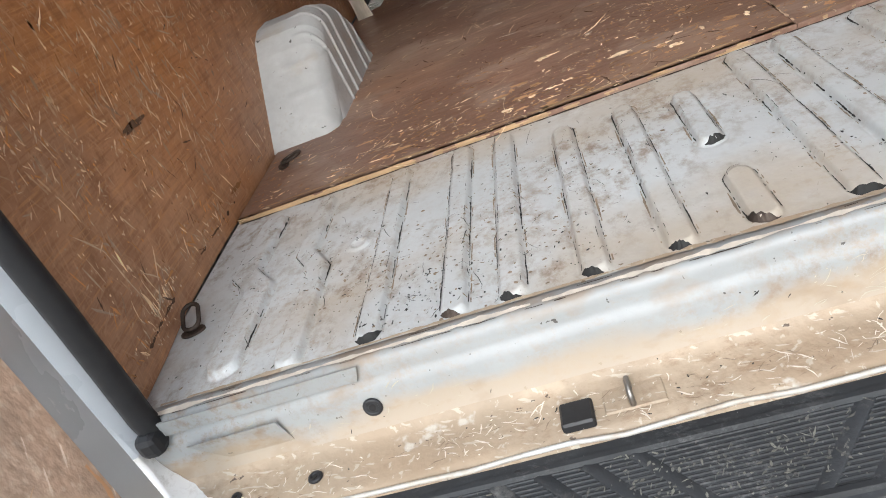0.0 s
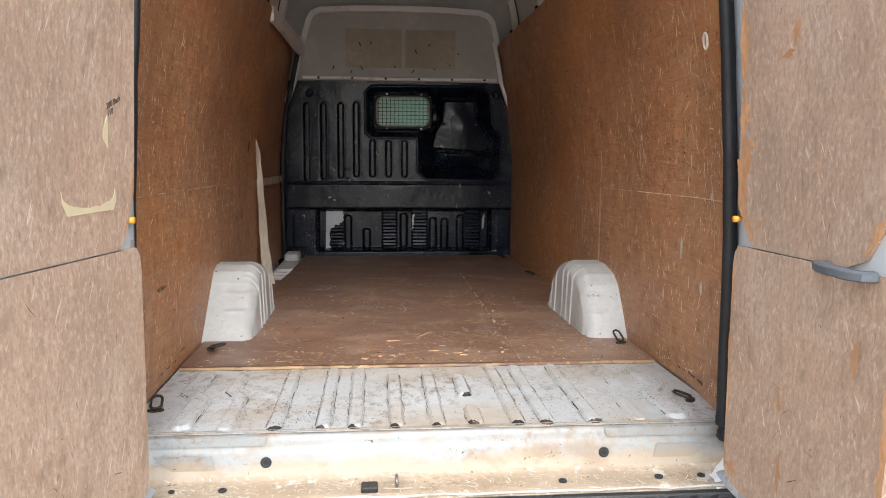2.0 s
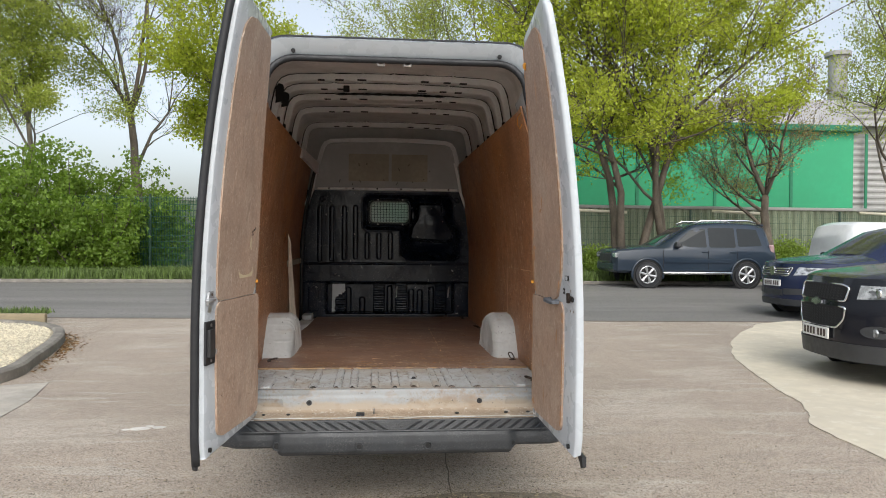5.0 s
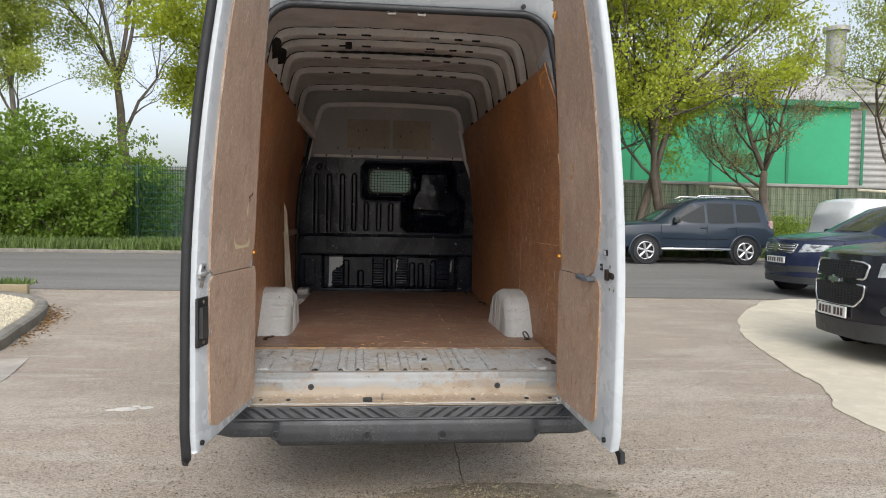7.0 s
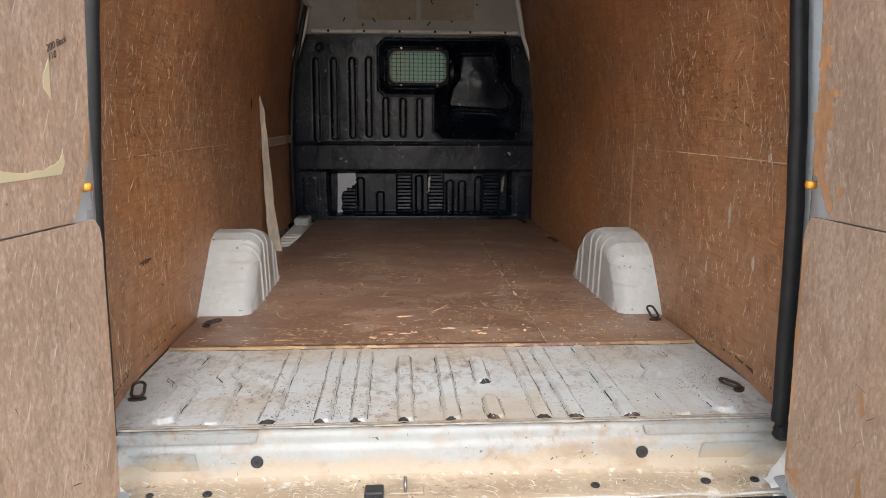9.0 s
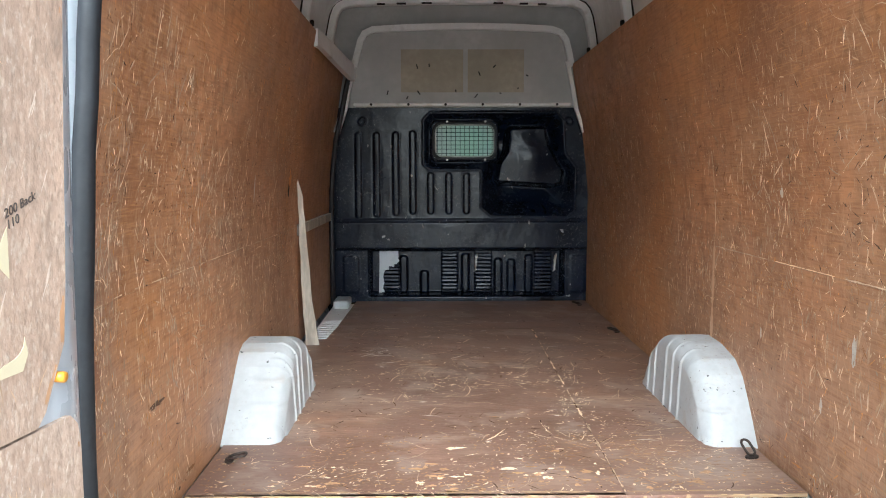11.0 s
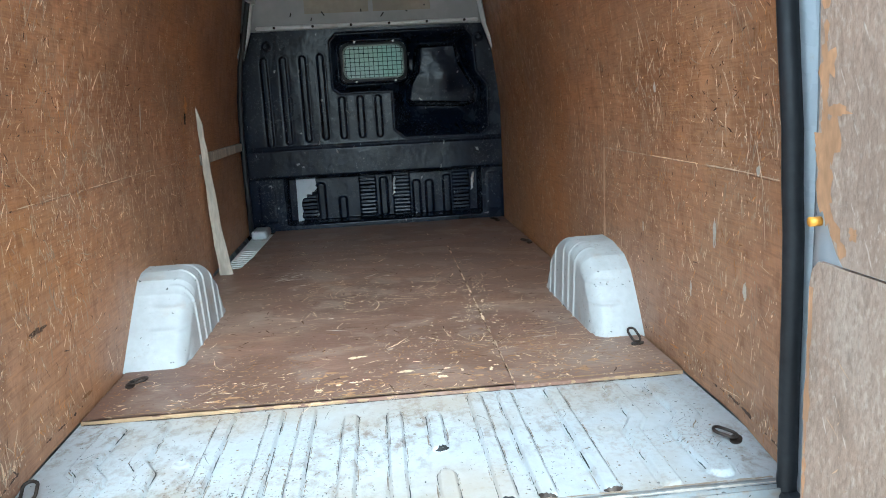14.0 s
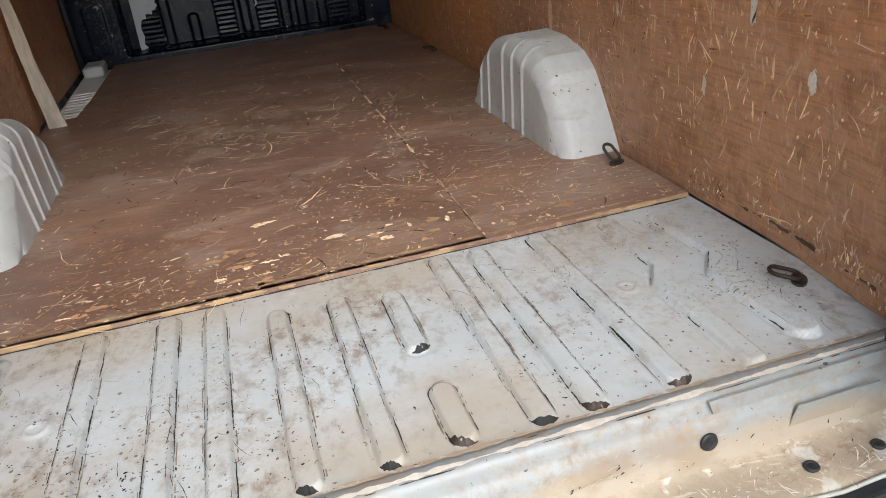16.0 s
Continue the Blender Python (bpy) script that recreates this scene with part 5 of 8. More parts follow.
def build_frame():
    bm = bmesh.new()
    ins, out = opening(), outer_outline()
    lines = []
    for (x, z), (X, Z) in zip(ins, out):
        y = back_y(z)
        a = Vector((x + (X - x) * 0.5, y + 0.09, z + (Z - z) * 0.5))
        lines.append([bm.verts.new(p) for p in (a, Vector((x * 1.0, y + 0.005, z)), Vector((x + (X - x) * 0.25, y - 0.025, z + (Z - z) * 0.25)), Vector((x + (X - x) * 0.8, back_y(Z) - 0.035 - 0.05 * smoothstep(2.40, 2.55, Z), z + (Z - z) * 0.8)), Vector((X, back_y(Z) + 0.02 - 0.05 * smoothstep(2.40, 2.55, Z), Z)), Vector((X, back_y(Z) + 0.12, Z)))])
    for a, b in zip(lines, lines[1:]):
        for j in range(5):
            bm.faces.new((a[j], a[j + 1], b[j + 1], b[j]))
    return part("rear_frame", bm, M_PAINT, van, "white painted rear door frame", True, True)


rear_frame = build_frame()
bm = bmesh.new()
pts = [(x * 0.972, back_y(z) - 0.012, max(0.64, z) - (0.012 if z > 2.3 else 0)) for x, z in opening()]
fine = []
for a, b in zip(pts, pts[1:]):
    for k in range(3):
        fine.append(Vector(a).lerp(Vector(b), k / 3) + Vector((0.003 * noise.noise((a[0], a[2] + k, 2)), 0, 0)))
fine.append(Vector(pts[-1]))
tube(bm, fine, 0.0205, 8)
part("door_seal", bm, M_RUBBER, rear_frame, "black rubber door seal", True)
for s in (-1, 1):
    bm = bmesh.new()
    tube(bm, [(s * 0.58, back_y(2.52) - 0.028, 2.53), (s * 0.58, back_y(2.52) - 0.04, 2.53)], 0.012, 12)
    part("plug", bm, M_DARK, rear_frame)
    bm = bmesh.new()
    x = -0.02 + s * 0.075
    tube(bm, [(x - 0.018, 0.12, 2.47), (x - 0.018, 0.095, 2.455), (x + 0.018, 0.095, 2.455), (x + 0.018, 0.12, 2.47)], 0.006, 8)
    part("striker", bm, M_STEEL, rear_frame)
    bm = bmesh.new()
    box(bm, s * 0.811 - 0.020, s * 0.811 + 0.020, -0.046, -0.004, 0.622, 0.662, 0.012, seg=2)
    part("seal_foot", bm, M_RUBBER, rear_frame)

bm = bmesh.new()
edge_top = [Vector((X, back_y(Z) - 0.025, Z + 0.006)) for X, Z in outer_outline() if Z > 2.40]
tube(bm, edge_top, 0.007, 6)
part("roof_seam", bm, M_RUBBER, rear_frame, "dark sealed seam along the roof edge", True)
for s in (-1, 1):
    bm = bmesh.new()
    grid(bm, 6, 8, lambda u, v: (s * (wall_x(1.9 + 0.45 * v) + 0.014 - 0.030 * smoothstep(0.4, 0.0, 0.40 * u)), back_y(1.9 + 0.45 * v) + 0.03 + 0.42 * u, 1.9 + 0.45 * v))
    part("corner_panel", bm, M_PAINT, rear_frame, "pale painted metal corner behind the lining", True)

bm = bmesh.new()
out = outer_outline()
rows = []
stations = [(0.10, 1.0, 0.0), (0.5, 1.04, 0.07), (1.0, 1.075, 0.135), (2.8, 1.075, 0.145), (3.9, 1.075, 0.135), (4.3, 1.04, 0.0)]
for y, k, up in stations:
    rows.append([bm.verts.new((x * k, y + back_y(z) * max(0, 1 - y), z + up * smoothstep(1.0, 2.5, z))) for x, z in out])
for a, b in zip(rows, rows[1:]):
    for j in range(len(out) - 1):
        bm.faces.new((a[j], a[j + 1], b[j + 1], b[j]))
part("body_shell", bm, M_PAINT, van, "white painted outer body", True, True)

# cab: sides, bonnet, windscreen frame
for s in (-1, 1):
    bm = bmesh.new()
    side = [(4.28, 2.50), (4.62, 2.38), (5.32, 1.36), (5.92, 1.04), (6.0, 0.55), (5.8, 0.50), (5.75, 0.72), (5.55, 0.83), (5.35, 0.83), (5.15, 0.72), (5.1, 0.50), (4.28, 0.50)]
    prism(bm, side, lambda y, z, k: (s * (0.93 - 0.11 * smoothstep(1.2, 2.4, z) + 0.05 * k), y, z))
    cabside = part("cab_side", bm, M_PAINT, van)
    bm = bmesh.new()
    prism(bm, [(4.40, 2.12), (4.66, 2.12), (5.16, 1.40), (4.40, 1.38)], lambda y, z, k: (s * (0.987 - 0.11 * smoothstep(1.2, 2.4, z) + 0.004 * k), y, z))
    part("side_window", bm, M_DARK, cabside)
bm = bmesh.new()
grid(bm, 12, 8, lambda u, v: ((2 * u - 1) * 0.93, 5.32 + 0.62 * v - 0.10 * (2 * u - 1) ** 2, 1.38 - 0.34 * v))
part("bonnet", bm, M_PAINT, van, "", True)
bm = bmesh.new()
box(bm, -0.93, 0.93, 5.86, 6.04, 0.42, 1.05, 0.05)
part("front_panel", bm, M_BUMPER, van)
bm = bmesh.new()
grid(bm, 8, 8, lambda u, v: ((2 * u - 1) * (0.88 - 0.1 * v), 5.34 - 0.70 * v, 1.38 + 0.98 * v))
ws = part("windscreen", bm, M_GLASS, van, "", True)
ws.visible_shadow = False
bm = bmesh.new()
grid(bm, 8, 6, lambda u, v: ((2 * u - 1) * 0.80, 4.25 + 0.42 * v, 2.62 - 0.24 * v ** 2))
part("cab_roof", bm, M_PAINT, van, "", True)


def wheel(parent, x, y, z, r, w, name="wheel", spokes=6, rim=M_STEEL):
    s = 1 if x > 0 else -1
    bm = bmesh.new()
    sec = [(0.66, -0.5), (0.72, -0.5), (0.93, -0.5), (1.0, -0.36), (1.0, 0.36), (0.93, 0.5), (0.66, 0.5)]
    n = 32
    rings = [[bm.verts.new((x + b * w, y + a * r * math.cos(2 * math.pi * k / n), z + a * r * math.sin(2 * math.pi * k / n))) for a, b in sec] for k in range(n)]
    for k in range(n):
        q, p = rings[k], rings[(k + 1) % n]
        for j in range(len(sec)):
            bm.faces.new((q[j], q[(j + 1) % len(sec)], p[(j + 1) % len(sec)], p[j]))
    tyre = part(name, bm, M_RUBBER, parent, "", True, True)
    bm = bmesh.new()
    disc(bm, (x + s * w * 0.10, y, z), r * 0.66, (1, 0, 0), w * 0.2, 24)
    part("brake_drum", bm, M_DARK, tyre)
    bm = bmesh.new()
    tube(bm, [(x + s * w * 0.42, y + r * 0.65 * math.cos(k * math.pi / 12), z + r * 0.65 * math.sin(k * math.pi / 12)) for k in range(24)], r * 0.045, 6, True)
    disc(bm, (x + s * w * 0.36, y, z), r * 0.17, (1, 0, 0), w * 0.2, 14)
    for k in range(spokes):
        a = 2 * math.pi * k / spokes + 0.3
        for da in (-0.13, 0.13):
            tube(bm, [(x + s * w * 0.40, y + r * 0.12 * math.cos(a), z + r * 0.12 * math.sin(a)), (x + s * w * 0.42, y + r * 0.64 * math.cos(a + da), z + r * 0.64 * math.sin(a + da))], r * 0.05, 5)
    part("rim", bm, rim, tyre, "", False)
    return tyre


for s in (-1, 1):
    wheel(van, s * 0.80, 1.42, 0.355, 0.335, 0.21, spokes=8)
    wheel(van, s * 0.80, 5.45, 0.405, 0.335, 0.21, spokes=8)


# ---- lashing rings ----
def lashing_ring(x, y, z, turn, lean):
    m = pose(x, y, z, 0, 0, turn)
    bm = bmesh.new()
    disc(bm, (0, 0, 0.002), 0.024, (0, 0, 1), 0.005, 16)
    for v in bm.verts:
        v.co.y *= 0.6
        v.co = m @ v.co
    base = part("lashing_ring", bm, M_RUST, van, "rusty steel lashing ring")
    bm = bmesh.new()
    t = m @ pose(0, 0, 0.006, lean, 0, 0)
    loop = []
    for k in range(20):
        a = 2 * math.pi * k / 20
        loop.append(t @ Vector((0.016 * math.cos(a), 0.024 + (0.014 if math.sin(a) > 0 else -0.009) + 0.016 * math.sin(a), 0.004)))
    tube(bm, loop, 0.0042, 7, True)
    part("ring", bm, M_RUST, base, "", True)


lashing_ring(-0.825, 0.225, FLOOR, 8, 25)
lashing_ring(0.815, 0.215, FLOOR, 55, 12)
lashing_ring(-0.812, 0.900, PLY, -80, 10)
lashing_ring(0.822, 0.905, PLY, 20, 40)
lashing_ring(0.80, 3.56, PLY, 60, 10)
lashing_ring(0.845, 2.72, PLY, 60, 10)


# ---- rear doors ----
def rounded(pts, r, n=4):
    """An outline with its corners rounded."""
    out = []
    m = len(pts)
    for i in range(m):
        p, a, b = Vector(pts[i]), Vector(pts[i - 1]), Vector(pts[(i + 1) % m])
        k = min(r, (a - p).length * 0.45, (b - p).length * 0.45)
        q0, q1 = p + (a - p).normalized() * k, p + (b - p).normalized() * k
        for j in range(n + 1):
            t = j / n
            out.append(tuple(q0 * (1 - t) ** 2 + p * 2 * t * (1 - t) + q1 * t * t))
    return out


def sheet(place, pts, v0, v1, cells=26, rows=70):
    """A bent sheet with an outline given by its width at each height: pts as (z, u0, u1)."""
    bm = bmesh.new()
    zs = [p[0] for p in pts]

    def at(z, n):
        return float(np.interp(z, zs, [p[n] for p in pts]))
    faces = []
    for v in (v0, v1):
        faces.append(grid(bm, cells, rows, lambda a, b: place(at(zs[0] + (zs[-1] - zs[0]) * b, 1) + (at(zs[0] + (zs[-1] - zs[0]) * b, 2) - at(zs[0] + (zs[-1] - zs[0]) * b, 1)) * a, zs[0] + (zs[-1] - zs[0]) * b, v)))
    a, b = faces
    rim = [(i, 0) for i in range(cells)] + [(cells, j) for j in range(rows)] + [(i, rows) for i in range(cells, 0, -1)] + [(0, j) for j in range(rows, 0, -1)]
    for (i, j), (p, q) in zip(rim, rim[1:] + rim[:1]):
        bm.faces.new((a[i][j], a[p][q], b[p][q], b[i][j]))
    return bm


M_ZINC = mat("dull_zinc_plate", (0.42, 0.43, 0.44), 0.5, 0.4, var=0.15, scale=18)
M_GRIMESTAIN = mat("brown_grime_on_paint", (0.40, 0.385, 0.34), 0.7, var=0.25, scale=30)
M_GREYDARK = mat("worn_black_plastic", (0.035, 0.036, 0.038), 0.4, var=0.2)


def build_rear_door(s):
    W, wide_edge = 0.88, 0.725 if s < 0 else 0.786
    hinge = Vector((-0.712 if s < 0 else 0.722, -0.16, 0.018))
    d = (Vector((-0.830, -0.87, 0.018) if s < 0 else (0.748, -0.97, 0.018)) - hinge).normalized()
    inward = Vector((0, 0, 1)).cross(d) * (1 if s < 0 else -1)

    def place(u, z, v):
        k = max(0.0, (z - 1.0) / 1.55) ** 2
        u = u if u < 0.62 else 0.62 + (u - 0.62) * (wide_edge - 0.62) / 0.26
        return hinge + d * u + inward * (v + k * (0.07 + 0.115 * u / W)) + Vector((0, 0, z))

    # pan: flat inner face, rounded return at the free edge, outer skin
    bm = bmesh.new()
    around = [(-0.03, -0.085), (-0.02, -0.045), (0.02, -0.022), (0.065, 0.0), (0.10, 0.004), (0.66, 0.004), (0.70, 0.0), (0.815, 0.0), (0.848, -0.006), (0.865, -0.022), (0.878, -0.045), (0.873, -0.058), (0.40, -0.095)]

    if s > 0:
        around[7:12] = [(0.862, 0.0), (0.872, -0.004), (0.878, -0.012), (0.879, -0.022), (0.872, -0.034)]

    def wide(z):
        return 1.0 - 0.10 * smoothstep(2.44, 2.535, z) ** 2 - 0.05 * smoothstep(0.62, 0.50, z)
    zs = [0.525, 0.532, 0.55, 0.60, 0.8, 1.0, 1.2, 1.4, 1.6, 1.8, 2.0, 2.1, 2.2, 2.3, 2.38, 2.43, 2.47, 2.505, 2.52]
    rings = [[bm.verts.new(place(u * (wide(z) if u > 0.6 else 1), z + (0.035 * (1 - u / W) if z < 0.56 else 0), v * (0.3 if z in (0.525, 2.52) else 1))) for u, v in around] for z in zs]
    for a, b in zip(rings, rings[1:]):
        for j in range(len(around)):
            bm.faces.new((a[j], a[(j + 1) % len(around)], b[(j + 1) % len(around)], b[j]))
    bm.faces.new(rings[0][::-1])
    bm.faces.new(rings[-1])
    door = part("rear_door", bm, M_PAINT, van, "open white rear door lined with plywood", True, True)
    # hinge side panel between frame and door
    bm = bmesh.new()

    def hinge_side(u, v):
        z = 0.60 + 1.86 * v
        X = float(np.interp(z, [0.5, 0.7, 1.2, 1.5, 1.8, 2.1, 2.25, 2.46], [0.86, 0.93, 0.945, 0.925, 0.895, 0.855, 0.83, 0.80]))
        return Vector((s * (X - 0.03), back_y(z) - 0.03, z)).lerp(place(-0.02, z, -0.055), u)
    if s > 0:
        grid(bm, 4, 24, hinge_side)
        part("hinge_panel", bm, M_PAINT, door, "", True)
    seam = 1.190
    low = [(0.585, 0.145, 0.530), (0.597, 0.080, 0.585), (0.62, 0.064, 0.605), (0.9, 0.060, 0.620), (1.14, 0.060, 0.625), (1.170, 0.066, 0.610), (seam - 0.004, 0.082, 0.585)]
    near = [0.142, 0.128, 0.072, 0.072, 0.074, 0.070, 0.066, 0.070, 0.080, 0.100, 0.125] if s > 0 else [0.150, 0.135, 0.088, 0.080, 0.078, 0.076, 0.076, 0.080, 0.088, 0.108, 0.135]
    far = [0.480, 0.530, 0.595, 0.620, 0.645, 0.650, 0.645, 0.635, 0.60, 0.52, 0.44] if s > 0 else [0.585, 0.615, 0.628, 0.632, 0.634, 0.640, 0.645, 0.635, 0.60, 0.52, 0.44]
    up = list(zip([seam, 1.205, 1.300, 1.385, 1.47, 1.8, 2.1, 2.30, 2.40, 2.455, 2.465], near, far))
    jag = [(z, a + 0.004 * noise.noise((z * 20, s, 1)), b + 0.005 * noise.noise((z * 18, s, 4))) for z, a, b in up]
    lower_ob = part("lower_lining", sheet(place, low, 0.004, 0.013), M_PLYDOOR, door, "weathered brown plywood lower door lining", True, True)
    upper_ob = part("upper_lining", sheet(place, jag, 0.004, 0.013), M_PLYDOOR, door, "weathered brown plywood upper door lining", True, True)
    DOOR_FACE = lambda u, z: tuple(place(u, z, 0.0137))
    for own, rows_, off in ((lower_ob, low, 0.007), (upper_ob, jag, 0.007)):
        for (z0, a0, b0), (z1, a1, b1) in zip(rows_, rows_[1:]):
            if z1 - z0 > 0.05:
                ribbon("bare_edge", DOOR_FACE, b0 - off, z0, b1 - off, z1, 0.008 if s < 0 else 0.015, M_DOORSCRAPE, 3.0 * z0 + s, own, -0.10 if s < 0 else 0.40)
                ribbon("bare_edge", DOOR_FACE, a0 + (off if s < 0 or own is lower_ob else 0.016), z0, a1 + (off if s < 0 or own is lower_ob else 0.016), z1, 0.008 if s < 0 or own is lower_ob else 0.018, M_DOORSCRAPE, 5.0 * z0 + s, own, -0.10 if s < 0 else 0.4)
        strokes("pale_scratch_wear", DOOR_FACE, 90, ((0.14, 0.58), (rows_[0][0] + 0.05, rows_[-1][0] - 0.08)), (0.006, 0.05), (0.0004, 0.0011), (0.1, 0.7), M_DAB, int(7 * seam) + s + len(rows_), own)
        strokes("dark_scratch_wear", DOOR_FACE, 16, ((0.14, 0.58), (rows_[0][0] + 0.05, rows_[-1][0] - 0.08)), (0.006, 0.05), (0.0006, 0.0016), (0.1, 0.7), M_SCRATCH3, 31 + s + len(rows_), own)
    if s > 0:
        for k, (u, z, ra, rb) in enumerate(((0.098, 1.38, 0.030, 0.05), (0.095, 1.30, 0.022, 0.06), (0.092, 1.50, 0.024, 0.05), (0.085, 1.72, 0.018, 0.05), (0.12, 1.43, 0.03, 0.015), (0.165, 1.245, 0.014, 0.012), (0.300, 1.66, 0.014, 0.035), (0.270, 1.615, 0.030, 0.010), (0.285, 0.86, 0.008, 0.030), (0.30, 0.70, 0.010, 0.05), (0.10, 0.63, 0.025, 0.02), (0.52, 1.02, 0.012, 0.04))):
            blot("orange_scrape", DOOR_FACE, u, z, 0.8 * ra, 0.7 * rb, M_DOORSCRAPE, 80.0 + k, upper_ob if z > 1.23 else lower_ob, 1.1)
    # orange clip near the hinge
    bm = bmesh.new()
    clip_u = 0.100 if s < 0 else 0.066
    tube(bm, [place(clip_u, 1.250, 0.0), place(clip_u, 1.250, 0.020)], 0.008, 10)
    part("trim_clip", bm, M_ORANGE, door, "orange plastic trim clip", True)
    if s < 0:
        bm = bmesh.new()
        tube(bm, [place(0.885 * wide(z), z, -0.040) for z in np.linspace(0.50, 2.52, 50)], 0.019, 8)
        part("edge_seal", bm, M_RUBBER, door, "thick black rubber edge seal", True)
        # catch bracket
        bm = bmesh.new()
        prism(bm, rounded([(0.700, 1.176), (0.835, 1.180), (0.842, 1.206), (0.815, 1.236), (0.700, 1.238)], 0.010), lambda u, z, k: place(u, z, 0.0 + 0.010 * k))
        c = part("catch_plate", bm, M_ZINC, door, "grey zinc catch plate")
        bm = bmesh.new()
        tube(bm, [place(0.705, 1.200, 0.014), place(0.80, 1.201, 0.018), place(0.90, 1.202, 0.018), place(0.935, 1.202, 0.014)], [0.007, 0.008, 0.008, 0.006], 10)
        part("catch_tongue", bm, M_ZINC, c, "", True)
        bm = bmesh.new()
        tube(bm, [place(0.765, 1.224, 0.008), place(0.765, 1.224, 0.013)], 0.006, 10)
        part("catch_screw", bm, M_RUST, c)
        blot("grime_stain", lambda u, z: tuple(place(u, z, 0.0008)), 0.740, 1.160, 0.055, 0.018, M_GRIMESTAIN, 61.0, door, 0.45)
        # black handle box in a recess
        bm = bmesh.new()
        prism(bm, rounded([(0.628, 0.925), (0.880, 0.925), (0.880, 1.110), (0.628, 1.110)], 0.010), lambda u, z, k: place(u, z, -0.002 + 0.010 * k))
        h = part("handle_housing", bm, M_RUBBER, door, "black plastic handle housing with two screws")
        bm = bmesh.new()
        prism(bm, rounded([(0.715, 0.958), (0.850, 0.958), (0.850, 1.076), (0.715, 1.076)], 0.008), lambda u, z, k: place(u, z, 0.006 + 0.016 * k))
        part("handle_lever", bm, M_GREYDARK, h)
        for z in (0.941, 1.093):
            bm = bmesh.new()
            tube(bm, [place(0.752, z, 0.006), place(0.752, z, 0.012)], 0.007, 10)
            part("screw", bm, M_STEEL, h)
        bm = bmesh.new()
        tube(bm, [place(0.70, 0.962, 0.010), place(0.665, 0.966, 0.016), place(0.650, 0.976, 0.018), place(0.655, 0.986, 0.014)], 0.004, 8)
        part("handle_hook", bm, M_STEEL, h, "", True)
        # torn masking tape and scraps near the hinge
        bm = bmesh.new()
        arc = [(0.268 - 0.098 * math.cos(k * math.pi / 14), 1.325 - 0.036 * math.sin(k * math.pi / 14) ** 0.7 + 0.003 * noise.noise((k * 1.1, 0, 4))) for k in range(15)]
        prism(bm, [(0.176, 1.279), (0.165, 1.300)] + arc + [(0.362, 1.300), (0.346, 1.276)], lambda u, z, k: place(u, z, 0.0134 + 0.0008 * k))
        part("torn_tape", bm, M_TAPE, upper_ob, "torn cream masking tape")
        bm = bmesh.new()
        prism(bm, [(0.194, 1.408), (0.212, 1.425), (0.214, 1.445), (0.196, 1.476)], lambda u, z, k: place(u, z, 0.0134 + 0.0008 * k))
        part("tape_scrap", bm, M_TAPE, upper_ob)
        # felt-pen note
        for text, u, z, size in (("200 Back", 0.170, 1.498, 0.017), ("110", 0.184, 1.476, 0.017)):
            cu = bpy.data.curves.new("note", "FONT")
            cu.body, cu.size, cu.extrude, cu.align_x = text, size, 0.0004, "CENTER"
            cu.shear = 0.3
            note = new("pen_note", cu)
            cu.materials.append(M_INK)
            o = place(u, z, 0.0142)
            ex, ez = (place(u - 0.05, z, 0.0142) - o).normalized(), (place(u, z + 0.05, 0.0142) - o).normalized()
            m = Matrix.Identity(4)
            nx = ex.cross(ez)
            for i in range(3):
                m[i][0], m[i][1], m[i][2], m[i][3] = ex[i], ez[i], nx[i], o[i]
            note.matrix_world = m @ pose(0, 0, 0, 0, 0, 22)
            note.parent = upper_ob
    else:
        # lock case, screws, grey pull handle
        bm = bmesh.new()
        prism(bm, rounded([(0.700, 1.190), (0.742, 1.190), (0.742, 1.234), (0.700, 1.234)], 0.004), lambda u, z, k: place(u, z, -0.002 + 0.012 * k))
        prism(bm, rounded([(0.742, 1.202), (0.815, 1.198), (0.826, 1.208), (0.818, 1.222), (0.742, 1.224)], 0.004), lambda u, z, k: place(u, z, -0.004 + 0.010 * k))
        lock = part("lock", bm, M_RUST, door, "dirty steel door lock")
        bm = bmesh.new()
        tube(bm, [place(0.818, 1.210, -0.002), place(0.818, 1.210, 0.009)], 0.009, 12)
        part("lock_hole", bm, M_DARK, lock, "", True)
        for u, z in ((0.765, 1.245), (0.757, 1.157), (0.825, 1.157)):
            bm = bmesh.new()
            tube(bm, [place(u, z, -0.004), place(u, z, 0.003)], 0.0065, 10)
            part("lock_screw", bm, M_STEEL, lock, "", True)
        for u, z, du, dz in ((0.612, 1.226, 0.036, 0.026), (0.665, 1.288, 0.060, 0.022)):
            bm = bmesh.new()
            prism(bm, [(u, z), (u + du, z), (u + du, z + dz), (u, z + dz)], lambda a, b, k: place(a, b, -0.001 + 0.008 * k))
            slot = part("slot", bm, M_DARK, door)
            bm = bmesh.new()
            m = 0.30 if du < 0.05 else 0.10
            prism(bm, [(u + m * du, z + m * dz), (u + du * (1 - m), z + m * dz), (u + du * (1 - m), z + dz * (1 - m)), (u + m * du, z + dz * (1 - m))], lambda a, b, k: place(a, b, 0.005 + 0.0035 * k))
            part("slot_cover", bm, M_PAINT, slot)
        bm = bmesh.new()
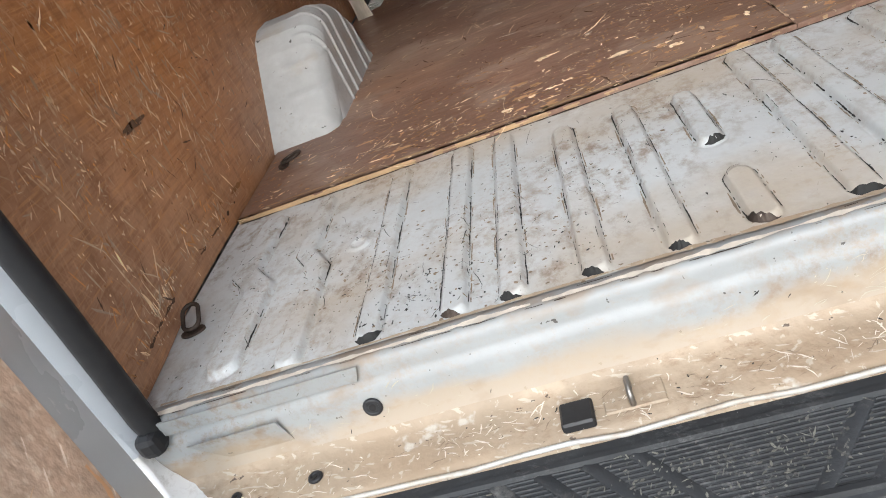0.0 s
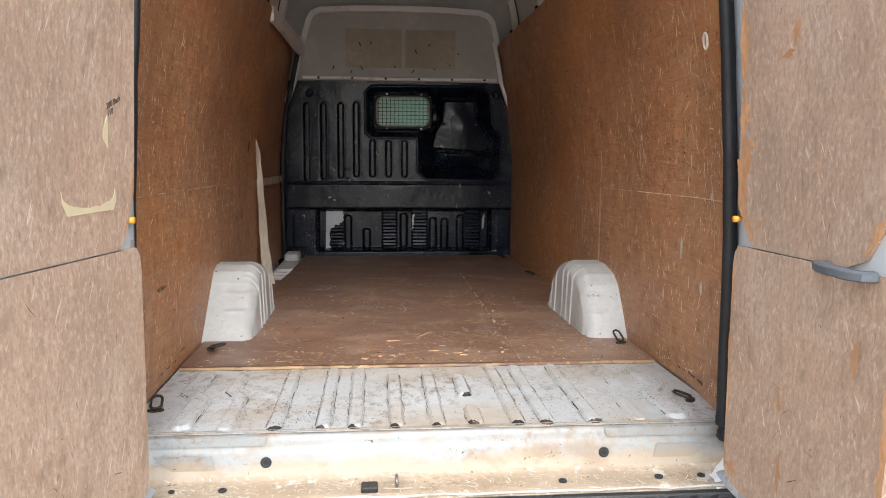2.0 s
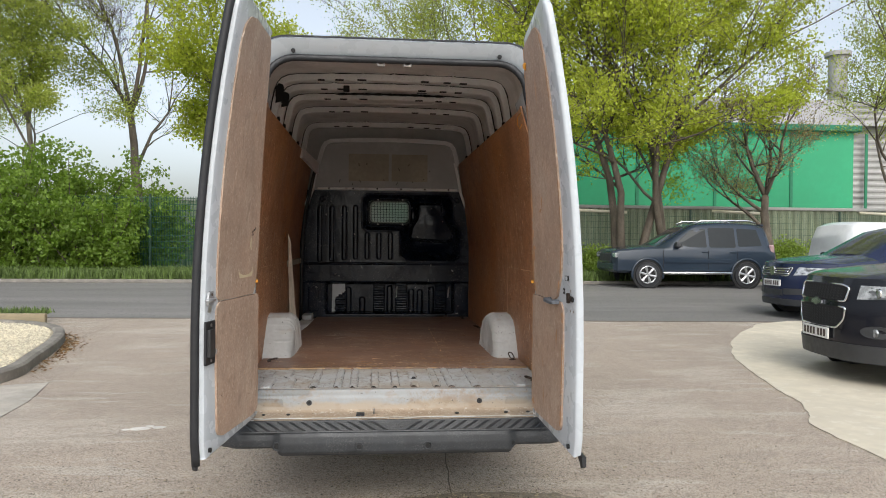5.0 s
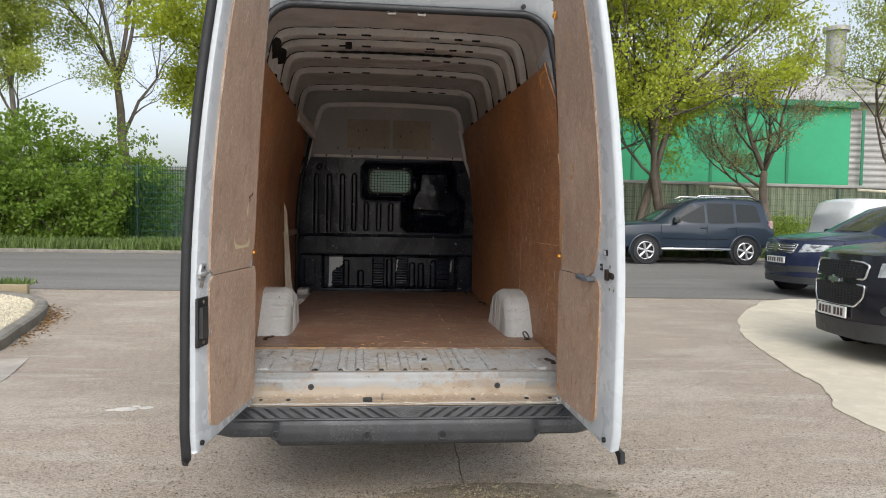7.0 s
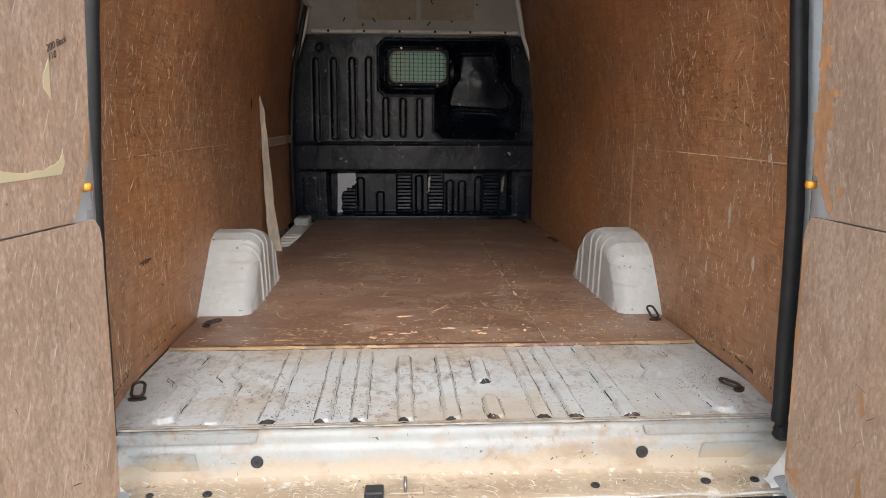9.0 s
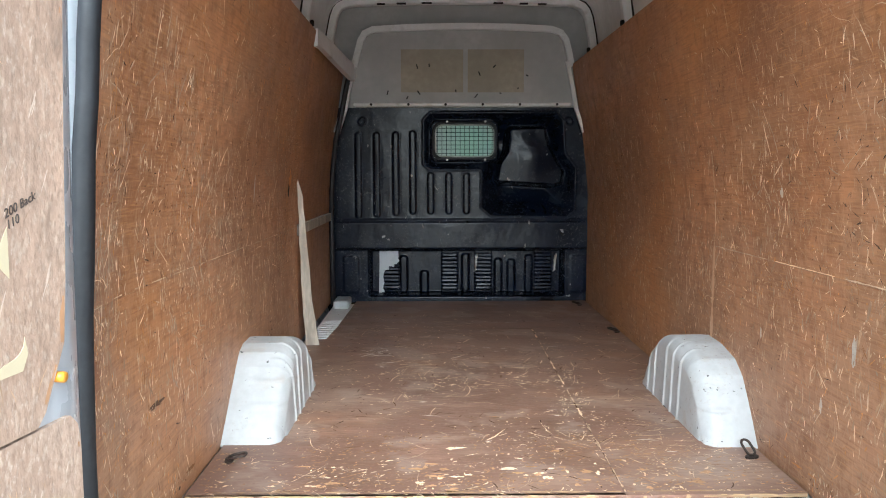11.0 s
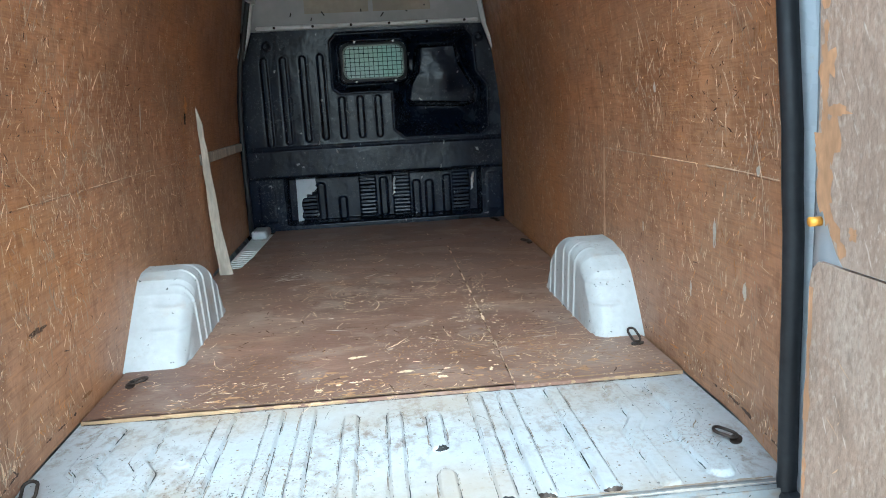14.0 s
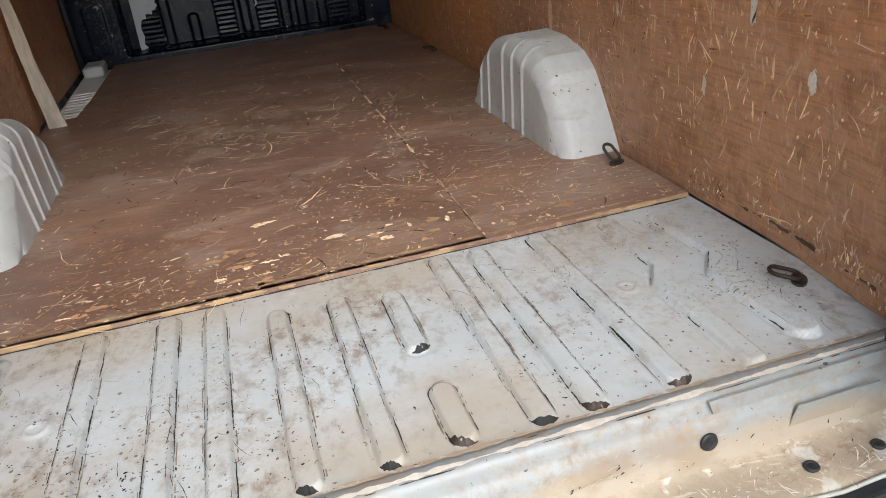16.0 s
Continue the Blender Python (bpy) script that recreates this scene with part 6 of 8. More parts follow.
        tube(bm, [place(0.425, 1.186, 0.013), place(0.43, 1.186, 0.036), place(0.45, 1.186, 0.044), place(0.535, 1.184, 0.044), place(0.555, 1.184, 0.036), place(0.56, 1.184, 0.013)], 0.0125, section=[(-1.0, -0.5), (-0.6, -0.8), (0.6, -0.8), (1.0, -0.5), (1.0, 0.5), (0.6, 0.8), (-0.6, 0.8), (-1.0, 0.5)])
        part("pull_handle", bm, M_GREYPLASTIC, door, "grey plastic pull handle", True, True)
        bm = bmesh.new()
        tube(bm, [place(0.10 + 0.01 * k, 2.36 + 0.02 * math.sin(k), 0.02) for k in range(8)], 0.004, 6)
        part("loose_wire", bm, M_ORANGE, door, "", True)
    # torn rubber foot at the lower corner
    bm = bmesh.new()
    prism(bm, [(0.74, 0.535), (0.875, 0.532), (0.88, 0.49), (0.845, 0.478), (0.82, 0.50)], lambda u, z, k: place(u, z, -0.05 + 0.018 * k))
    part("rubber_foot", bm, M_RUBBER, door, "torn black rubber corner")
    for u, z in ((0.74, 0.556),):
        bm = bmesh.new()
        tube(bm, [place(u, z, -0.004), place(u, z, 0.010)], 0.011, 8)
        part("drain_plug", bm, M_DARK, door)
    return door


for s in (-1, 1):
    build_rear_door(s)


# ---- yard, road, verge ----
def gz(y):
    """The yard climbs gently ahead of the van, then levels out."""
    return 0.0135 * y if y < 40 else 0.54


M_YARD = mat("worn_chip_tarmac", (0.455, 0.370, 0.295), 0.85, var=0.10, scale=0.5, bump=0.6, bump_scale=140, layers=[
    ((0.60, 0.54, 0.46), 0.55, 0.55, (1, 2.4, 1), 0.53, 0.62, 0.85, N, 0), ((0.58, 0.53, 0.46), 0.6, 1.7, (0.7, 3.2, 1), 0.60, 0.65, 0.85, N, 0), ((0.29, 0.24, 0.19), 0.5, 2.2, (0.5, 3, 1), 0.54, 0.68, 0.9, N, 0), ((0.12, 0.10, 0.08), 0.9, 130, (1, 1, 1), 0.53, 0.58, 0.9, N, 0), ((0.14, 0.12, 0.095), 0.6, 55, (1, 1, 1), 0.54, 0.62, 0.9, N, 0.7), ((0.56, 0.52, 0.46), 0.6, 70, (1, 1, 1), 0.58, 0.66, 0.85, N, 1.3), ((0.56, 0.50, 0.42), 0.9, 150, (1, 1, 1), 0.56, 0.61, 0.85, N, 0.4), ((0.58, 0.54, 0.48), 0.7, 45, (1, 1, 1), 0.67, 0.70, 0.85, N, 0.2), ((0.20, 0.17, 0.14), 0.4, 18, (0.6, 1.6, 1), 0.58, 0.70, 0.9, N, 0)])
M_ROAD = mat("grey_road_asphalt", (0.20, 0.19, 0.18), 0.8, var=0.10, scale=0.4, stretch=(0.3, 1, 1), bump=0.4, bump_scale=90, layers=[((0.29, 0.27, 0.25), 0.5, 0.8, (0.15, 1.2, 1), 0.5, 0.7, 0.8, N, 0), ((0.09, 0.09, 0.09), 0.6, 30, (1, 1, 1), 0.55, 0.62, 0.8, N, 0)])
M_CONC = mat("pale_concrete", (0.63, 0.57, 0.45), 0.75, var=0.12, scale=0.8, bump=0.3, bump_scale=60, layers=[((0.53, 0.47, 0.37), 0.5, 2.5, (1, 1, 1), 0.55, 0.75, 0.8, N, 0), ((0.70, 0.66, 0.56), 0.5, 9, (1, 1, 1), 0.58, 0.7, 0.8, N, 0)])
M_OLDCONC = mat("old_grey_concrete", (0.44, 0.405, 0.35), 0.8, var=0.12, scale=2, bump=0.3, bump_scale=90, layers=[((0.26, 0.23, 0.19), 0.6, 60, (1, 1, 1), 0.55, 0.66, 0.85, N, 0), ((0.54, 0.50, 0.44), 0.5, 5, (1, 1, 1), 0.52, 0.66, 0.8, N, 0)])
M_KERB = mat("weathered_kerb_stone", (0.24, 0.22, 0.19), 0.85, var=0.2, scale=4, bump=0.4, bump_scale=60)
M_GRAVEL = mat("cream_gravel", (0.52, 0.47, 0.37), 0.8, var=0.1, scale=2, island=0.28)
M_GRAVELBED = mat("gravel_bed", (0.48, 0.42, 0.30), 0.9, var=0.3, scale=40, bump=0.8, bump_scale=60)
M_TURF = mat("grass_turf", (0.085, 0.13, 0.030), 0.9, var=0.3, scale=2, bump=0.5, bump_scale=40)
M_GRASS = mat("grass_blades", (0.11, 0.165, 0.04), 0.7, var=0.2, scale=1.5, island=0.35)

bm = bmesh.new()
YS = [-300, 0, 40, 200, 1500]
grid(bm, 2, 4, lambda u, v: (-600 + 1200 * u, YS[round(v * 4)], gz(YS[round(v * 4)])))
tagged(part("ground", bm, M_YARD), "worn brown-grey tarmac yard scattered with small stones", "ground", kind="structure")


def curve(pts, n):
    out = []
    for i in range(len(pts) - 1):
        p = [Vector(pts[max(0, min(len(pts) - 1, i + j))]) for j in (-1, 0, 1, 2)]
        for k in range(n):
            t = k / n
            out.append(0.5 * ((2 * p[1]) + (p[2] - p[0]) * t + (2 * p[0] - 5 * p[1] + 4 * p[2] - p[3]) * t * t + (3 * p[1] - p[0] - 3 * p[2] + p[3]) * t ** 3))
    return out + [Vector(pts[-1])]


def flat(name, pts, material, lift, label, category, thick=0.0):
    bm = bmesh.new()
    prism(bm, pts, lambda x, y, k: (x, y, gz(y) + (lift if k else -0.02)))
    return tagged(part(name, bm, material), label, category, kind="structure")


flat("road", [(-120, 9.3)] + [(-8 + 1.5 * k, 9.05 - 0.062 * 1.5 * k + 0.03 * math.sin(k * 2.1)) for k in range(12)] + [(120, 8.0), (120, 17.05), (-120, 17.05)], M_ROAD, 0.004, "smooth grey asphalt road with worn edges", "road")
edge = [(3.30, 0.2), (3.38, 1.0), (3.36, 1.5), (3.57, 1.89), (3.74, 2.3), (3.83, 2.8), (3.95, 3.28), (4.08, 3.9), (4.24, 4.4), (4.41, 4.89), (4.75, 5.6), (5.2, 6.4), (5.79, 7.16), (6.4, 7.85), (7.1, 8.24)]
flat("concrete_apron", [(-30, -30), (-30, -8), (2.2, -8), (3.1, -6), (3.2, -2)] + [(p.x + 0.05 * noise.noise((p.x * 2, p.y * 2.5, 1)) + 0.02 * noise.noise((p.x * 8, p.y * 9, 2)), p.y) for p in curve(edge, 7)] + [(14, 8.3), (40, 8.3), (40, -30)], M_CONC, 0.010, "pale cream concrete parking apron with a broken edge", "apron")
flat("concrete_patch", [(-3.09, 1.9), (-3.13, 2.7), (-3.30, 3.5), (-3.75, 3.35), (-4.4, 2.6), (-4.6, 1.9)], M_OLDCONC, 0.006, "worn pale concrete slab beside the kerb", "paving")
# expansion joints in the yard
M_JOINT = mat("dark_joint_filler", (0.17, 0.14, 0.11), 0.9, var=0.3, scale=8)
for pts in ([(0.30, -3.0), (0.33, 0.0), (0.38, 1.2), (0.40, 8.6)], [(5.05, 5.9), (5.2, 7.0), (5.42, 8.35)], [(-4.18, 6.36), (-4.22, 7.6), (-4.26, 9.0)], [(-3.06, 1.6), (-3.10, 2.1), (-3.14, 2.7), (-3.30, 3.55)]):
    bm = bmesh.new()
    fine = []
    for (a, b), (c, d) in zip(pts, pts[1:]):
        for k in range(8):
            fine.append((a + (c - a) * k / 8 + 0.035 * noise.noise((a + k * 0.7, b, 1)), b + (d - b) * k / 8))
    fine.append(pts[-1])
    for (a, b), (c, d) in zip(fine, fine[1:]):
        vs = [bm.verts.new((a - 0.004, b, gz(b) + 0.003)), bm.verts.new((a + 0.004, b, gz(b) + 0.003)), bm.verts.new((c + 0.004, d, gz(d) + 0.003)), bm.verts.new((c - 0.004, d, gz(d) + 0.003))]
        bm.faces.new(vs)
    tagged(part("yard_joint", bm, M_JOINT), "dark filled joint across the yard", "joint", kind="structure")
flat("road_edge_line", [(-8 + 1.5 * k, 9.02 - 0.062 * 1.5 * k + 0.03 * math.sin(k * 2.1)) for k in range(12)] + [(-8 + 1.5 * k, 9.10 - 0.062 * 1.5 * k + 0.03 * math.sin(k * 2.1) + 0.02 * math.sin(k * 5)) for k in range(11, -1, -1)], M_JOINT, 0.006, "rough dark seam where yard meets road", "joint")

# kerbed gravel bed
KERB = [(-6.1, 1.9), (-4.72, 2.55), (-3.97, 3.2), (-3.78, 3.75), (-3.91, 4.47), (-4.09, 5.37), (-4.32, 6.2), (-4.62, 6.85), (-5.07, 7.3), (-5.6, 7.55), (-6.3, 7.70)]


kline = curve(KERB, 6)
bm = bmesh.new()
tube(bm, [(p.x, p.y, gz(p.y) + 0.05) for p in kline], 0.075, section=[(-0.9, -1), (-0.95, 0.7), (-0.6, 1.0), (0.6, 1.0), (0.95, 0.7), (0.9, -1)])
tagged(part("kerb", bm, M_KERB, None, "", True, True), "curved dirty concrete kerb round the gravel bed", "kerb", kind="structure")
bed = [(p.x - 0.07, p.y) for p in kline] + [(-14, 9.2), (-14, 1.9)]
flat("gravel_bed", bed, M_GRAVELBED, 0.085, "cream gravel bed", "gravel bed")
rnd = np.random.RandomState(3)
vs, fs = [], []
poly = [(p.x - 0.10, p.y) for p in kline if p.y > 3.1]
for _ in range(9000):
    y = rnd.uniform(3.2, 7.7)
    xe = np.interp(y, [p[1] for p in poly], [p[0] for p in poly])
    x = xe - abs(rnd.normal(0, 1.3)) - 0.02
    r = rnd.uniform(0.014, 0.032)
    a = rnd.uniform(0, 6.28)
    b = len(vs)
    z = gz(y) + 0.085 + r * 0.3
    for j in range(4):
        vs.append((x + r * math.cos(a + j * 1.57), y + r * math.sin(a + j * 1.57) * 0.8, z - r * 0.2))
    vs += [(x, y, z + r * 0.5), (x, y, z - r * 0.5)]
    for j in range(4):
        fs += [(b + j, b + (j + 1) % 4, b + 4), (b + (j + 1) % 4, b + j, b + 5)]
me = bpy.data.meshes.new("gravel")
me.from_pydata(vs, [], fs)
me.materials.append(M_GRAVEL)
tagged(new("gravel", me), "loose cream gravel stones", "gravel", kind="stuff")
M_CHIPS = mat("brown_and_grey_stone_chips", (0.24, 0.20, 0.155), 0.85, var=0.25, scale=30, island=0.75)
# mossy dirt whose dark colour also carries the van's shade on the ground
M_SHADED_SOIL = mat("mossy_dirt_with_van_shade", (0.27, 0.23, 0.175), 0.95, var=0.3, scale=20, bump=0.8, bump_scale=140, layers=[((0.09, 0.09, 0.05), 0.7, 9, (1, 1, 1), 0.52, 0.68, 0.95, N, 0), ((0.12, 0.095, 0.07), 0.7, 80, (1, 1, 1), 0.5, 0.62, 0.95, N, 0), ((0.27, 0.23, 0.17), 0.7, 120, (1, 1, 1), 0.55, 0.63, 0.9, N, 0)])
flat("dirt_patch", [(0.52 + (0.62 + 0.12 * noise.noise((k * 0.7, 2, 0))) * math.cos(k * 0.15708), 0.02 + (0.20 + 0.06 * noise.noise((k * 0.9, 5, 0))) * math.sin(k * 0.15708)) for k in range(40)], M_SHADED_SOIL, 0.003, "mossy dirt with stone chips below the bumper, the van's shade painted in", "dirt")
rnd = np.random.RandomState(21)
vs, fs = [], []
for i in range(15000):
    near = i < 3000
    x, y, r, a = rnd.normal(0.4, 0.25) if near else rnd.normal(0.1, 1.5), rnd.normal(-0.03, 0.13) if near else rnd.normal(-0.3, 0.9), 0.002 + 0.007 * rnd.rand() ** 2, rnd.uniform(0, 6.28)
    b, z = len(vs), gz(y) + 0.003
    for j in range(5):
        q = r * rnd.uniform(0.7, 1.2)
        vs.append((x + q * math.cos(a + j * 1.257), y + q * math.sin(a + j * 1.257), z + r * 0.25))
    vs.append((x + r * 0.2, y, z + r * 0.85))
    for j in range(5):
        fs.append((b + j, b + (j + 1) % 5, b + 5))
me = bpy.data.meshes.new("stone_chips")
me.from_pydata(vs, [], fs)
me.materials.append(M_CHIPS)
tagged(new("stone_chips", me), "small loose stone chips on the yard", "stones", kind="stuff")
M_LITTER = mat("brown_dead_leaves", (0.23, 0.13, 0.055), 0.9, var=0.25, scale=20, island=0.5)
rnd = np.random.RandomState(8)
vs, fs = [], []
for _ in range(420):
    y = rnd.normal(5.7, 0.8)
    xe = np.interp(y, [p[1] for p in poly], [p[0] for p in poly]) + 0.18
    x, r, a = xe + abs(rnd.normal(0, 0.10)) + 0.01, rnd.uniform(0.010, 0.026), rnd.uniform(0, 6.28)
    b, z = len(vs), gz(y) + 0.004
    vs += [(x + r * math.cos(a + q) * e, y + r * math.sin(a + q) * e, z + lift) for q, e, lift in ((0, 1.2, 0.008), (1.6, 0.6, 0.0), (3.1, 1.0, 0.005), (4.7, 0.6, 0.012))]
    fs += [(b, b + 1, b + 2), (b, b + 2, b + 3)]
me = bpy.data.meshes.new("leaf_litter")
me.from_pydata(vs, [], fs)
me.materials.append(M_LITTER)
tagged(new("leaf_litter", me), "dry brown leaves gathered along the kerb", "leaves", kind="stuff")
M_SPLASH = mat("white_paint_splash", (0.66, 0.64, 0.60), 0.7, var=0.1, scale=8)
for k, (dx, dy, rr) in enumerate(((0, 0, 0.075), (0.13, 0.03, 0.05), (-0.10, -0.02, 0.03), (0.05, 0.07, 0.03))):
    flat("paint_splash", [(-1.89 + dx + rr * (1 + 0.5 * noise.noise((math.cos(q * 0.35) * 2, math.sin(q * 0.35) * 2, k))) * math.cos(q * 0.35), 1.74 + dy + 0.6 * rr * (1 + 0.5 * noise.noise((math.cos(q * 0.35) * 2, math.sin(q * 0.35) * 2, k + 9))) * math.sin(q * 0.35)) for q in range(18)], M_SPLASH, 0.004, "small splash of white paint on the tarmac", "paint")
M_TIMBER = mat("weathered_timber", (0.33, 0.27, 0.17), 0.8, var=0.2, scale=3, stretch=(0.3, 1, 1))
bm = bmesh.new()
box(bm, -9.5, -5.15, 7.72, 7.82, gz(7.7), gz(7.7) + 0.20, 0.01)
tagged(part("timber_edging", bm, M_TIMBER), "weathered timber edging board behind the gravel", "edging", kind="structure")
flat("lawn", [(-14, 7.82), (-5.25, 7.82), (-5.6, 8.5), (-14, 8.9)], M_TURF, 0.14, "small patch of lawn behind timber edging", "lawn")

# far kerb and grass verge
bm = bmesh.new()
box(bm, -60, 60, 17.0, 17.14, gz(17), gz(17) + 0.10, 0.015)
tagged(part("far_kerb", bm, M_KERB), "low concrete kerb along the far side of the road", "kerb", kind="structure")
flat("verge", [(-60, 17.12), (60, 17.12), (60, 30), (-60, 30)], M_TURF, 0.09, "grass verge along the far kerb", "verge")


def blades(name, x0, x1, y0, y1, count, h, material, label, seed, lift=0.09):
    r = np.random.RandomState(seed)
    n = count
    x, y = r.uniform(x0, x1, n), r.uniform(y0, y1, n)
    a, hh, w = r.uniform(0, 6.28, n), h * r.uniform(0.4, 1.3, n), r.uniform(0.012, 0.03, n)
    lean = r.uniform(0.1, 0.6, n) * hh
    z = np.array([gz(v) for v in y]) + lift
    v = np.zeros((n, 3, 3))
    v[:, 0] = np.stack([x - w * np.sin(a), y + w * np.cos(a), z], 1)
    v[:, 1] = np.stack([x + w * np.sin(a), y - w * np.cos(a), z], 1)
    v[:, 2] = np.stack([x + lean * np.cos(a), y + lean * np.sin(a), z + hh], 1)
    me = bpy.data.meshes.new(name)
    me.from_pydata(v.reshape(-1, 3).tolist(), [], np.arange(3 * n).reshape(-1, 3).tolist())
    me.materials.append(material)
    return tagged(new(name, me), label, "grass", kind="stuff")


blades("grass", -16, 0, 17.15, 19.6, 30000, 0.26, M_GRASS, "long rough green grass on the verge", 1)
blades("grass", 4, 22, 17.15, 19.8, 26000, 0.26, M_GRASS, "long rough green grass on the verge", 2)
blades("grass", -14, -5.3, 7.85, 8.5, 4000, 0.10, M_GRASS, "short green lawn grass", 4, 0.14)


# ---- trees and bushes ----
M_BARK = mat("grey_brown_bark", (0.13, 0.105, 0.08), 0.9, var=0.3, scale=6, stretch=(1, 1, 0.3), bump=0.6, bump_scale=20)
M_BARKPALE = mat("pale_bark", (0.26, 0.23, 0.19), 0.9, var=0.25, scale=5, stretch=(1, 1, 0.3), bump=0.5, bump_scale=20)


def leaf_mat(name, c):
    m = mat(name, c, 0.55, var=0.12, scale=1.0, island=0.38)
    b = m.node_tree.nodes["Principled BSDF"]
    out = m.node_tree.nodes["Material Output"]
    t = m.node_tree.nodes.new("ShaderNodeBsdfTranslucent")
    t.inputs[0].default_value = (c[0] * 1.5, c[1] * 1.6, c[2] * 0.8, 1)
    x = m.node_tree.nodes.new("ShaderNodeMixShader")
    x.inputs[0].default_value = 0.45
    m.node_tree.links.new(b.outputs[0], x.inputs[1])
    m.node_tree.links.new(t.outputs[0], x.inputs[2])
    m.node_tree.links.new(x.outputs[0], out.inputs[0])
    return m


M_LEAF_BRIGHT = leaf_mat("fresh_yellow_green_leaves", (0.38, 0.42, 0.05))
M_LEAF_MID = leaf_mat("spring_green_leaves", (0.24, 0.32, 0.065))
M_LEAF_OLIVE = leaf_mat("olive_young_leaves", (0.35, 0.39, 0.10))
M_LEAF_RED = leaf_mat("reddish_young_leaves", (0.30, 0.24, 0.13))
M_LEAF_BUSH = leaf_mat("hedge_leaves", (0.165, 0.25, 0.038))


def leaves_at(centres, per, spread, size, material, seed, name, parent, flat_z=0.8):
    """Leaf blades, two triangles each and slightly folded, scattered round the given twig points."""
    r = np.random.RandomState(seed)
    c = np.array(centres)
    c = c[r.rand(len(c)) < per] if per < 1 else np.repeat(c, per, 0)
    n = len(c)
    c = c + r.normal(0, 1, (n, 3)) * spread * np.array([1, 1, flat_z])
    d = r.normal(0, 1, (n, 3))
    d[:, 2] -= 0.4
    d /= np.linalg.norm(d, axis=1)[:, None]
    e = np.cross(d, r.normal(0, 1, (n, 3)))
    e /= np.linalg.norm(e, axis=1)[:, None] + 1e-9
    f = np.cross(d, e)
    s = size * r.uniform(0.6, 1.4, n)[:, None]
    v = np.stack([c, c + (d * 0.5 + e * 0.34 + f * 0.08) * s, c + d * s, c + (d * 0.5 - e * 0.34 + f * 0.08) * s], 1)
    i = np.arange(n)[:, None] * 4
    me = bpy.data.meshes.new(name)
    me.from_pydata(v.reshape(-1, 3).tolist(), [], np.concatenate([i + [0, 1, 2], i + [0, 2, 3]]).tolist())
    me.materials.append(material)
    ob = new(name, me)
    ob.parent = parent
    return ob


def tree(name, x, y, height, r0, seed, bark, leaf, label, per=10, spread=0.35, size=0.13, stems=1, depth=4, fork=0.45, spread_angle=0.6, droop=0.0, lean=0.0, splits=3, side=0.8):
    rnd = random.Random(seed)
    root = thing(name, label, "tree")
    bm = bmesh.new()
    tips = []

    def grow(p, d, length, r, level):
        n = 5 if level < 2 else 3
        pts, rad = [p], [r]
        q, dd = p.copy(), d.copy()
        for k in range(n):
            dd = (dd + Vector((rnd.gauss(0, 0.11), rnd.gauss(0, 0.11), rnd.gauss(0.03, 0.07) - droop * level * 0.05))).normalized()
            q = q + dd * (length / n)
            pts.append(q.copy())
            rad.append(max(0.006, r * (1 - (0.45 if level < depth else 0.8) * (k + 1) / n)))
            if (level >= 1 and k >= 1 or level == 0 and k >= 2) and level < depth:
                if rnd.random() < 0.8:
                    ax = Vector((rnd.gauss(0, 1), rnd.gauss(0, 1), rnd.gauss(0.1, 0.4))).normalized()
                    grow(q, (dd * 0.6 + ax * side).normalized(), length * rnd.uniform(0.4, 0.7), rad[-1] * 0.5, level + 1)
            if level >= depth - 1:
                tips.append(q.copy())
        tube(bm, pts, rad, 7 if level < 1 else (5 if level < 3 else 3))
        if level < depth:
            for k in range(splits if level else splits + 1):
                a = rnd.uniform(0, 6.283)
                t = rnd.uniform(0.5, 1.0) * spread_angle
                nd = (dd + Vector((math.cos(a) * t, math.sin(a) * t, rnd.uniform(-0.05, 0.25)))).normalized()
                grow(q, nd, length * rnd.uniform(0.55, 0.8), rad[-1] * rnd.uniform(0.6, 0.8), level + 1)

    for k in range(stems):
        a = rnd.uniform(0, 6.28)
        b = Vector((x + (0.35 * math.cos(a) if stems > 1 else 0), y + (0.25 * math.sin(a) if stems > 1 else 0), gz(y) - 0.05))
        grow(b, Vector((lean + (0.18 * math.cos(a) if stems > 1 else rnd.gauss(0, 0.04)), 0.1 * math.sin(a) if stems > 1 else 0, 1)).normalized(), height * fork * rnd.uniform(0.85, 1.1), r0 * (0.8 if stems > 1 else 1), 0)
    part("trunk", bm, bark, root, "", True)
    if per:
        leaves_at(tips, per, spread, size, leaf, seed, "crown", root)
    return len(tips)


BROADLEAF = "tall broadleaf tree with grey-brown trunks and fresh yellow-green leaves"
tree("tree", 8.0, 18.9, 14, 0.19, 11, M_BARK, M_LEAF_BRIGHT, BROADLEAF, per=8, spread=0.17, size=0.095, stems=3, depth=4, fork=0.40, spread_angle=0.70, side=0.85)
tree("tree", 9.9, 19.3, 13, 0.18, 12, M_BARK, M_LEAF_BRIGHT, BROADLEAF, per=8, spread=0.17, size=0.095, stems=2, depth=4, fork=0.39, spread_angle=0.72, side=0.85)
tree("tree", 12.85, 18.8, 10.5, 0.20, 13, M_BARK, M_LEAF_RED, "small crooked tree with twisted limbs and sparse reddish leaves", per=4, spread=0.16, size=0.06, stems=1, depth=4, fork=0.26, spread_angle=0.75, droop=-0.5)
tree("tree", 18.7, 21.0, 11, 0.18, 14, M_BARK, M_LEAF_OLIVE, "tall tree with sparse olive young leaves", per=8, spread=0.2, size=0.078, depth=4, fork=0.40, spread_angle=0.7)
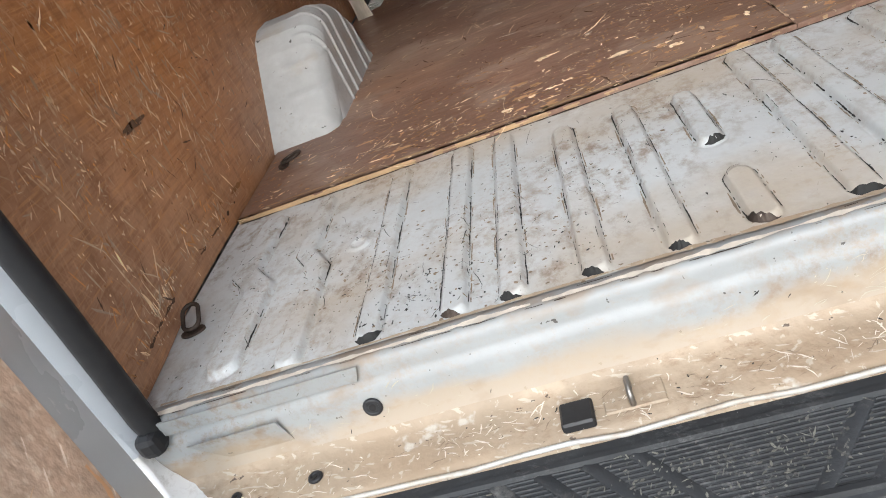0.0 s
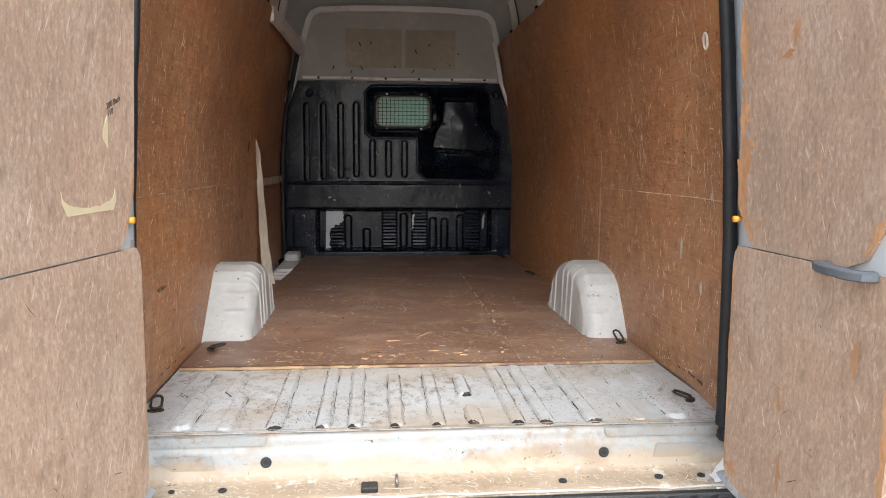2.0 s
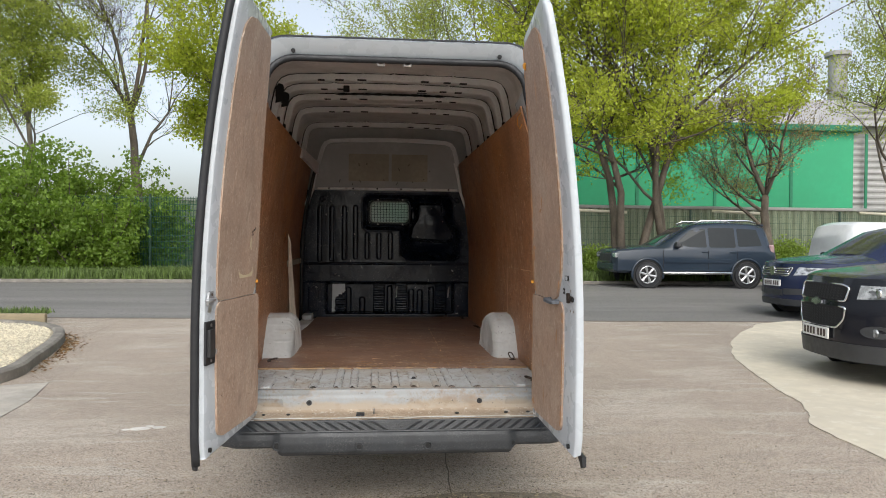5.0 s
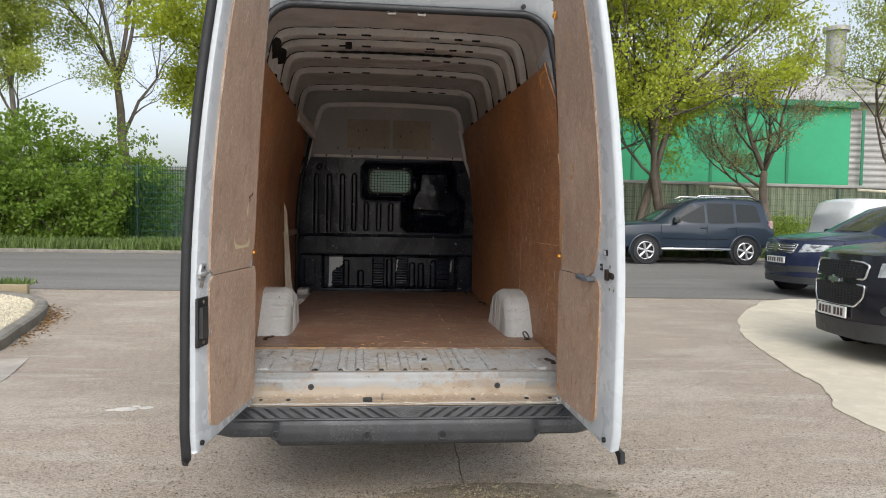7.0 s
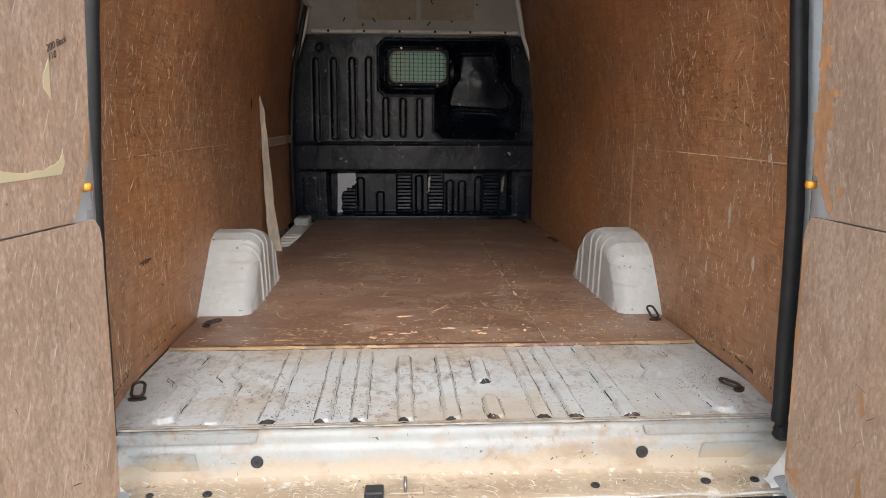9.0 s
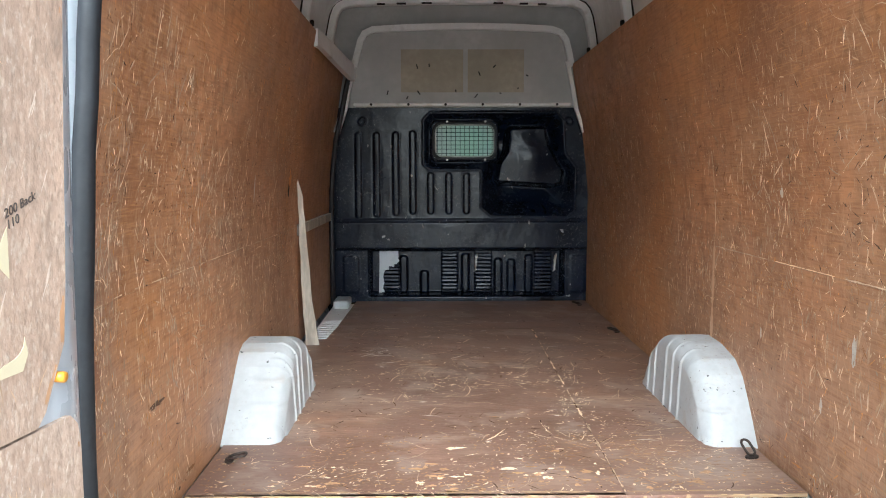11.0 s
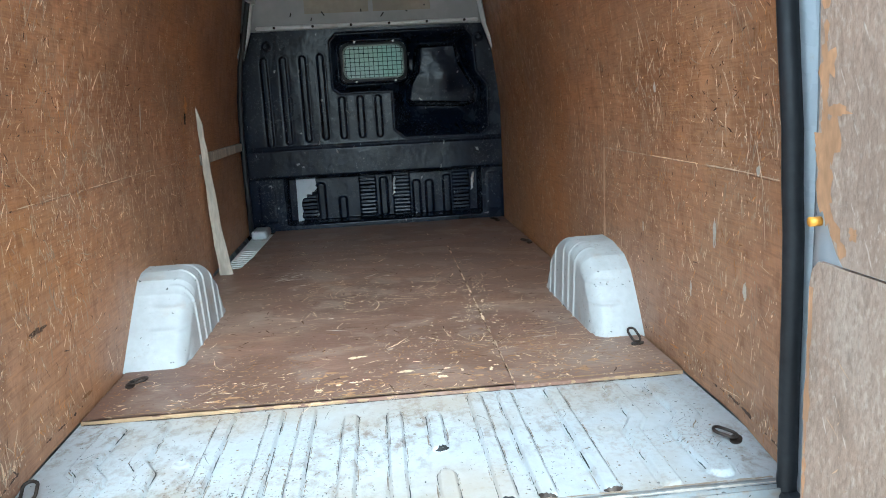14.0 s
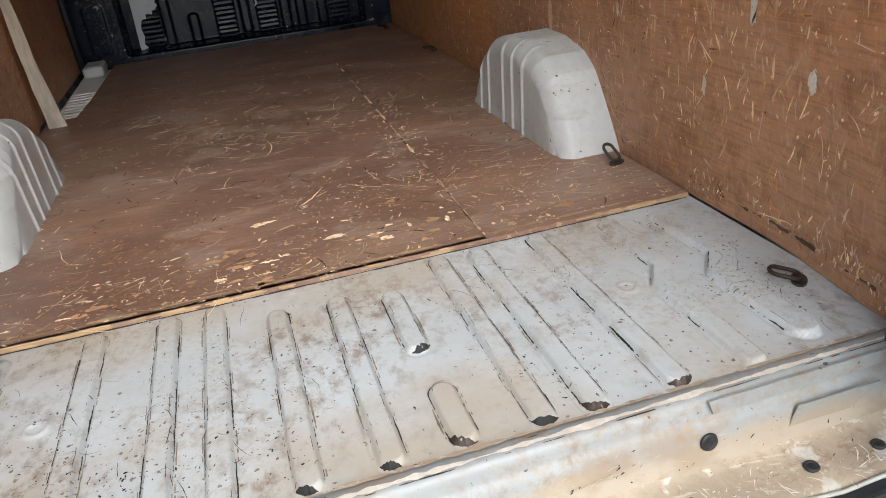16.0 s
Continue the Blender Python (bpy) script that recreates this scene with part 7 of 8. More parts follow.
tree("tree", -9.9, 27.0, 16, 0.24, 15, M_BARK, M_LEAF_OLIVE, "big nearly bare tree with pale limbs and few young leaves", per=0.04, spread=0.3, size=0.10, depth=5, fork=0.44, spread_angle=0.6)
tree("tree", -13.0, 25.0, 15, 0.16, 16, M_BARKPALE, M_LEAF_OLIVE, "tall airy tree with pale trunk and light olive leaves", per=32, spread=0.28, size=0.088, depth=4, fork=0.38, side=0.65, spread_angle=0.42, droop=1.0)
tree("tree", -2.7, 21.8, 17, 0.16, 17, M_BARK, M_LEAF_BRIGHT, BROADLEAF, per=18, spread=0.20, size=0.10, depth=4, fork=0.26, spread_angle=0.55, side=0.9, droop=0.2)
tree("tree", 4.6, 25.0, 13, 0.18, 18, M_BARK, M_LEAF_OLIVE, "tall broadleaf tree with thin olive-green young leaves", per=10, spread=0.24, size=0.08, depth=4, fork=0.42, spread_angle=0.65)


def bush(x, y, w, h, seed, leaf=M_LEAF_BUSH, label="dense green hedge shrub behind the verge", size=0.15):
    rnd = random.Random(seed)
    root = thing("bush", label, "bush", "hedge shrubs")
    bm = bmesh.new()
    tips = []
    for k in range(26):
        a = rnd.uniform(0, 6.28)
        p = Vector((x + rnd.gauss(0, 0.2) * w, y + rnd.gauss(0, 0.12) * w, gz(y)))
        d = Vector((math.cos(a) * 0.45, math.sin(a) * 0.35, 1.0)).normalized()
        pts = [p]
        L = h * rnd.uniform(0.6, 1.1)
        for j in range(6):
            d = (d + Vector((rnd.gauss(0, 0.2) * w / 2, rnd.gauss(0, 0.15), rnd.gauss(0, 0.06)))).normalized()
            p = p + d * L / 6
            pts.append(p)
            for _ in range(2):
                tips.append(p + Vector((rnd.gauss(0, 0.24) * w * 0.55, rnd.gauss(0, 0.2) * w * 0.5, rnd.gauss(-0.12, 0.15))))
        tube(bm, pts, [0.03 - 0.004 * j for j in range(7)], 4)
    part("stem", bm, M_BARK, root)
    leaves_at(tips, 44, 0.14, size * 0.8, leaf, seed, "foliage", root)


for i, (x, y, w, h) in enumerate(((-13.6, 19.6, 2.2, 3.6), (-11.9, 19.8, 2.2, 4.2), (-10.2, 19.5, 2.2, 3.9), (-8.7, 19.2, 1.7, 2.6), (-7.8, 21.6, 1.9, 3.2), (-12.8, 21.6, 2.4, 4.4), (-9.5, 21.8, 2.2, 4.0), (-15.5, 20.5, 2.4, 4.2))):
    bush(x, y, w, h, 40 + i)
for i, (x, y, w, h) in enumerate(((7.0, 19.2, 0.6, 1.0), (13.4, 19.5, 0.7, 1.3), (15.6, 19.6, 0.8, 1.5))):
    bush(x, y, w, h, 60 + i, M_LEAF_MID, "thin green shrub growing along the fence", 0.10)

# ---- fences ----
M_FENCE = mat("dark_green_fence_paint", (0.018, 0.075, 0.045), 0.5, var=0.15)
M_POST = mat("dark_green_post_paint", (0.02, 0.05, 0.035), 0.5, var=0.15)


def mesh_fence(x0, x1, y, h, label, step=2.4, wire=0.0045, gap=0.05):
    f = thing("mesh_fence", label, "fence", "mesh fences")
    n = max(1, round((x1 - x0) / step))
    for k in range(n + 1):
        x = x0 + (x1 - x0) * k / n
        bm = bmesh.new()
        box(bm, x - 0.03, x + 0.03, y - 0.03, y + 0.03, gz(y), gz(y) + h + 0.08, 0.006)
        part("post", bm, M_POST, f)
    vs, fs = [], []
    x = x0
    while x < x1:
        i = len(vs)
        vs.extend([(x - wire, y, gz(y) + 0.08), (x + wire, y - wire, gz(y) + 0.08), (x + wire, y - wire, gz(y) + h), (x - wire, y, gz(y) + h), (x, y + wire, gz(y) + 0.08), (x, y + wire, gz(y) + h)])
        fs.extend([(i, i + 1, i + 2, i + 3), (i + 1, i + 4, i + 5, i + 2), (i + 4, i, i + 3, i + 5)])
        x += gap
    z = 0.1
    while z < h:
        i = len(vs)
        vs.extend([(x0, y - 0.006, gz(y) + z - wire), (x1, y - 0.006, gz(y) + z - wire), (x1, y - 0.006, gz(y) + z + wire), (x0, y - 0.006, gz(y) + z + wire)])
        fs.append((i, i + 1, i + 2, i + 3))
        z += 0.2
    me = bpy.data.meshes.new("wire_mesh")
    me.from_pydata(vs, [], fs)
    me.materials.append(M_FENCE)
    ob = tagged(new("wire_mesh", me), kind="stuff")
    ob.parent = f


mesh_fence(-16.9, -0.1, 20.3, 2.55, "tall dark green weld-mesh fence with steel posts", wire=0.009)
mesh_fence(5.2, 24.0, 20.1, 2.25, "dark green mesh fence in front of a ribbed wall", step=2.6, wire=0.004, gap=0.08)
M_PIPE = mat("cream_pipe_paint", (0.62, 0.58, 0.46), 0.5, var=0.08)
for a, b in ((5.6, 8.3), (11.3, 13.2), (16.6, 18.6)):
    bm = bmesh.new()
    tube(bm, [(a, 20.0, gz(20) + 2.30), (b, 20.0, gz(20) + 2.22)], 0.05, 10)
    tagged(part("pale_pipe", bm, M_PIPE, None, "", True), "pale cream pipe lying along the fence top", "pipe", "pipes on the fence")

# ---- sheds ----
M_RIB = mat("stained_ribbed_cladding", (0.22, 0.25, 0.17), 0.7, var=0.2, scale=1.5, stretch=(1, 1, 0.3))
M_GREENCLAD = mat("bright_green_cladding", (0.035, 0.36, 0.17), 0.5, var=0.05, scale=0.6)
M_GREENTRIM = mat("dark_green_trim", (0.02, 0.20, 0.10), 0.5, var=0.1)
M_GREYCLAD = mat("grey_corrugated_sheet", (0.38, 0.37, 0.36), 0.6, var=0.12, scale=0.8)
M_WINDARK = mat("dark_window_glass", (0.03, 0.035, 0.04), 0.08, var=0.1)


def ribbed(bm, x0, x1, y, z0, z1, pitch, depth, horizontal=False):
    vs, n = [], int(((z1 - z0) if horizontal else (x1 - x0)) / pitch * 4)
    for k in range(n + 1):
        t = k / n
        d = depth if (k % 4) in (1, 2) else 0.0
        if horizontal:
            vs.append((bm.verts.new((x0, y - d, z0 + (z1 - z0) * t)), bm.verts.new((x1, y - d, z0 + (z1 - z0) * t))))
        else:
            vs.append((bm.verts.new((x0 + (x1 - x0) * t, y - d, z0)), bm.verts.new((x0 + (x1 - x0) * t, y - d, z1))))
    for a, b in zip(vs, vs[1:]):
        bm.faces.new((a[0], b[0], b[1], a[1]))


def low_building(x0, x1, y, h, label, window_x=()):
    b = thing("low_building", label, "building", "low buildings")
    g = gz(y)
    bm = bmesh.new()
    ribbed(bm, x0, x1, y, g, g + h, 0.28, 0.07)
    part("wall", bm, M_RIB, b)
    bm = bmesh.new()
    box(bm, x0, x1, y + 0.002, y + 5, g, g + h - 0.05)
    part("core", bm, M_RIB, b)
    bm = bmesh.new()
    box(bm, x0 - 0.1, x1 + 0.1, y - 0.12, y + 5.1, g + h - 0.05, g + h + 0.06, 0.02)
    part("roof", bm, M_GREYCLAD, b)
    for wx in window_x:
        bm = bmesh.new()
        box(bm, wx - 0.5, wx + 0.5, y - 0.07, y - 0.03, g + 1.0, g + 2.05, 0.01)
        w = part("window", bm, M_WINDARK, b)
        for k in range(5):
            bm = bmesh.new()
            box(bm, wx - 0.5 + 0.25 * k - 0.02, wx - 0.5 + 0.25 * k + 0.02, y - 0.09, y - 0.07, g + 1.0, g + 2.05)
            part("bar", bm, M_GREYCLAD, w)


low_building(5.0, 26.0, 21.6, 2.45, "long low building clad in stained ribbed sheet", (6.6,))
low_building(-8.0, -1.0, 24.0, 2.6, "grey ribbed outbuilding behind the fence", (-5.2,))


def green_shed():
    s = thing("green_shed", "large warehouse clad in bright green panels with a grey corrugated roof", "building")
    y, g = 30.0, gz(30)
    bm = bmesh.new()
    box(bm, 0.65, 23.2, y, y + 20, g, 6.95)
    part("wall", bm, M_GREENCLAD, s)
    for k in range(7):
        bm = bmesh.new()
        x = 0.75 + 3.85 * k
        box(bm, x - 0.07, x + 0.07, y - 0.05, y - 0.002, g, 6.9)
        part("seam", bm, M_GREENTRIM, s)
    bm = bmesh.new()
    box(bm, 0.2, 23.4, y - 0.35, y + 0.1, 6.95, 7.25, 0.02)
    part("gutter", bm, M_GREENTRIM, s)
    bm = bmesh.new()
    n = 60
    rows = []
    for k in range(n + 1):
        t = k / n
        d = 0.05 if k % 2 else 0.0
        rows.append((bm.verts.new((0.2, y - 0.3 + 6 * t, 7.25 + 2.4 * t + d)), bm.verts.new((30, y - 0.3 + 6 * t, 7.25 + 2.4 * t + d))))
    for a, b in zip(rows, rows[1:]):
        bm.faces.new((a[0], a[1], b[1], b[0]))
    part("roof", bm, M_GREYCLAD, s)
    bm = bmesh.new()
    ribbed(bm, 23.3, 40, y + 0.3, g, 8.4, 0.3, 0.05, True)
    part("grey_end_wall", bm, M_GREYCLAD, s, "grey corrugated end wall")
    bm = bmesh.new()
    disc(bm, (27.6, y + 8, 11.2), 0.55, (0, 0, 1), 3.6, 16)
    disc(bm, (27.6, y + 8, 12.9), 0.75, (0, 0, 1), 0.25, 16)
    part("roof_vent", bm, M_GREYCLAD, s, "white round roof vent", True, True)


green_shed()

# far woodland that closes the distance
r = np.random.RandomState(9)
pts = []
for x in np.arange(-140, 140, 1.6):
    top = 4.0 + 2.5 * noise.noise((x * 0.08, 0, 3)) + 1.5 * noise.noise((x * 0.4, 0, 7))
    for k in range(14):
        pts.append((x + r.normal(0, 1), 75 + r.normal(0, 2), 0.5 + r.uniform(0, max(1.5, top))))
root = leaves_at(pts, 10, 0.6, 0.9, M_LEAF_OLIVE, 5, "far_woodland", None)
tagged(root, "hazy olive woodland in the distance", "woodland", kind="stuff")


# ---- parked vehicles ----
def car_paint(name, c):
    return mat(name, c, 0.20, var=0.04, scale=2, coat=0.25, spec=0.4)


M_SLATE = car_paint("slate_blue_car_paint", (0.022, 0.033, 0.050))
M_NAVY = car_paint("navy_car_paint", (0.010, 0.017, 0.050))
M_BLACKCAR = car_paint("black_car_paint", (0.010, 0.011, 0.016))
M_WHITECAR = car_paint("white_car_paint", (0.72, 0.73, 0.74))
M_CARGLASS = mat("tinted_car_glass", (0.014, 0.018, 0.020), 0.03, var=0.05, spec=0.3)
M_SCREEN = mat("pale_windscreen_glass", (0.05, 0.055, 0.055), 0.04, var=0.1, spec=0.5)
M_CHROME = mat("chrome", (0.75, 0.76, 0.78), 0.12, 1.0, var=0.03)
M_ALLOY = mat("silver_alloy", (0.55, 0.55, 0.56), 0.3, 0.8, var=0.05)
M_LAMP = mat("clear_headlamp", (0.55, 0.57, 0.58), 0.06, 0.4, var=0.3, scale=14, layers=[((0.05, 0.05, 0.055), 0.8, 9, (1, 1, 2), 0.5, 0.6, 0.1, N, 0)])
M_TRIM = mat("grey_black_car_trim", (0.035, 0.037, 0.04), 0.5, var=0.1)
M_PLATE = mat("white_number_plate", (0.72, 0.72, 0.70), 0.4, var=0.03)
M_RED = mat("red_lettering", (0.55, 0.05, 0.04), 0.5, var=0.05)
M_TAIL = mat("pale_red_tail_lamp", (0.45, 0.30, 0.30), 0.15, var=0.1)


def car(name, label, at, stations, paint, wheels, windows, screen, xf=None, bumper=None):
    """A car, facing +x of its own. stations: x, bottom, belt, top, half widths below, at the belt and at the top."""
    c = thing(name, label, "car" if name != "delivery_van" else "van", "parked vehicles", at)
    xs = [q[0] for q in stations][::-1]

    def get(x, n):
        return float(np.interp(x, xs, [q[n] for q in stations][::-1]))

    def section(x):
        b, s, t, wb, ws, wt = [get(x, n) for n in range(1, 7)]
        half = [(0, b), (wb * 0.92, b), (wb, b + 0.06), ((wb + ws) / 2 + 0.02, (b + s) / 2), (ws, s - 0.06), (ws * 0.985, s), (wt + (ws - wt) * 0.12, t - 0.10), (wt * 0.93, t - 0.025), (wt * 0.6, t), (0, t + 0.008)]
        return half + [(-y, z) for y, z in half[-2:0:-1]]
    bm = bmesh.new()
    steps = []
    for a, b in zip(stations, stations[1:]):
        steps += [a[0] + (b[0] - a[0]) * k / 3 for k in range(3)]
    steps.append(stations[-1][0])
    rings = [[bm.verts.new((x, y, z)) for y, z in section(x)] for x in steps]
    m = len(rings[0])
    for p, q in zip(rings, rings[1:]):
        for j in range(m):
            bm.faces.new((p[j], p[(j + 1) % m], q[(j + 1) % m], q[j]))
    bm.faces.new(rings[0])
    bm.faces.new(rings[-1][::-1])
    body = part("body", bm, paint, c, "", True, True)

    def side(x, z, s, out):
        b, sh, t, wb, ws, wt = [get(x, n) for n in range(1, 7)]
        if z < sh:
            y = ws + 0.012 if z > sh - 0.3 else (wb + ws) / 2 + 0.02
        else:
            y = ws * 0.985 + (wt + (ws - wt) * 0.12 - ws * 0.985) * min(1, (z - sh) / (t - 0.10 - sh))
        return Vector((x, s * (y + out), z))
    for s in (-1, 1):
        for pts in windows:
            bm = bmesh.new()
            prism(bm, rounded(pts, 0.05), lambda x, z, k: side(x, z, s, -0.02 + 0.028 * k))
            part("side_window", bm, M_CARGLASS, c)
        for x, r in wheels:
            # dark well, flared arch, wheel
            w = get(x, 4)
            bm = bmesh.new()
            disc(bm, (x, s * (w + 0.005), r), r * 1.16, (0, 1, 0), 0.05, 28)
            part("wheel_well", bm, M_DARK, c)
            bm = bmesh.new()
            tube(bm, [(x + r * 1.2 * math.cos(a), s * (w + 0.03), r + r * 1.2 * math.sin(a)) for a in [math.pi * (k / 16 * 1.16 - 0.08) for k in range(17)]], 0.035, 6)
            part("arch_flare", bm, paint, c, "", True)
            bm = bmesh.new()
            n = 28
            sec = [(0.64, 0.12), (0.70, 0.11), (0.93, 0.115), (1.0, 0.08), (1.0, -0.10), (0.64, -0.10)]
            rr = [[bm.verts.new((x + a * r * math.cos(2 * math.pi * k / n), s * (w - 0.06 + b), r + a * r * math.sin(2 * math.pi * k / n))) for a, b in sec] for k in range(n)]
            for k in range(n):
                p, q = rr[k], rr[(k + 1) % n]
                for j in range(len(sec)):
                    bm.faces.new((p[j], p[(j + 1) % len(sec)], q[(j + 1) % len(sec)], q[j]))
            wh = part("wheel", bm, M_RUBBER, c, "", True, True)
            bm = bmesh.new()
            disc(bm, (x, s * (w + 0.015), r), r * 0.12, (0, 1, 0), 0.06, 12)
            tube(bm, [(x + r * 0.63 * math.cos(k * math.pi / 12), s * (w + 0.045), r + r * 0.63 * math.sin(k * math.pi / 12)) for k in range(24)], r * 0.05, 6, True)
            for k in range(6):
                a = k * math.pi / 3 + 0.25
                tube(bm, [(x + r * 0.08 * math.cos(a), s * (w + 0.045), r + r * 0.08 * math.sin(a)), (x + r * 0.62 * math.cos(a), s * (w + 0.045), r + r * 0.62 * math.sin(a))], [r * 0.07, r * 0.11], 6)
            part("rim", bm, M_ALLOY, wh, "silver alloy rim", True, True)
    # windscreen over the slope between two stations
    (x0, x1) = screen
    bm = bmesh.new()
    grid(bm, 6, 6, lambda u, v: Vector((x0 + (x1 - x0) * v, (2 * u - 1) * (get(x0 + (x1 - x0) * v, 6) * 0.86), get(x0 + (x1 - x0) * v, 3) + 0.014 - 0.05 * abs(2 * u - 1) ** 3)))
    part("windscreen", bm, M_SCREEN, c, "", True)
    return c, body, side


def plate(parent, x, y0, z, fx, w=0.52, h=0.115):
    bm = bmesh.new()
    xx = fx(y0, z) + 0.03
    box(bm, xx - 0.02, xx, y0 - w / 2, y0 + w / 2, z - h / 2, z + h / 2, 0.004)
    p = part("number_plate", bm, M_PLATE, parent, "white number plate with dark bars")
    for k in range(7):
        bm = bmesh.new()
        y = y0 - 0.205 + 0.062 * k + (0.03 if k > 3 else 0)
        box(bm, xx - 0.001, xx + 0.002, y - 0.021, y + 0.021, z - 0.038, z + 0.038)
        part("plate_bar", bm, M_INK, p)


def fascia(parent, paint, xf, w, z0, z1, name="front_fascia", sweep=0.55, rake=0.22):
    """The rounded nose of a car: returns the surface as a function of y and z."""
    def fx(y, z):
        t = (z - z0) / (z1 - z0)
        return xf - sweep * abs(y / w) ** 3.2 - rake * max(0.0, t - 0.62) ** 1.4 - 0.10 * max(0.0, 0.25 - t) - 0.02 * abs(y)
    bm = bmesh.new()
    grid(bm, 36, 18, lambda u, v: (fx((2 * u - 1) * w, z0 + (z1 - z0) * v), (2 * u - 1) * w, z0 + (z1 - z0) * v))
    ob = part(name, bm, paint, parent, "", True)
    return ob, fx


def nose_patch(parent, name, pts, fx, material, out=0.012, label="", thick=0.03, r=0.02):
    bm = bmesh.new()
    prism(bm, rounded(pts, r), lambda y, z, k: (fx(y, z) - thick + (thick + out) * k, y, z))
    return part(name, bm, material, parent, label)


def nose_quad(parent, name, pts, fx, material, out=0.012, label="", n=10):
    """A four-cornered panel that follows the nose."""
    bm = bmesh.new()
    p = [Vector(q) for q in pts]

    def at(u, v, o):
        q = (p[0] * (1 - u) + p[1] * u) * (1 - v) + (p[3] * (1 - u) + p[2] * u) * v
        return (fx(q[0], q[1]) + o, q[0], q[1])
    a, b = grid(bm, n, 5, lambda u, v: at(u, v, out)), grid(bm, n, 5, lambda u, v: at(u, v, -0.02))
    rim = [(i, 0) for i in range(n)] + [(n, j) for j in range(5)] + [(i, 5) for i in range(n, 0, -1)] + [(0, j) for j in range(5, 0, -1)]
    for (i, j), (k, q) in zip(rim, rim[1:] + rim[:1]):
        bm.faces.new((a[i][j], a[k][q], b[k][q], b[i][j]))
    return part(name, bm, material, parent, label, True, True)


def nose_rim(parent, pts, fx, r, material=None, out=0.012, name="chrome_rim"):
    bm = bmesh.new()
    tube(bm, [(fx(y, z) + out, y, z) for y, z in rounded(pts, 0.03)], r, 6, True)
    return part(name, bm, material or M_CHROME, parent, "", True)


def heading(x, y, deg):
    return pose(x, y, gz(y), 0, 0, deg)


# slate-blue off-roader across the road
c, body, side = car("off_roader", "slate-blue off-roader with silver roof rails parked across the road", heading(8.78, 16.5, 180), [
    (2.30, 0.46, 0.96, 1.00, 0.76, 0.78, 0.68), (2.24, 0.42, 1.00, 1.06, 0.86, 0.86, 0.76), (1.70, 0.42, 1.05, 1.13, 0.92, 0.92, 0.80), (1.02, 0.42, 1.09, 1.18, 0.93, 0.93, 0.80),
    (0.14, 0.42, 1.10, 1.72, 0.93, 0.93, 0.70), (-0.05, 0.42, 1.10, 1.79, 0.93, 0.93, 0.71), (-0.8, 0.42, 1.08, 1.85, 0.93, 0.93, 0.71), (-1.75, 0.44, 1.08, 1.81, 0.93, 0.93, 0.70), (-2.05, 0.48, 1.06, 1.72, 0.92, 0.92, 0.68), (-2.28, 0.52, 1.00, 1.14, 0.88, 0.88, 0.72), (-2.34, 0.55, 0.80, 0.86, 0.80, 0.80, 0.66)],
    M_SLATE, [(1.42, 0.37), (-1.42, 0.37)], [[(0.70, 1.14), (0.14, 1.61), (-0.28, 1.66), (-0.28, 1.13)], [(-0.36, 1.13), (-0.36, 1.68), (-1.12, 1.68), (-1.12, 1.13)], [(-1.20, 1.16), (-1.20, 1.67), (-1.78, 1.64), (-1.90, 1.18)]], (0.97, 0.18))
for s in (-1, 1):
    bm = bmesh.new()
    tube(bm, [(-0.05, s * 0.66, 1.80), (-0.2, s * 0.66, 1.88), (-1.6, s * 0.66, 1.89), (-1.8, s * 0.66, 1.83)], 0.028, 8)
    part("roof_rail", bm, M_CHROME, c, "silver roof rail", True)
    bm = bmesh.new()
    tube(bm, [(1.0, s * 0.95, 0.44), (0.95, s * 1.0, 0.42), (-0.95, s * 1.0, 0.42), (-1.0, s * 0.95, 0.44)], 0.04, 8)
    part("side_step", bm, M_CHROME, c, "", True)
    bm = bmesh.new()
    box(bm, 0.50, 0.66, s * 0.98 - 0.10, s * 0.98 + 0.10, 1.12, 1.28, 0.04, seg=2)
    part("wing_mirror", bm, M_TRIM, c)
    for x in (-0.22, -1.02):
        bm = bmesh.new()
        box(bm, x - 0.09, x + 0.09, s * 0.955 - 0.012, s * 0.955 + 0.012, 0.985, 1.015, 0.008)
        part("door_handle", bm, M_SLATE, c)
    bm = bmesh.new()
    box(bm, -0.95, 0.95, s * 0.965 - 0.01, s * 0.965 + 0.008, 0.70, 0.80, 0.006)
    part("side_moulding", bm, M_SLATE, c)
    for x in (0.98, -0.32, -1.16):
        bm = bmesh.new()
        tube(bm, [side(x, 0.52, s, 0.003), side(x, 0.78, s, 0.003), side(x, 1.05, s, 0.003)], 0.006, 4)
        part("door_gap", bm, M_DARK, c)
    bm = bmesh.new()
    box(bm, -2.27, -2.14, s * 0.80 - 0.06, s * 0.80 + 0.08, 0.98, 1.22, 0.03)
    part("tail_lamp", bm, M_TAIL, c)
    bm = bmesh.new()
    box(bm, 2.08, 2.315, s * 0.73 - 0.14, s * 0.73 + 0.135, 0.82, 0.97, 0.03)
    part("headlamp", bm, M_LAMP, c)
bm = bmesh.new()
box(bm, -2.12, -2.0, -0.55, 0.55, 1.74, 1.80, 0.02)
part("spoiler", bm, M_SLATE, c)
bm = bmesh.new()
box(bm, -2.42, -2.2, -0.80, 0.80, 0.55, 0.78, 0.04)
part("rear_bumper", bm, M_TRIM, c)
bm = bmesh.new()
box(bm, 2.15, 2.33, -0.80, 0.80, 0.45, 0.70, 0.05)
part("front_bumper", bm, M_SLATE, c)
bm = bmesh.new()
box(bm, 2.20, 2.33, -0.48, 0.48, 0.72, 0.95, 0.02)
part("grille", bm, M_TRIM, c)

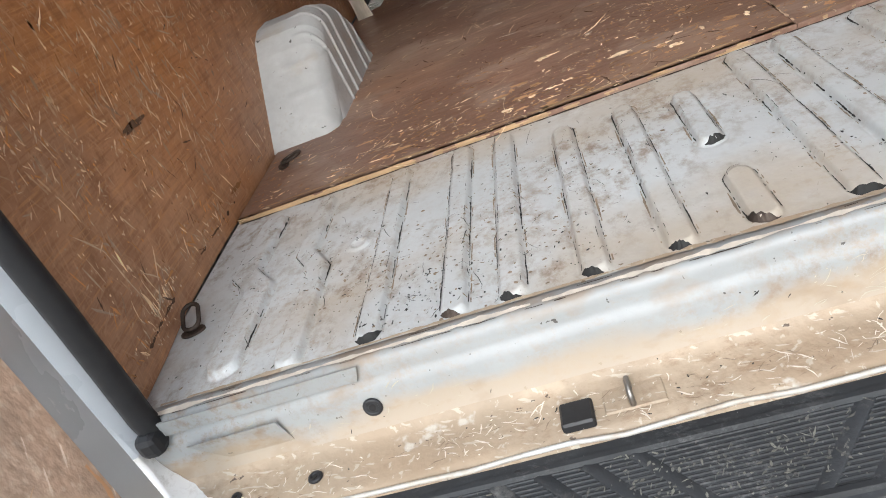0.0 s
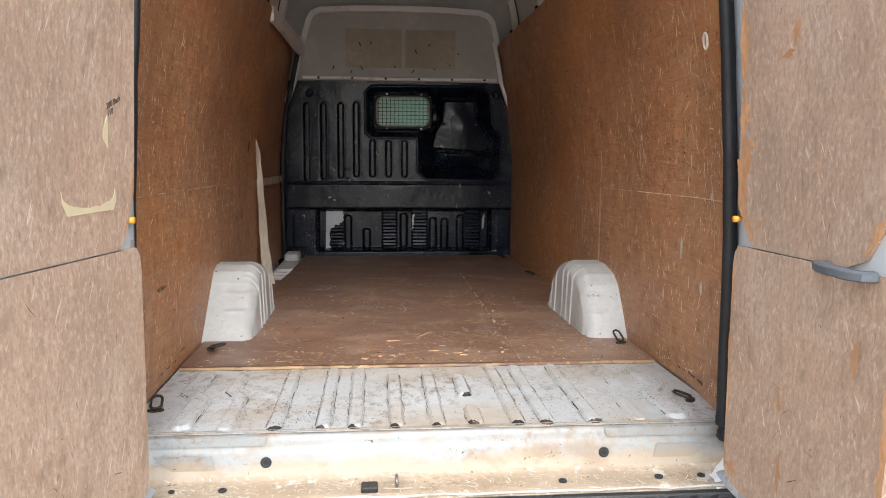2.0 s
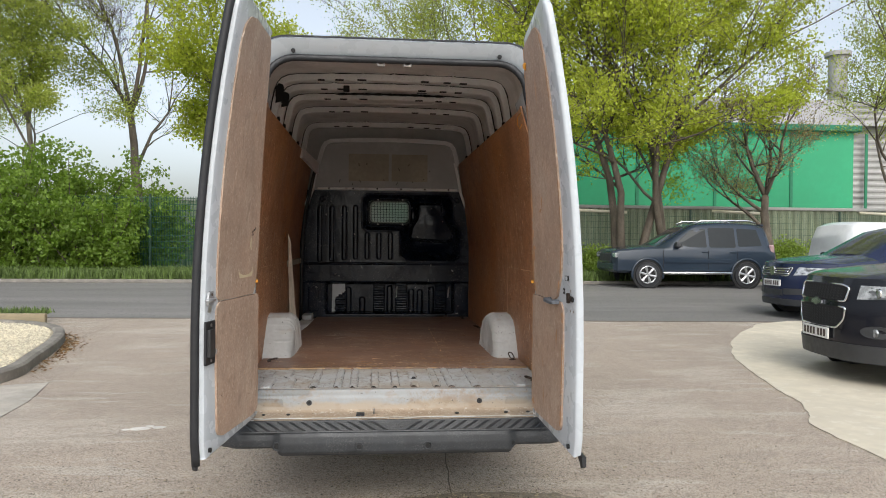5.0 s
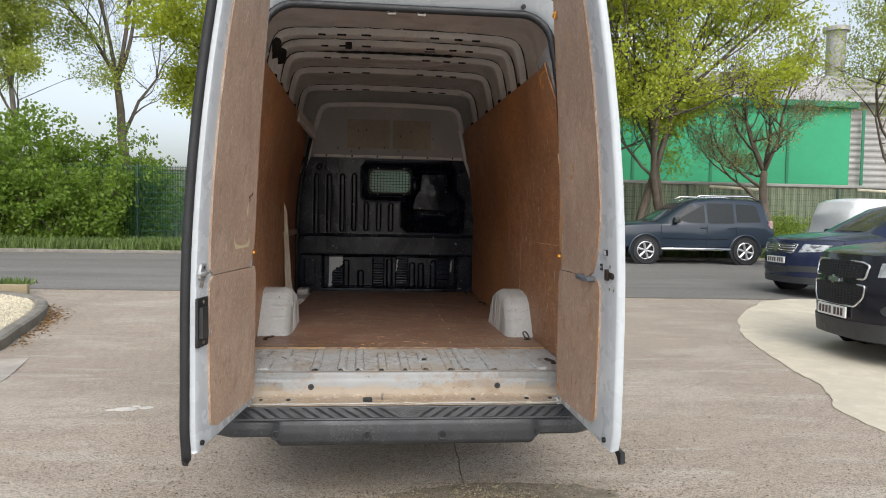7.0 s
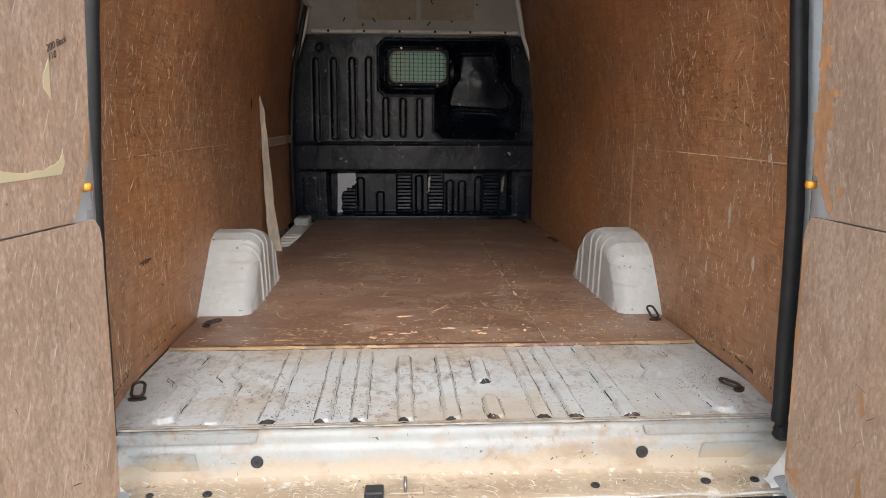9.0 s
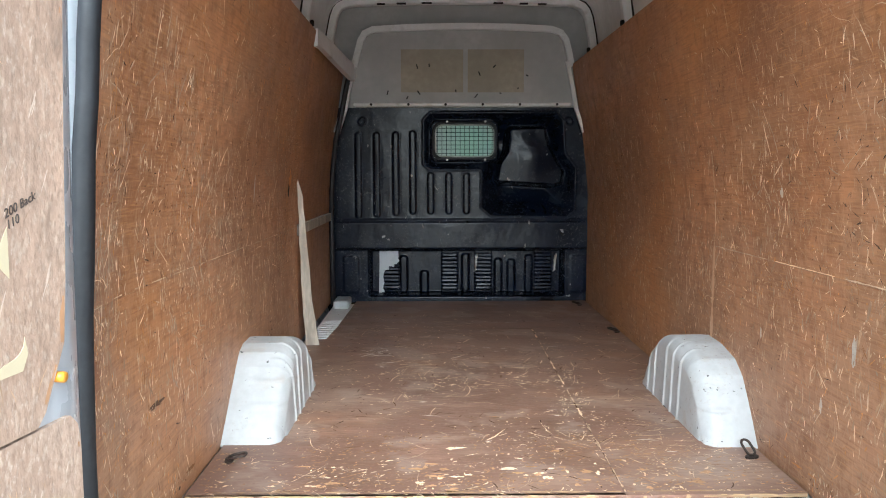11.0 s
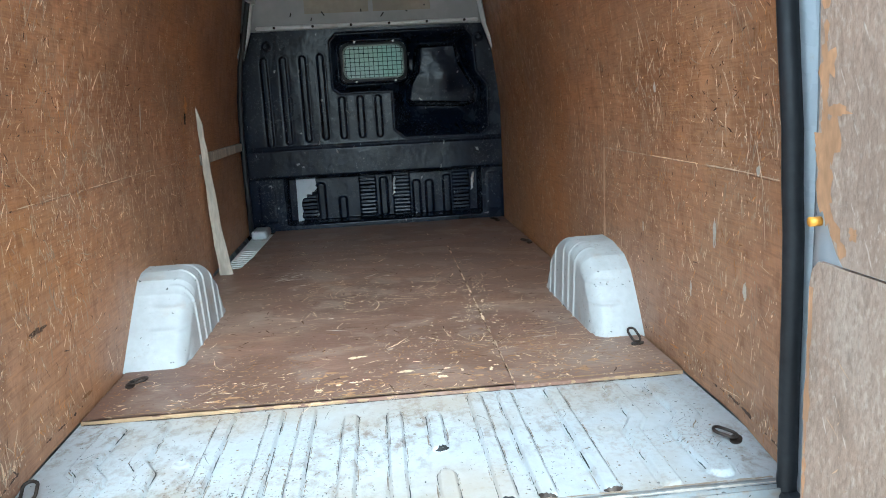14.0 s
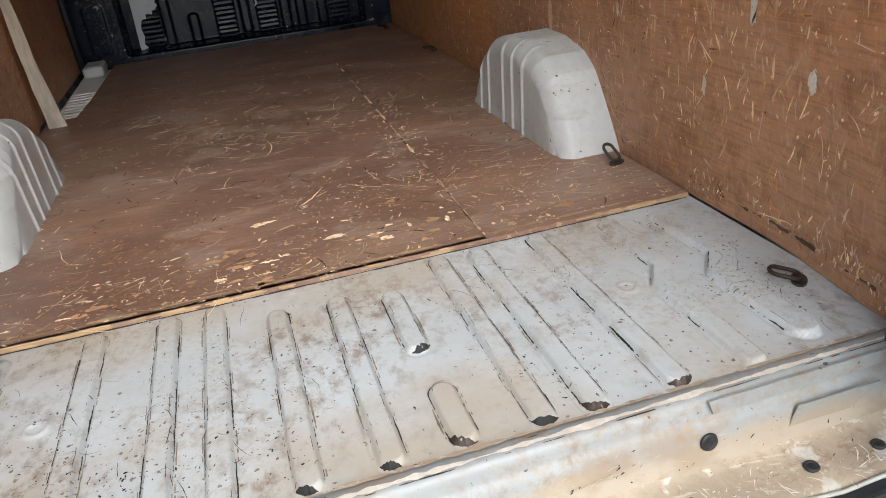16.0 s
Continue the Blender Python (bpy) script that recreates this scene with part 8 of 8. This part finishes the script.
# navy estate, nose out
SUV = [(2.22, 0.30, 0.90, 0.965, 0.45, 0.47, 0.40), (1.90, 0.26, 0.93, 1.00, 0.70, 0.72, 0.56), (1.55, 0.26, 0.99, 1.06, 0.88, 0.88, 0.70), (0.95, 0.26, 1.03, 1.14, 0.95, 0.95, 0.78), (0.05, 0.26, 1.05, 1.62, 0.95, 0.95, 0.68), (-0.3, 0.26, 1.05, 1.69, 0.95, 0.95, 0.68), (-1.6, 0.28, 1.06, 1.66, 0.95, 0.95, 0.66), (-2.1, 0.32, 1.04, 1.40, 0.92, 0.92, 0.62), (-2.35, 0.38, 0.9, 0.98, 0.86, 0.86, 0.6)]
WINS = [[(0.62, 1.10), (-0.10, 1.52), (-0.55, 1.54), (-0.55, 1.09)], [(-0.62, 1.09), (-0.62, 1.54), (-1.45, 1.52), (-1.45, 1.10)]]


def nose_out(name, label, x, y, deg, paint, xf, dz=0.0):
    body_at = [(q[0], q[1], q[2] + dz, q[3] + dz, *q[4:]) for q in SUV]
    c, body, side = car(name, label, heading(x, y, deg), body_at, paint, [(1.42, 0.36), (-1.42, 0.36)], WINS, (0.90, 0.10))
    ob, fx = fascia(c, paint, xf, 0.94, 0.24, 1.0 + dz)
    # crowned bonnet from the nose back to the screen, and the wings beside it
    z1, zb = 1.0 + dz, 1.155 + dz

    def lid(u, v):
        w = 2 * u - 1
        y = w * (0.94 - 0.02 * v)
        x = fx(w * 0.94, z1) * (1 - v) + 0.93 * v
        crease = 0.014 * math.exp(-((abs(w) - 0.58) / 0.05) ** 2) * min(1.0, 6 * v)
        return (x, y, z1 + (zb - z1) * v ** 0.62 + crease - (0.05 * v + 0.03 * min(1.0, 5 * v)) * abs(w) ** 4)
    bm = bmesh.new()
    grid(bm, 40, 16, lid)
    part("bonnet", bm, paint, c, "", True)
    for s in (-1, 1):
        bm = bmesh.new()

        def wing(u, v):
            top = lid((s + 1) / 2, v)
            return (top[0], s * (0.94 + 0.02 * math.sin(math.pi * u) - 0.02 * v * (1 - u)), 0.80 + (top[2] - 0.80) * u)
        grid(bm, 6, 12, wing)
        part("front_wing", bm, paint, c, "", True)
    for s in (-1, 1):
        bm = bmesh.new()
        box(bm, 0.50, 0.64, s * 1.02 - 0.10, s * 1.02 + 0.08, 1.06, 1.20, 0.04, seg=2)
        part("wing_mirror", bm, paint, c)
    return c, fx


def place_nose(px, py, deg, xf):
    """Where a car stands so that the middle of its nose is at a point."""
    return px - xf * math.cos(radians(deg)), py - xf * math.sin(radians(deg))


x, y = place_nose(7.22, 8.92, 182, 2.32)
c, fx = nose_out("estate_car", "navy blue estate car with a chrome slatted grille on the apron", x, y, 182, M_NAVY, 2.32)
g = [(-0.40, 0.78), (0.40, 0.78), (0.47, 0.93), (-0.47, 0.93)]
nose_quad(c, "grille", g, fx, M_TRIM)
nose_rim(c, g, fx, 0.014)
for z in (0.82, 0.865, 0.905):
    bm = bmesh.new()
    tube(bm, [(fx(y2, z) + 0.02, y2, z) for y2 in np.linspace(-0.42, 0.42, 9)], 0.010, 6)
    part("grille_slat", bm, M_CHROME, c, "", True)
bm = bmesh.new()
disc(bm, (fx(0, 0.865) + 0.035, 0, 0.865), 0.085, (1, 0, 0), 0.02, 24)
part("round_badge", bm, M_CHROME, c, "plain round chrome badge")
for s in (-1, 1):
    nose_quad(c, "headlamp", [(s * 0.50, 0.79), (s * 0.80, 0.82), (s * 0.86, 0.93), (s * 0.56, 0.94)], fx, M_LAMP, 0.014, "clear headlamp")
    nose_quad(c, "intake", [(s * 0.30, 0.44), (s * 0.78, 0.46), (s * 0.76, 0.56), (s * 0.30, 0.55)], fx, M_TRIM, 0.008)
nose_quad(c, "intake", [(-0.28, 0.42), (0.28, 0.42), (0.28, 0.53), (-0.28, 0.53)], fx, M_TRIM, 0.008)
nose_quad(c, "lower_lip", [(-0.80, 0.25), (0.80, 0.25), (0.82, 0.36), (-0.82, 0.36)], fx, M_TRIM, 0.010, n=30)
plate(c, 0, 0, 0.645, fx)

# black crossover, nose out
x, y = place_nose(4.66, 3.50, 175, 2.32)
c, fx = nose_out("crossover_car", "glossy black crossover with a split mesh grille on the apron", x, y, 175, M_BLACKCAR, 2.32, 0.09)
g1 = [(-0.44, 0.85), (0.44, 0.85), (0.46, 0.99), (0.38, 1.02), (-0.38, 1.02), (-0.46, 0.99)]
g2 = [(-0.34, 0.57), (0.34, 0.57), (0.43, 0.66), (0.45, 0.79), (-0.45, 0.79), (-0.43, 0.66)]
for g in (g1, g2):
    nose_quad(c, "grille", [(-0.40, min(q[1] for q in g)), (0.40, min(q[1] for q in g)), (0.44, max(q[1] for q in g)), (-0.44, max(q[1] for q in g))], fx, M_DARK, 0.006)
    nose_rim(c, g, fx, 0.012)
    z0, z1 = min(q[1] for q in g), max(q[1] for q in g)
    bm = bmesh.new()
    for k in range(int((z1 - z0) / 0.028)):
        z = z0 + 0.02 + 0.028 * k
        tube(bm, [(fx(y2, z) + 0.012, y2, z + 0.008 * ((j % 2) * 2 - 1)) for j, y2 in enumerate(np.linspace(-0.40, 0.40, 31))], 0.003, 4)
    part("grille_mesh", bm, M_TRIM, c)
bm = bmesh.new()
prism(bm, [(-0.10, 0.802), (-0.03, 0.802), (-0.03, 0.782), (0.03, 0.782), (0.03, 0.802), (0.10, 0.802), (0.09, 0.847), (0.03, 0.847), (0.03, 0.867), (-0.03, 0.867), (-0.03, 0.847), (-0.09, 0.847)], lambda a, b, k: (fx(a, b) + 0.005 + 0.02 * k, a, b))
part("plain_badge", bm, M_CHROME, c, "plain chrome badge")
for s in (-1, 1):
    h = nose_quad(c, "headlamp", [(s * 0.55, 0.88), (s * 0.86, 0.90), (s * 0.90, 1.02), (s * 0.56, 1.02)], fx, M_LAMP, 0.014, "clear headlamp")
    bm = bmesh.new()
    disc(bm, (fx(s * 0.70, 0.95) + 0.02, s * 0.70, 0.95), 0.05, (1, 0, 0), 0.02, 18)
    part("lamp_lens", bm, M_CHROME, h)
    f = nose_patch(c, "fog_recess", [(s * 0.70 + 0.115 * math.cos(k * math.pi / 8), 0.56 + 0.062 * math.sin(k * math.pi / 8)) for k in range(16)], fx, M_TRIM, 0.010)
    bm = bmesh.new()
    disc(bm, (fx(s * 0.70, 0.555) + 0.015, s * 0.70, 0.555), 0.04, (1, 0, 0), 0.02, 16)
    part("fog_lamp", bm, M_LAMP, f)
nose_quad(c, "lower_bumper", [(-0.90, 0.245), (0.90, 0.245), (0.92, 0.42), (-0.92, 0.42)], fx, M_TRIM, 0.015, n=30)
plate(c, 0, 0, 0.50, fx)
bm = bmesh.new()
tube(bm, [(0.95, -0.4, 1.17), (0.70, 0.1, 1.26), (0.60, 0.55, 1.29)], 0.012, 5)
part("wiper", bm, M_RUBBER, c)

# white delivery van beyond
c, body, side = car("delivery_van", "white delivery van with red lettering parked beyond the cars", heading(12.9, 12.8, 0), [
    (2.1, 0.30, 0.75, 0.85, 0.75, 0.75, 0.6), (1.8, 0.28, 0.95, 1.08, 0.88, 0.88, 0.75), (1.2, 0.28, 1.05, 1.2, 0.90, 0.90, 0.78), (0.5, 0.28, 1.1, 1.78, 0.90, 0.90, 0.74), (0.1, 0.28, 1.1, 1.84, 0.90, 0.90, 0.78), (-1.7, 0.30, 1.1, 1.84, 0.90, 0.90, 0.78), (-1.95, 0.32, 1.1, 1.76, 0.88, 0.88, 0.74), (-2.1, 0.34, 1.0, 1.5, 0.82, 0.82, 0.66)],
    M_WHITECAR, [(1.4, 0.32), (-1.35, 0.32)], [[(0.85, 1.18), (0.35, 1.66), (-0.2, 1.68), (-0.2, 1.16)]], (1.1, 0.55))
for z, w in ((1.46, 0.10), (1.36, 0.16), (1.24, 0.22)):
    bm = bmesh.new()
    prism(bm, [(-1.70, z), (-1.70 + w, z), (-1.70 + w, z + 0.06), (-1.70, z + 0.06)], lambda a, b, k: side(a, b, -1, 0.002 + 0.004 * k))
    part("red_mark", bm, M_RED, c)
bm = bmesh.new()
prism(bm, rounded([(-0.75, 1.16), (-0.55, 1.16), (-0.55, 1.66), (-0.70, 1.60)], 0.04), lambda a, b, k: side(a, b, -1, -0.01 + 0.016 * k))
part("quarter_window", bm, M_CARGLASS, c)
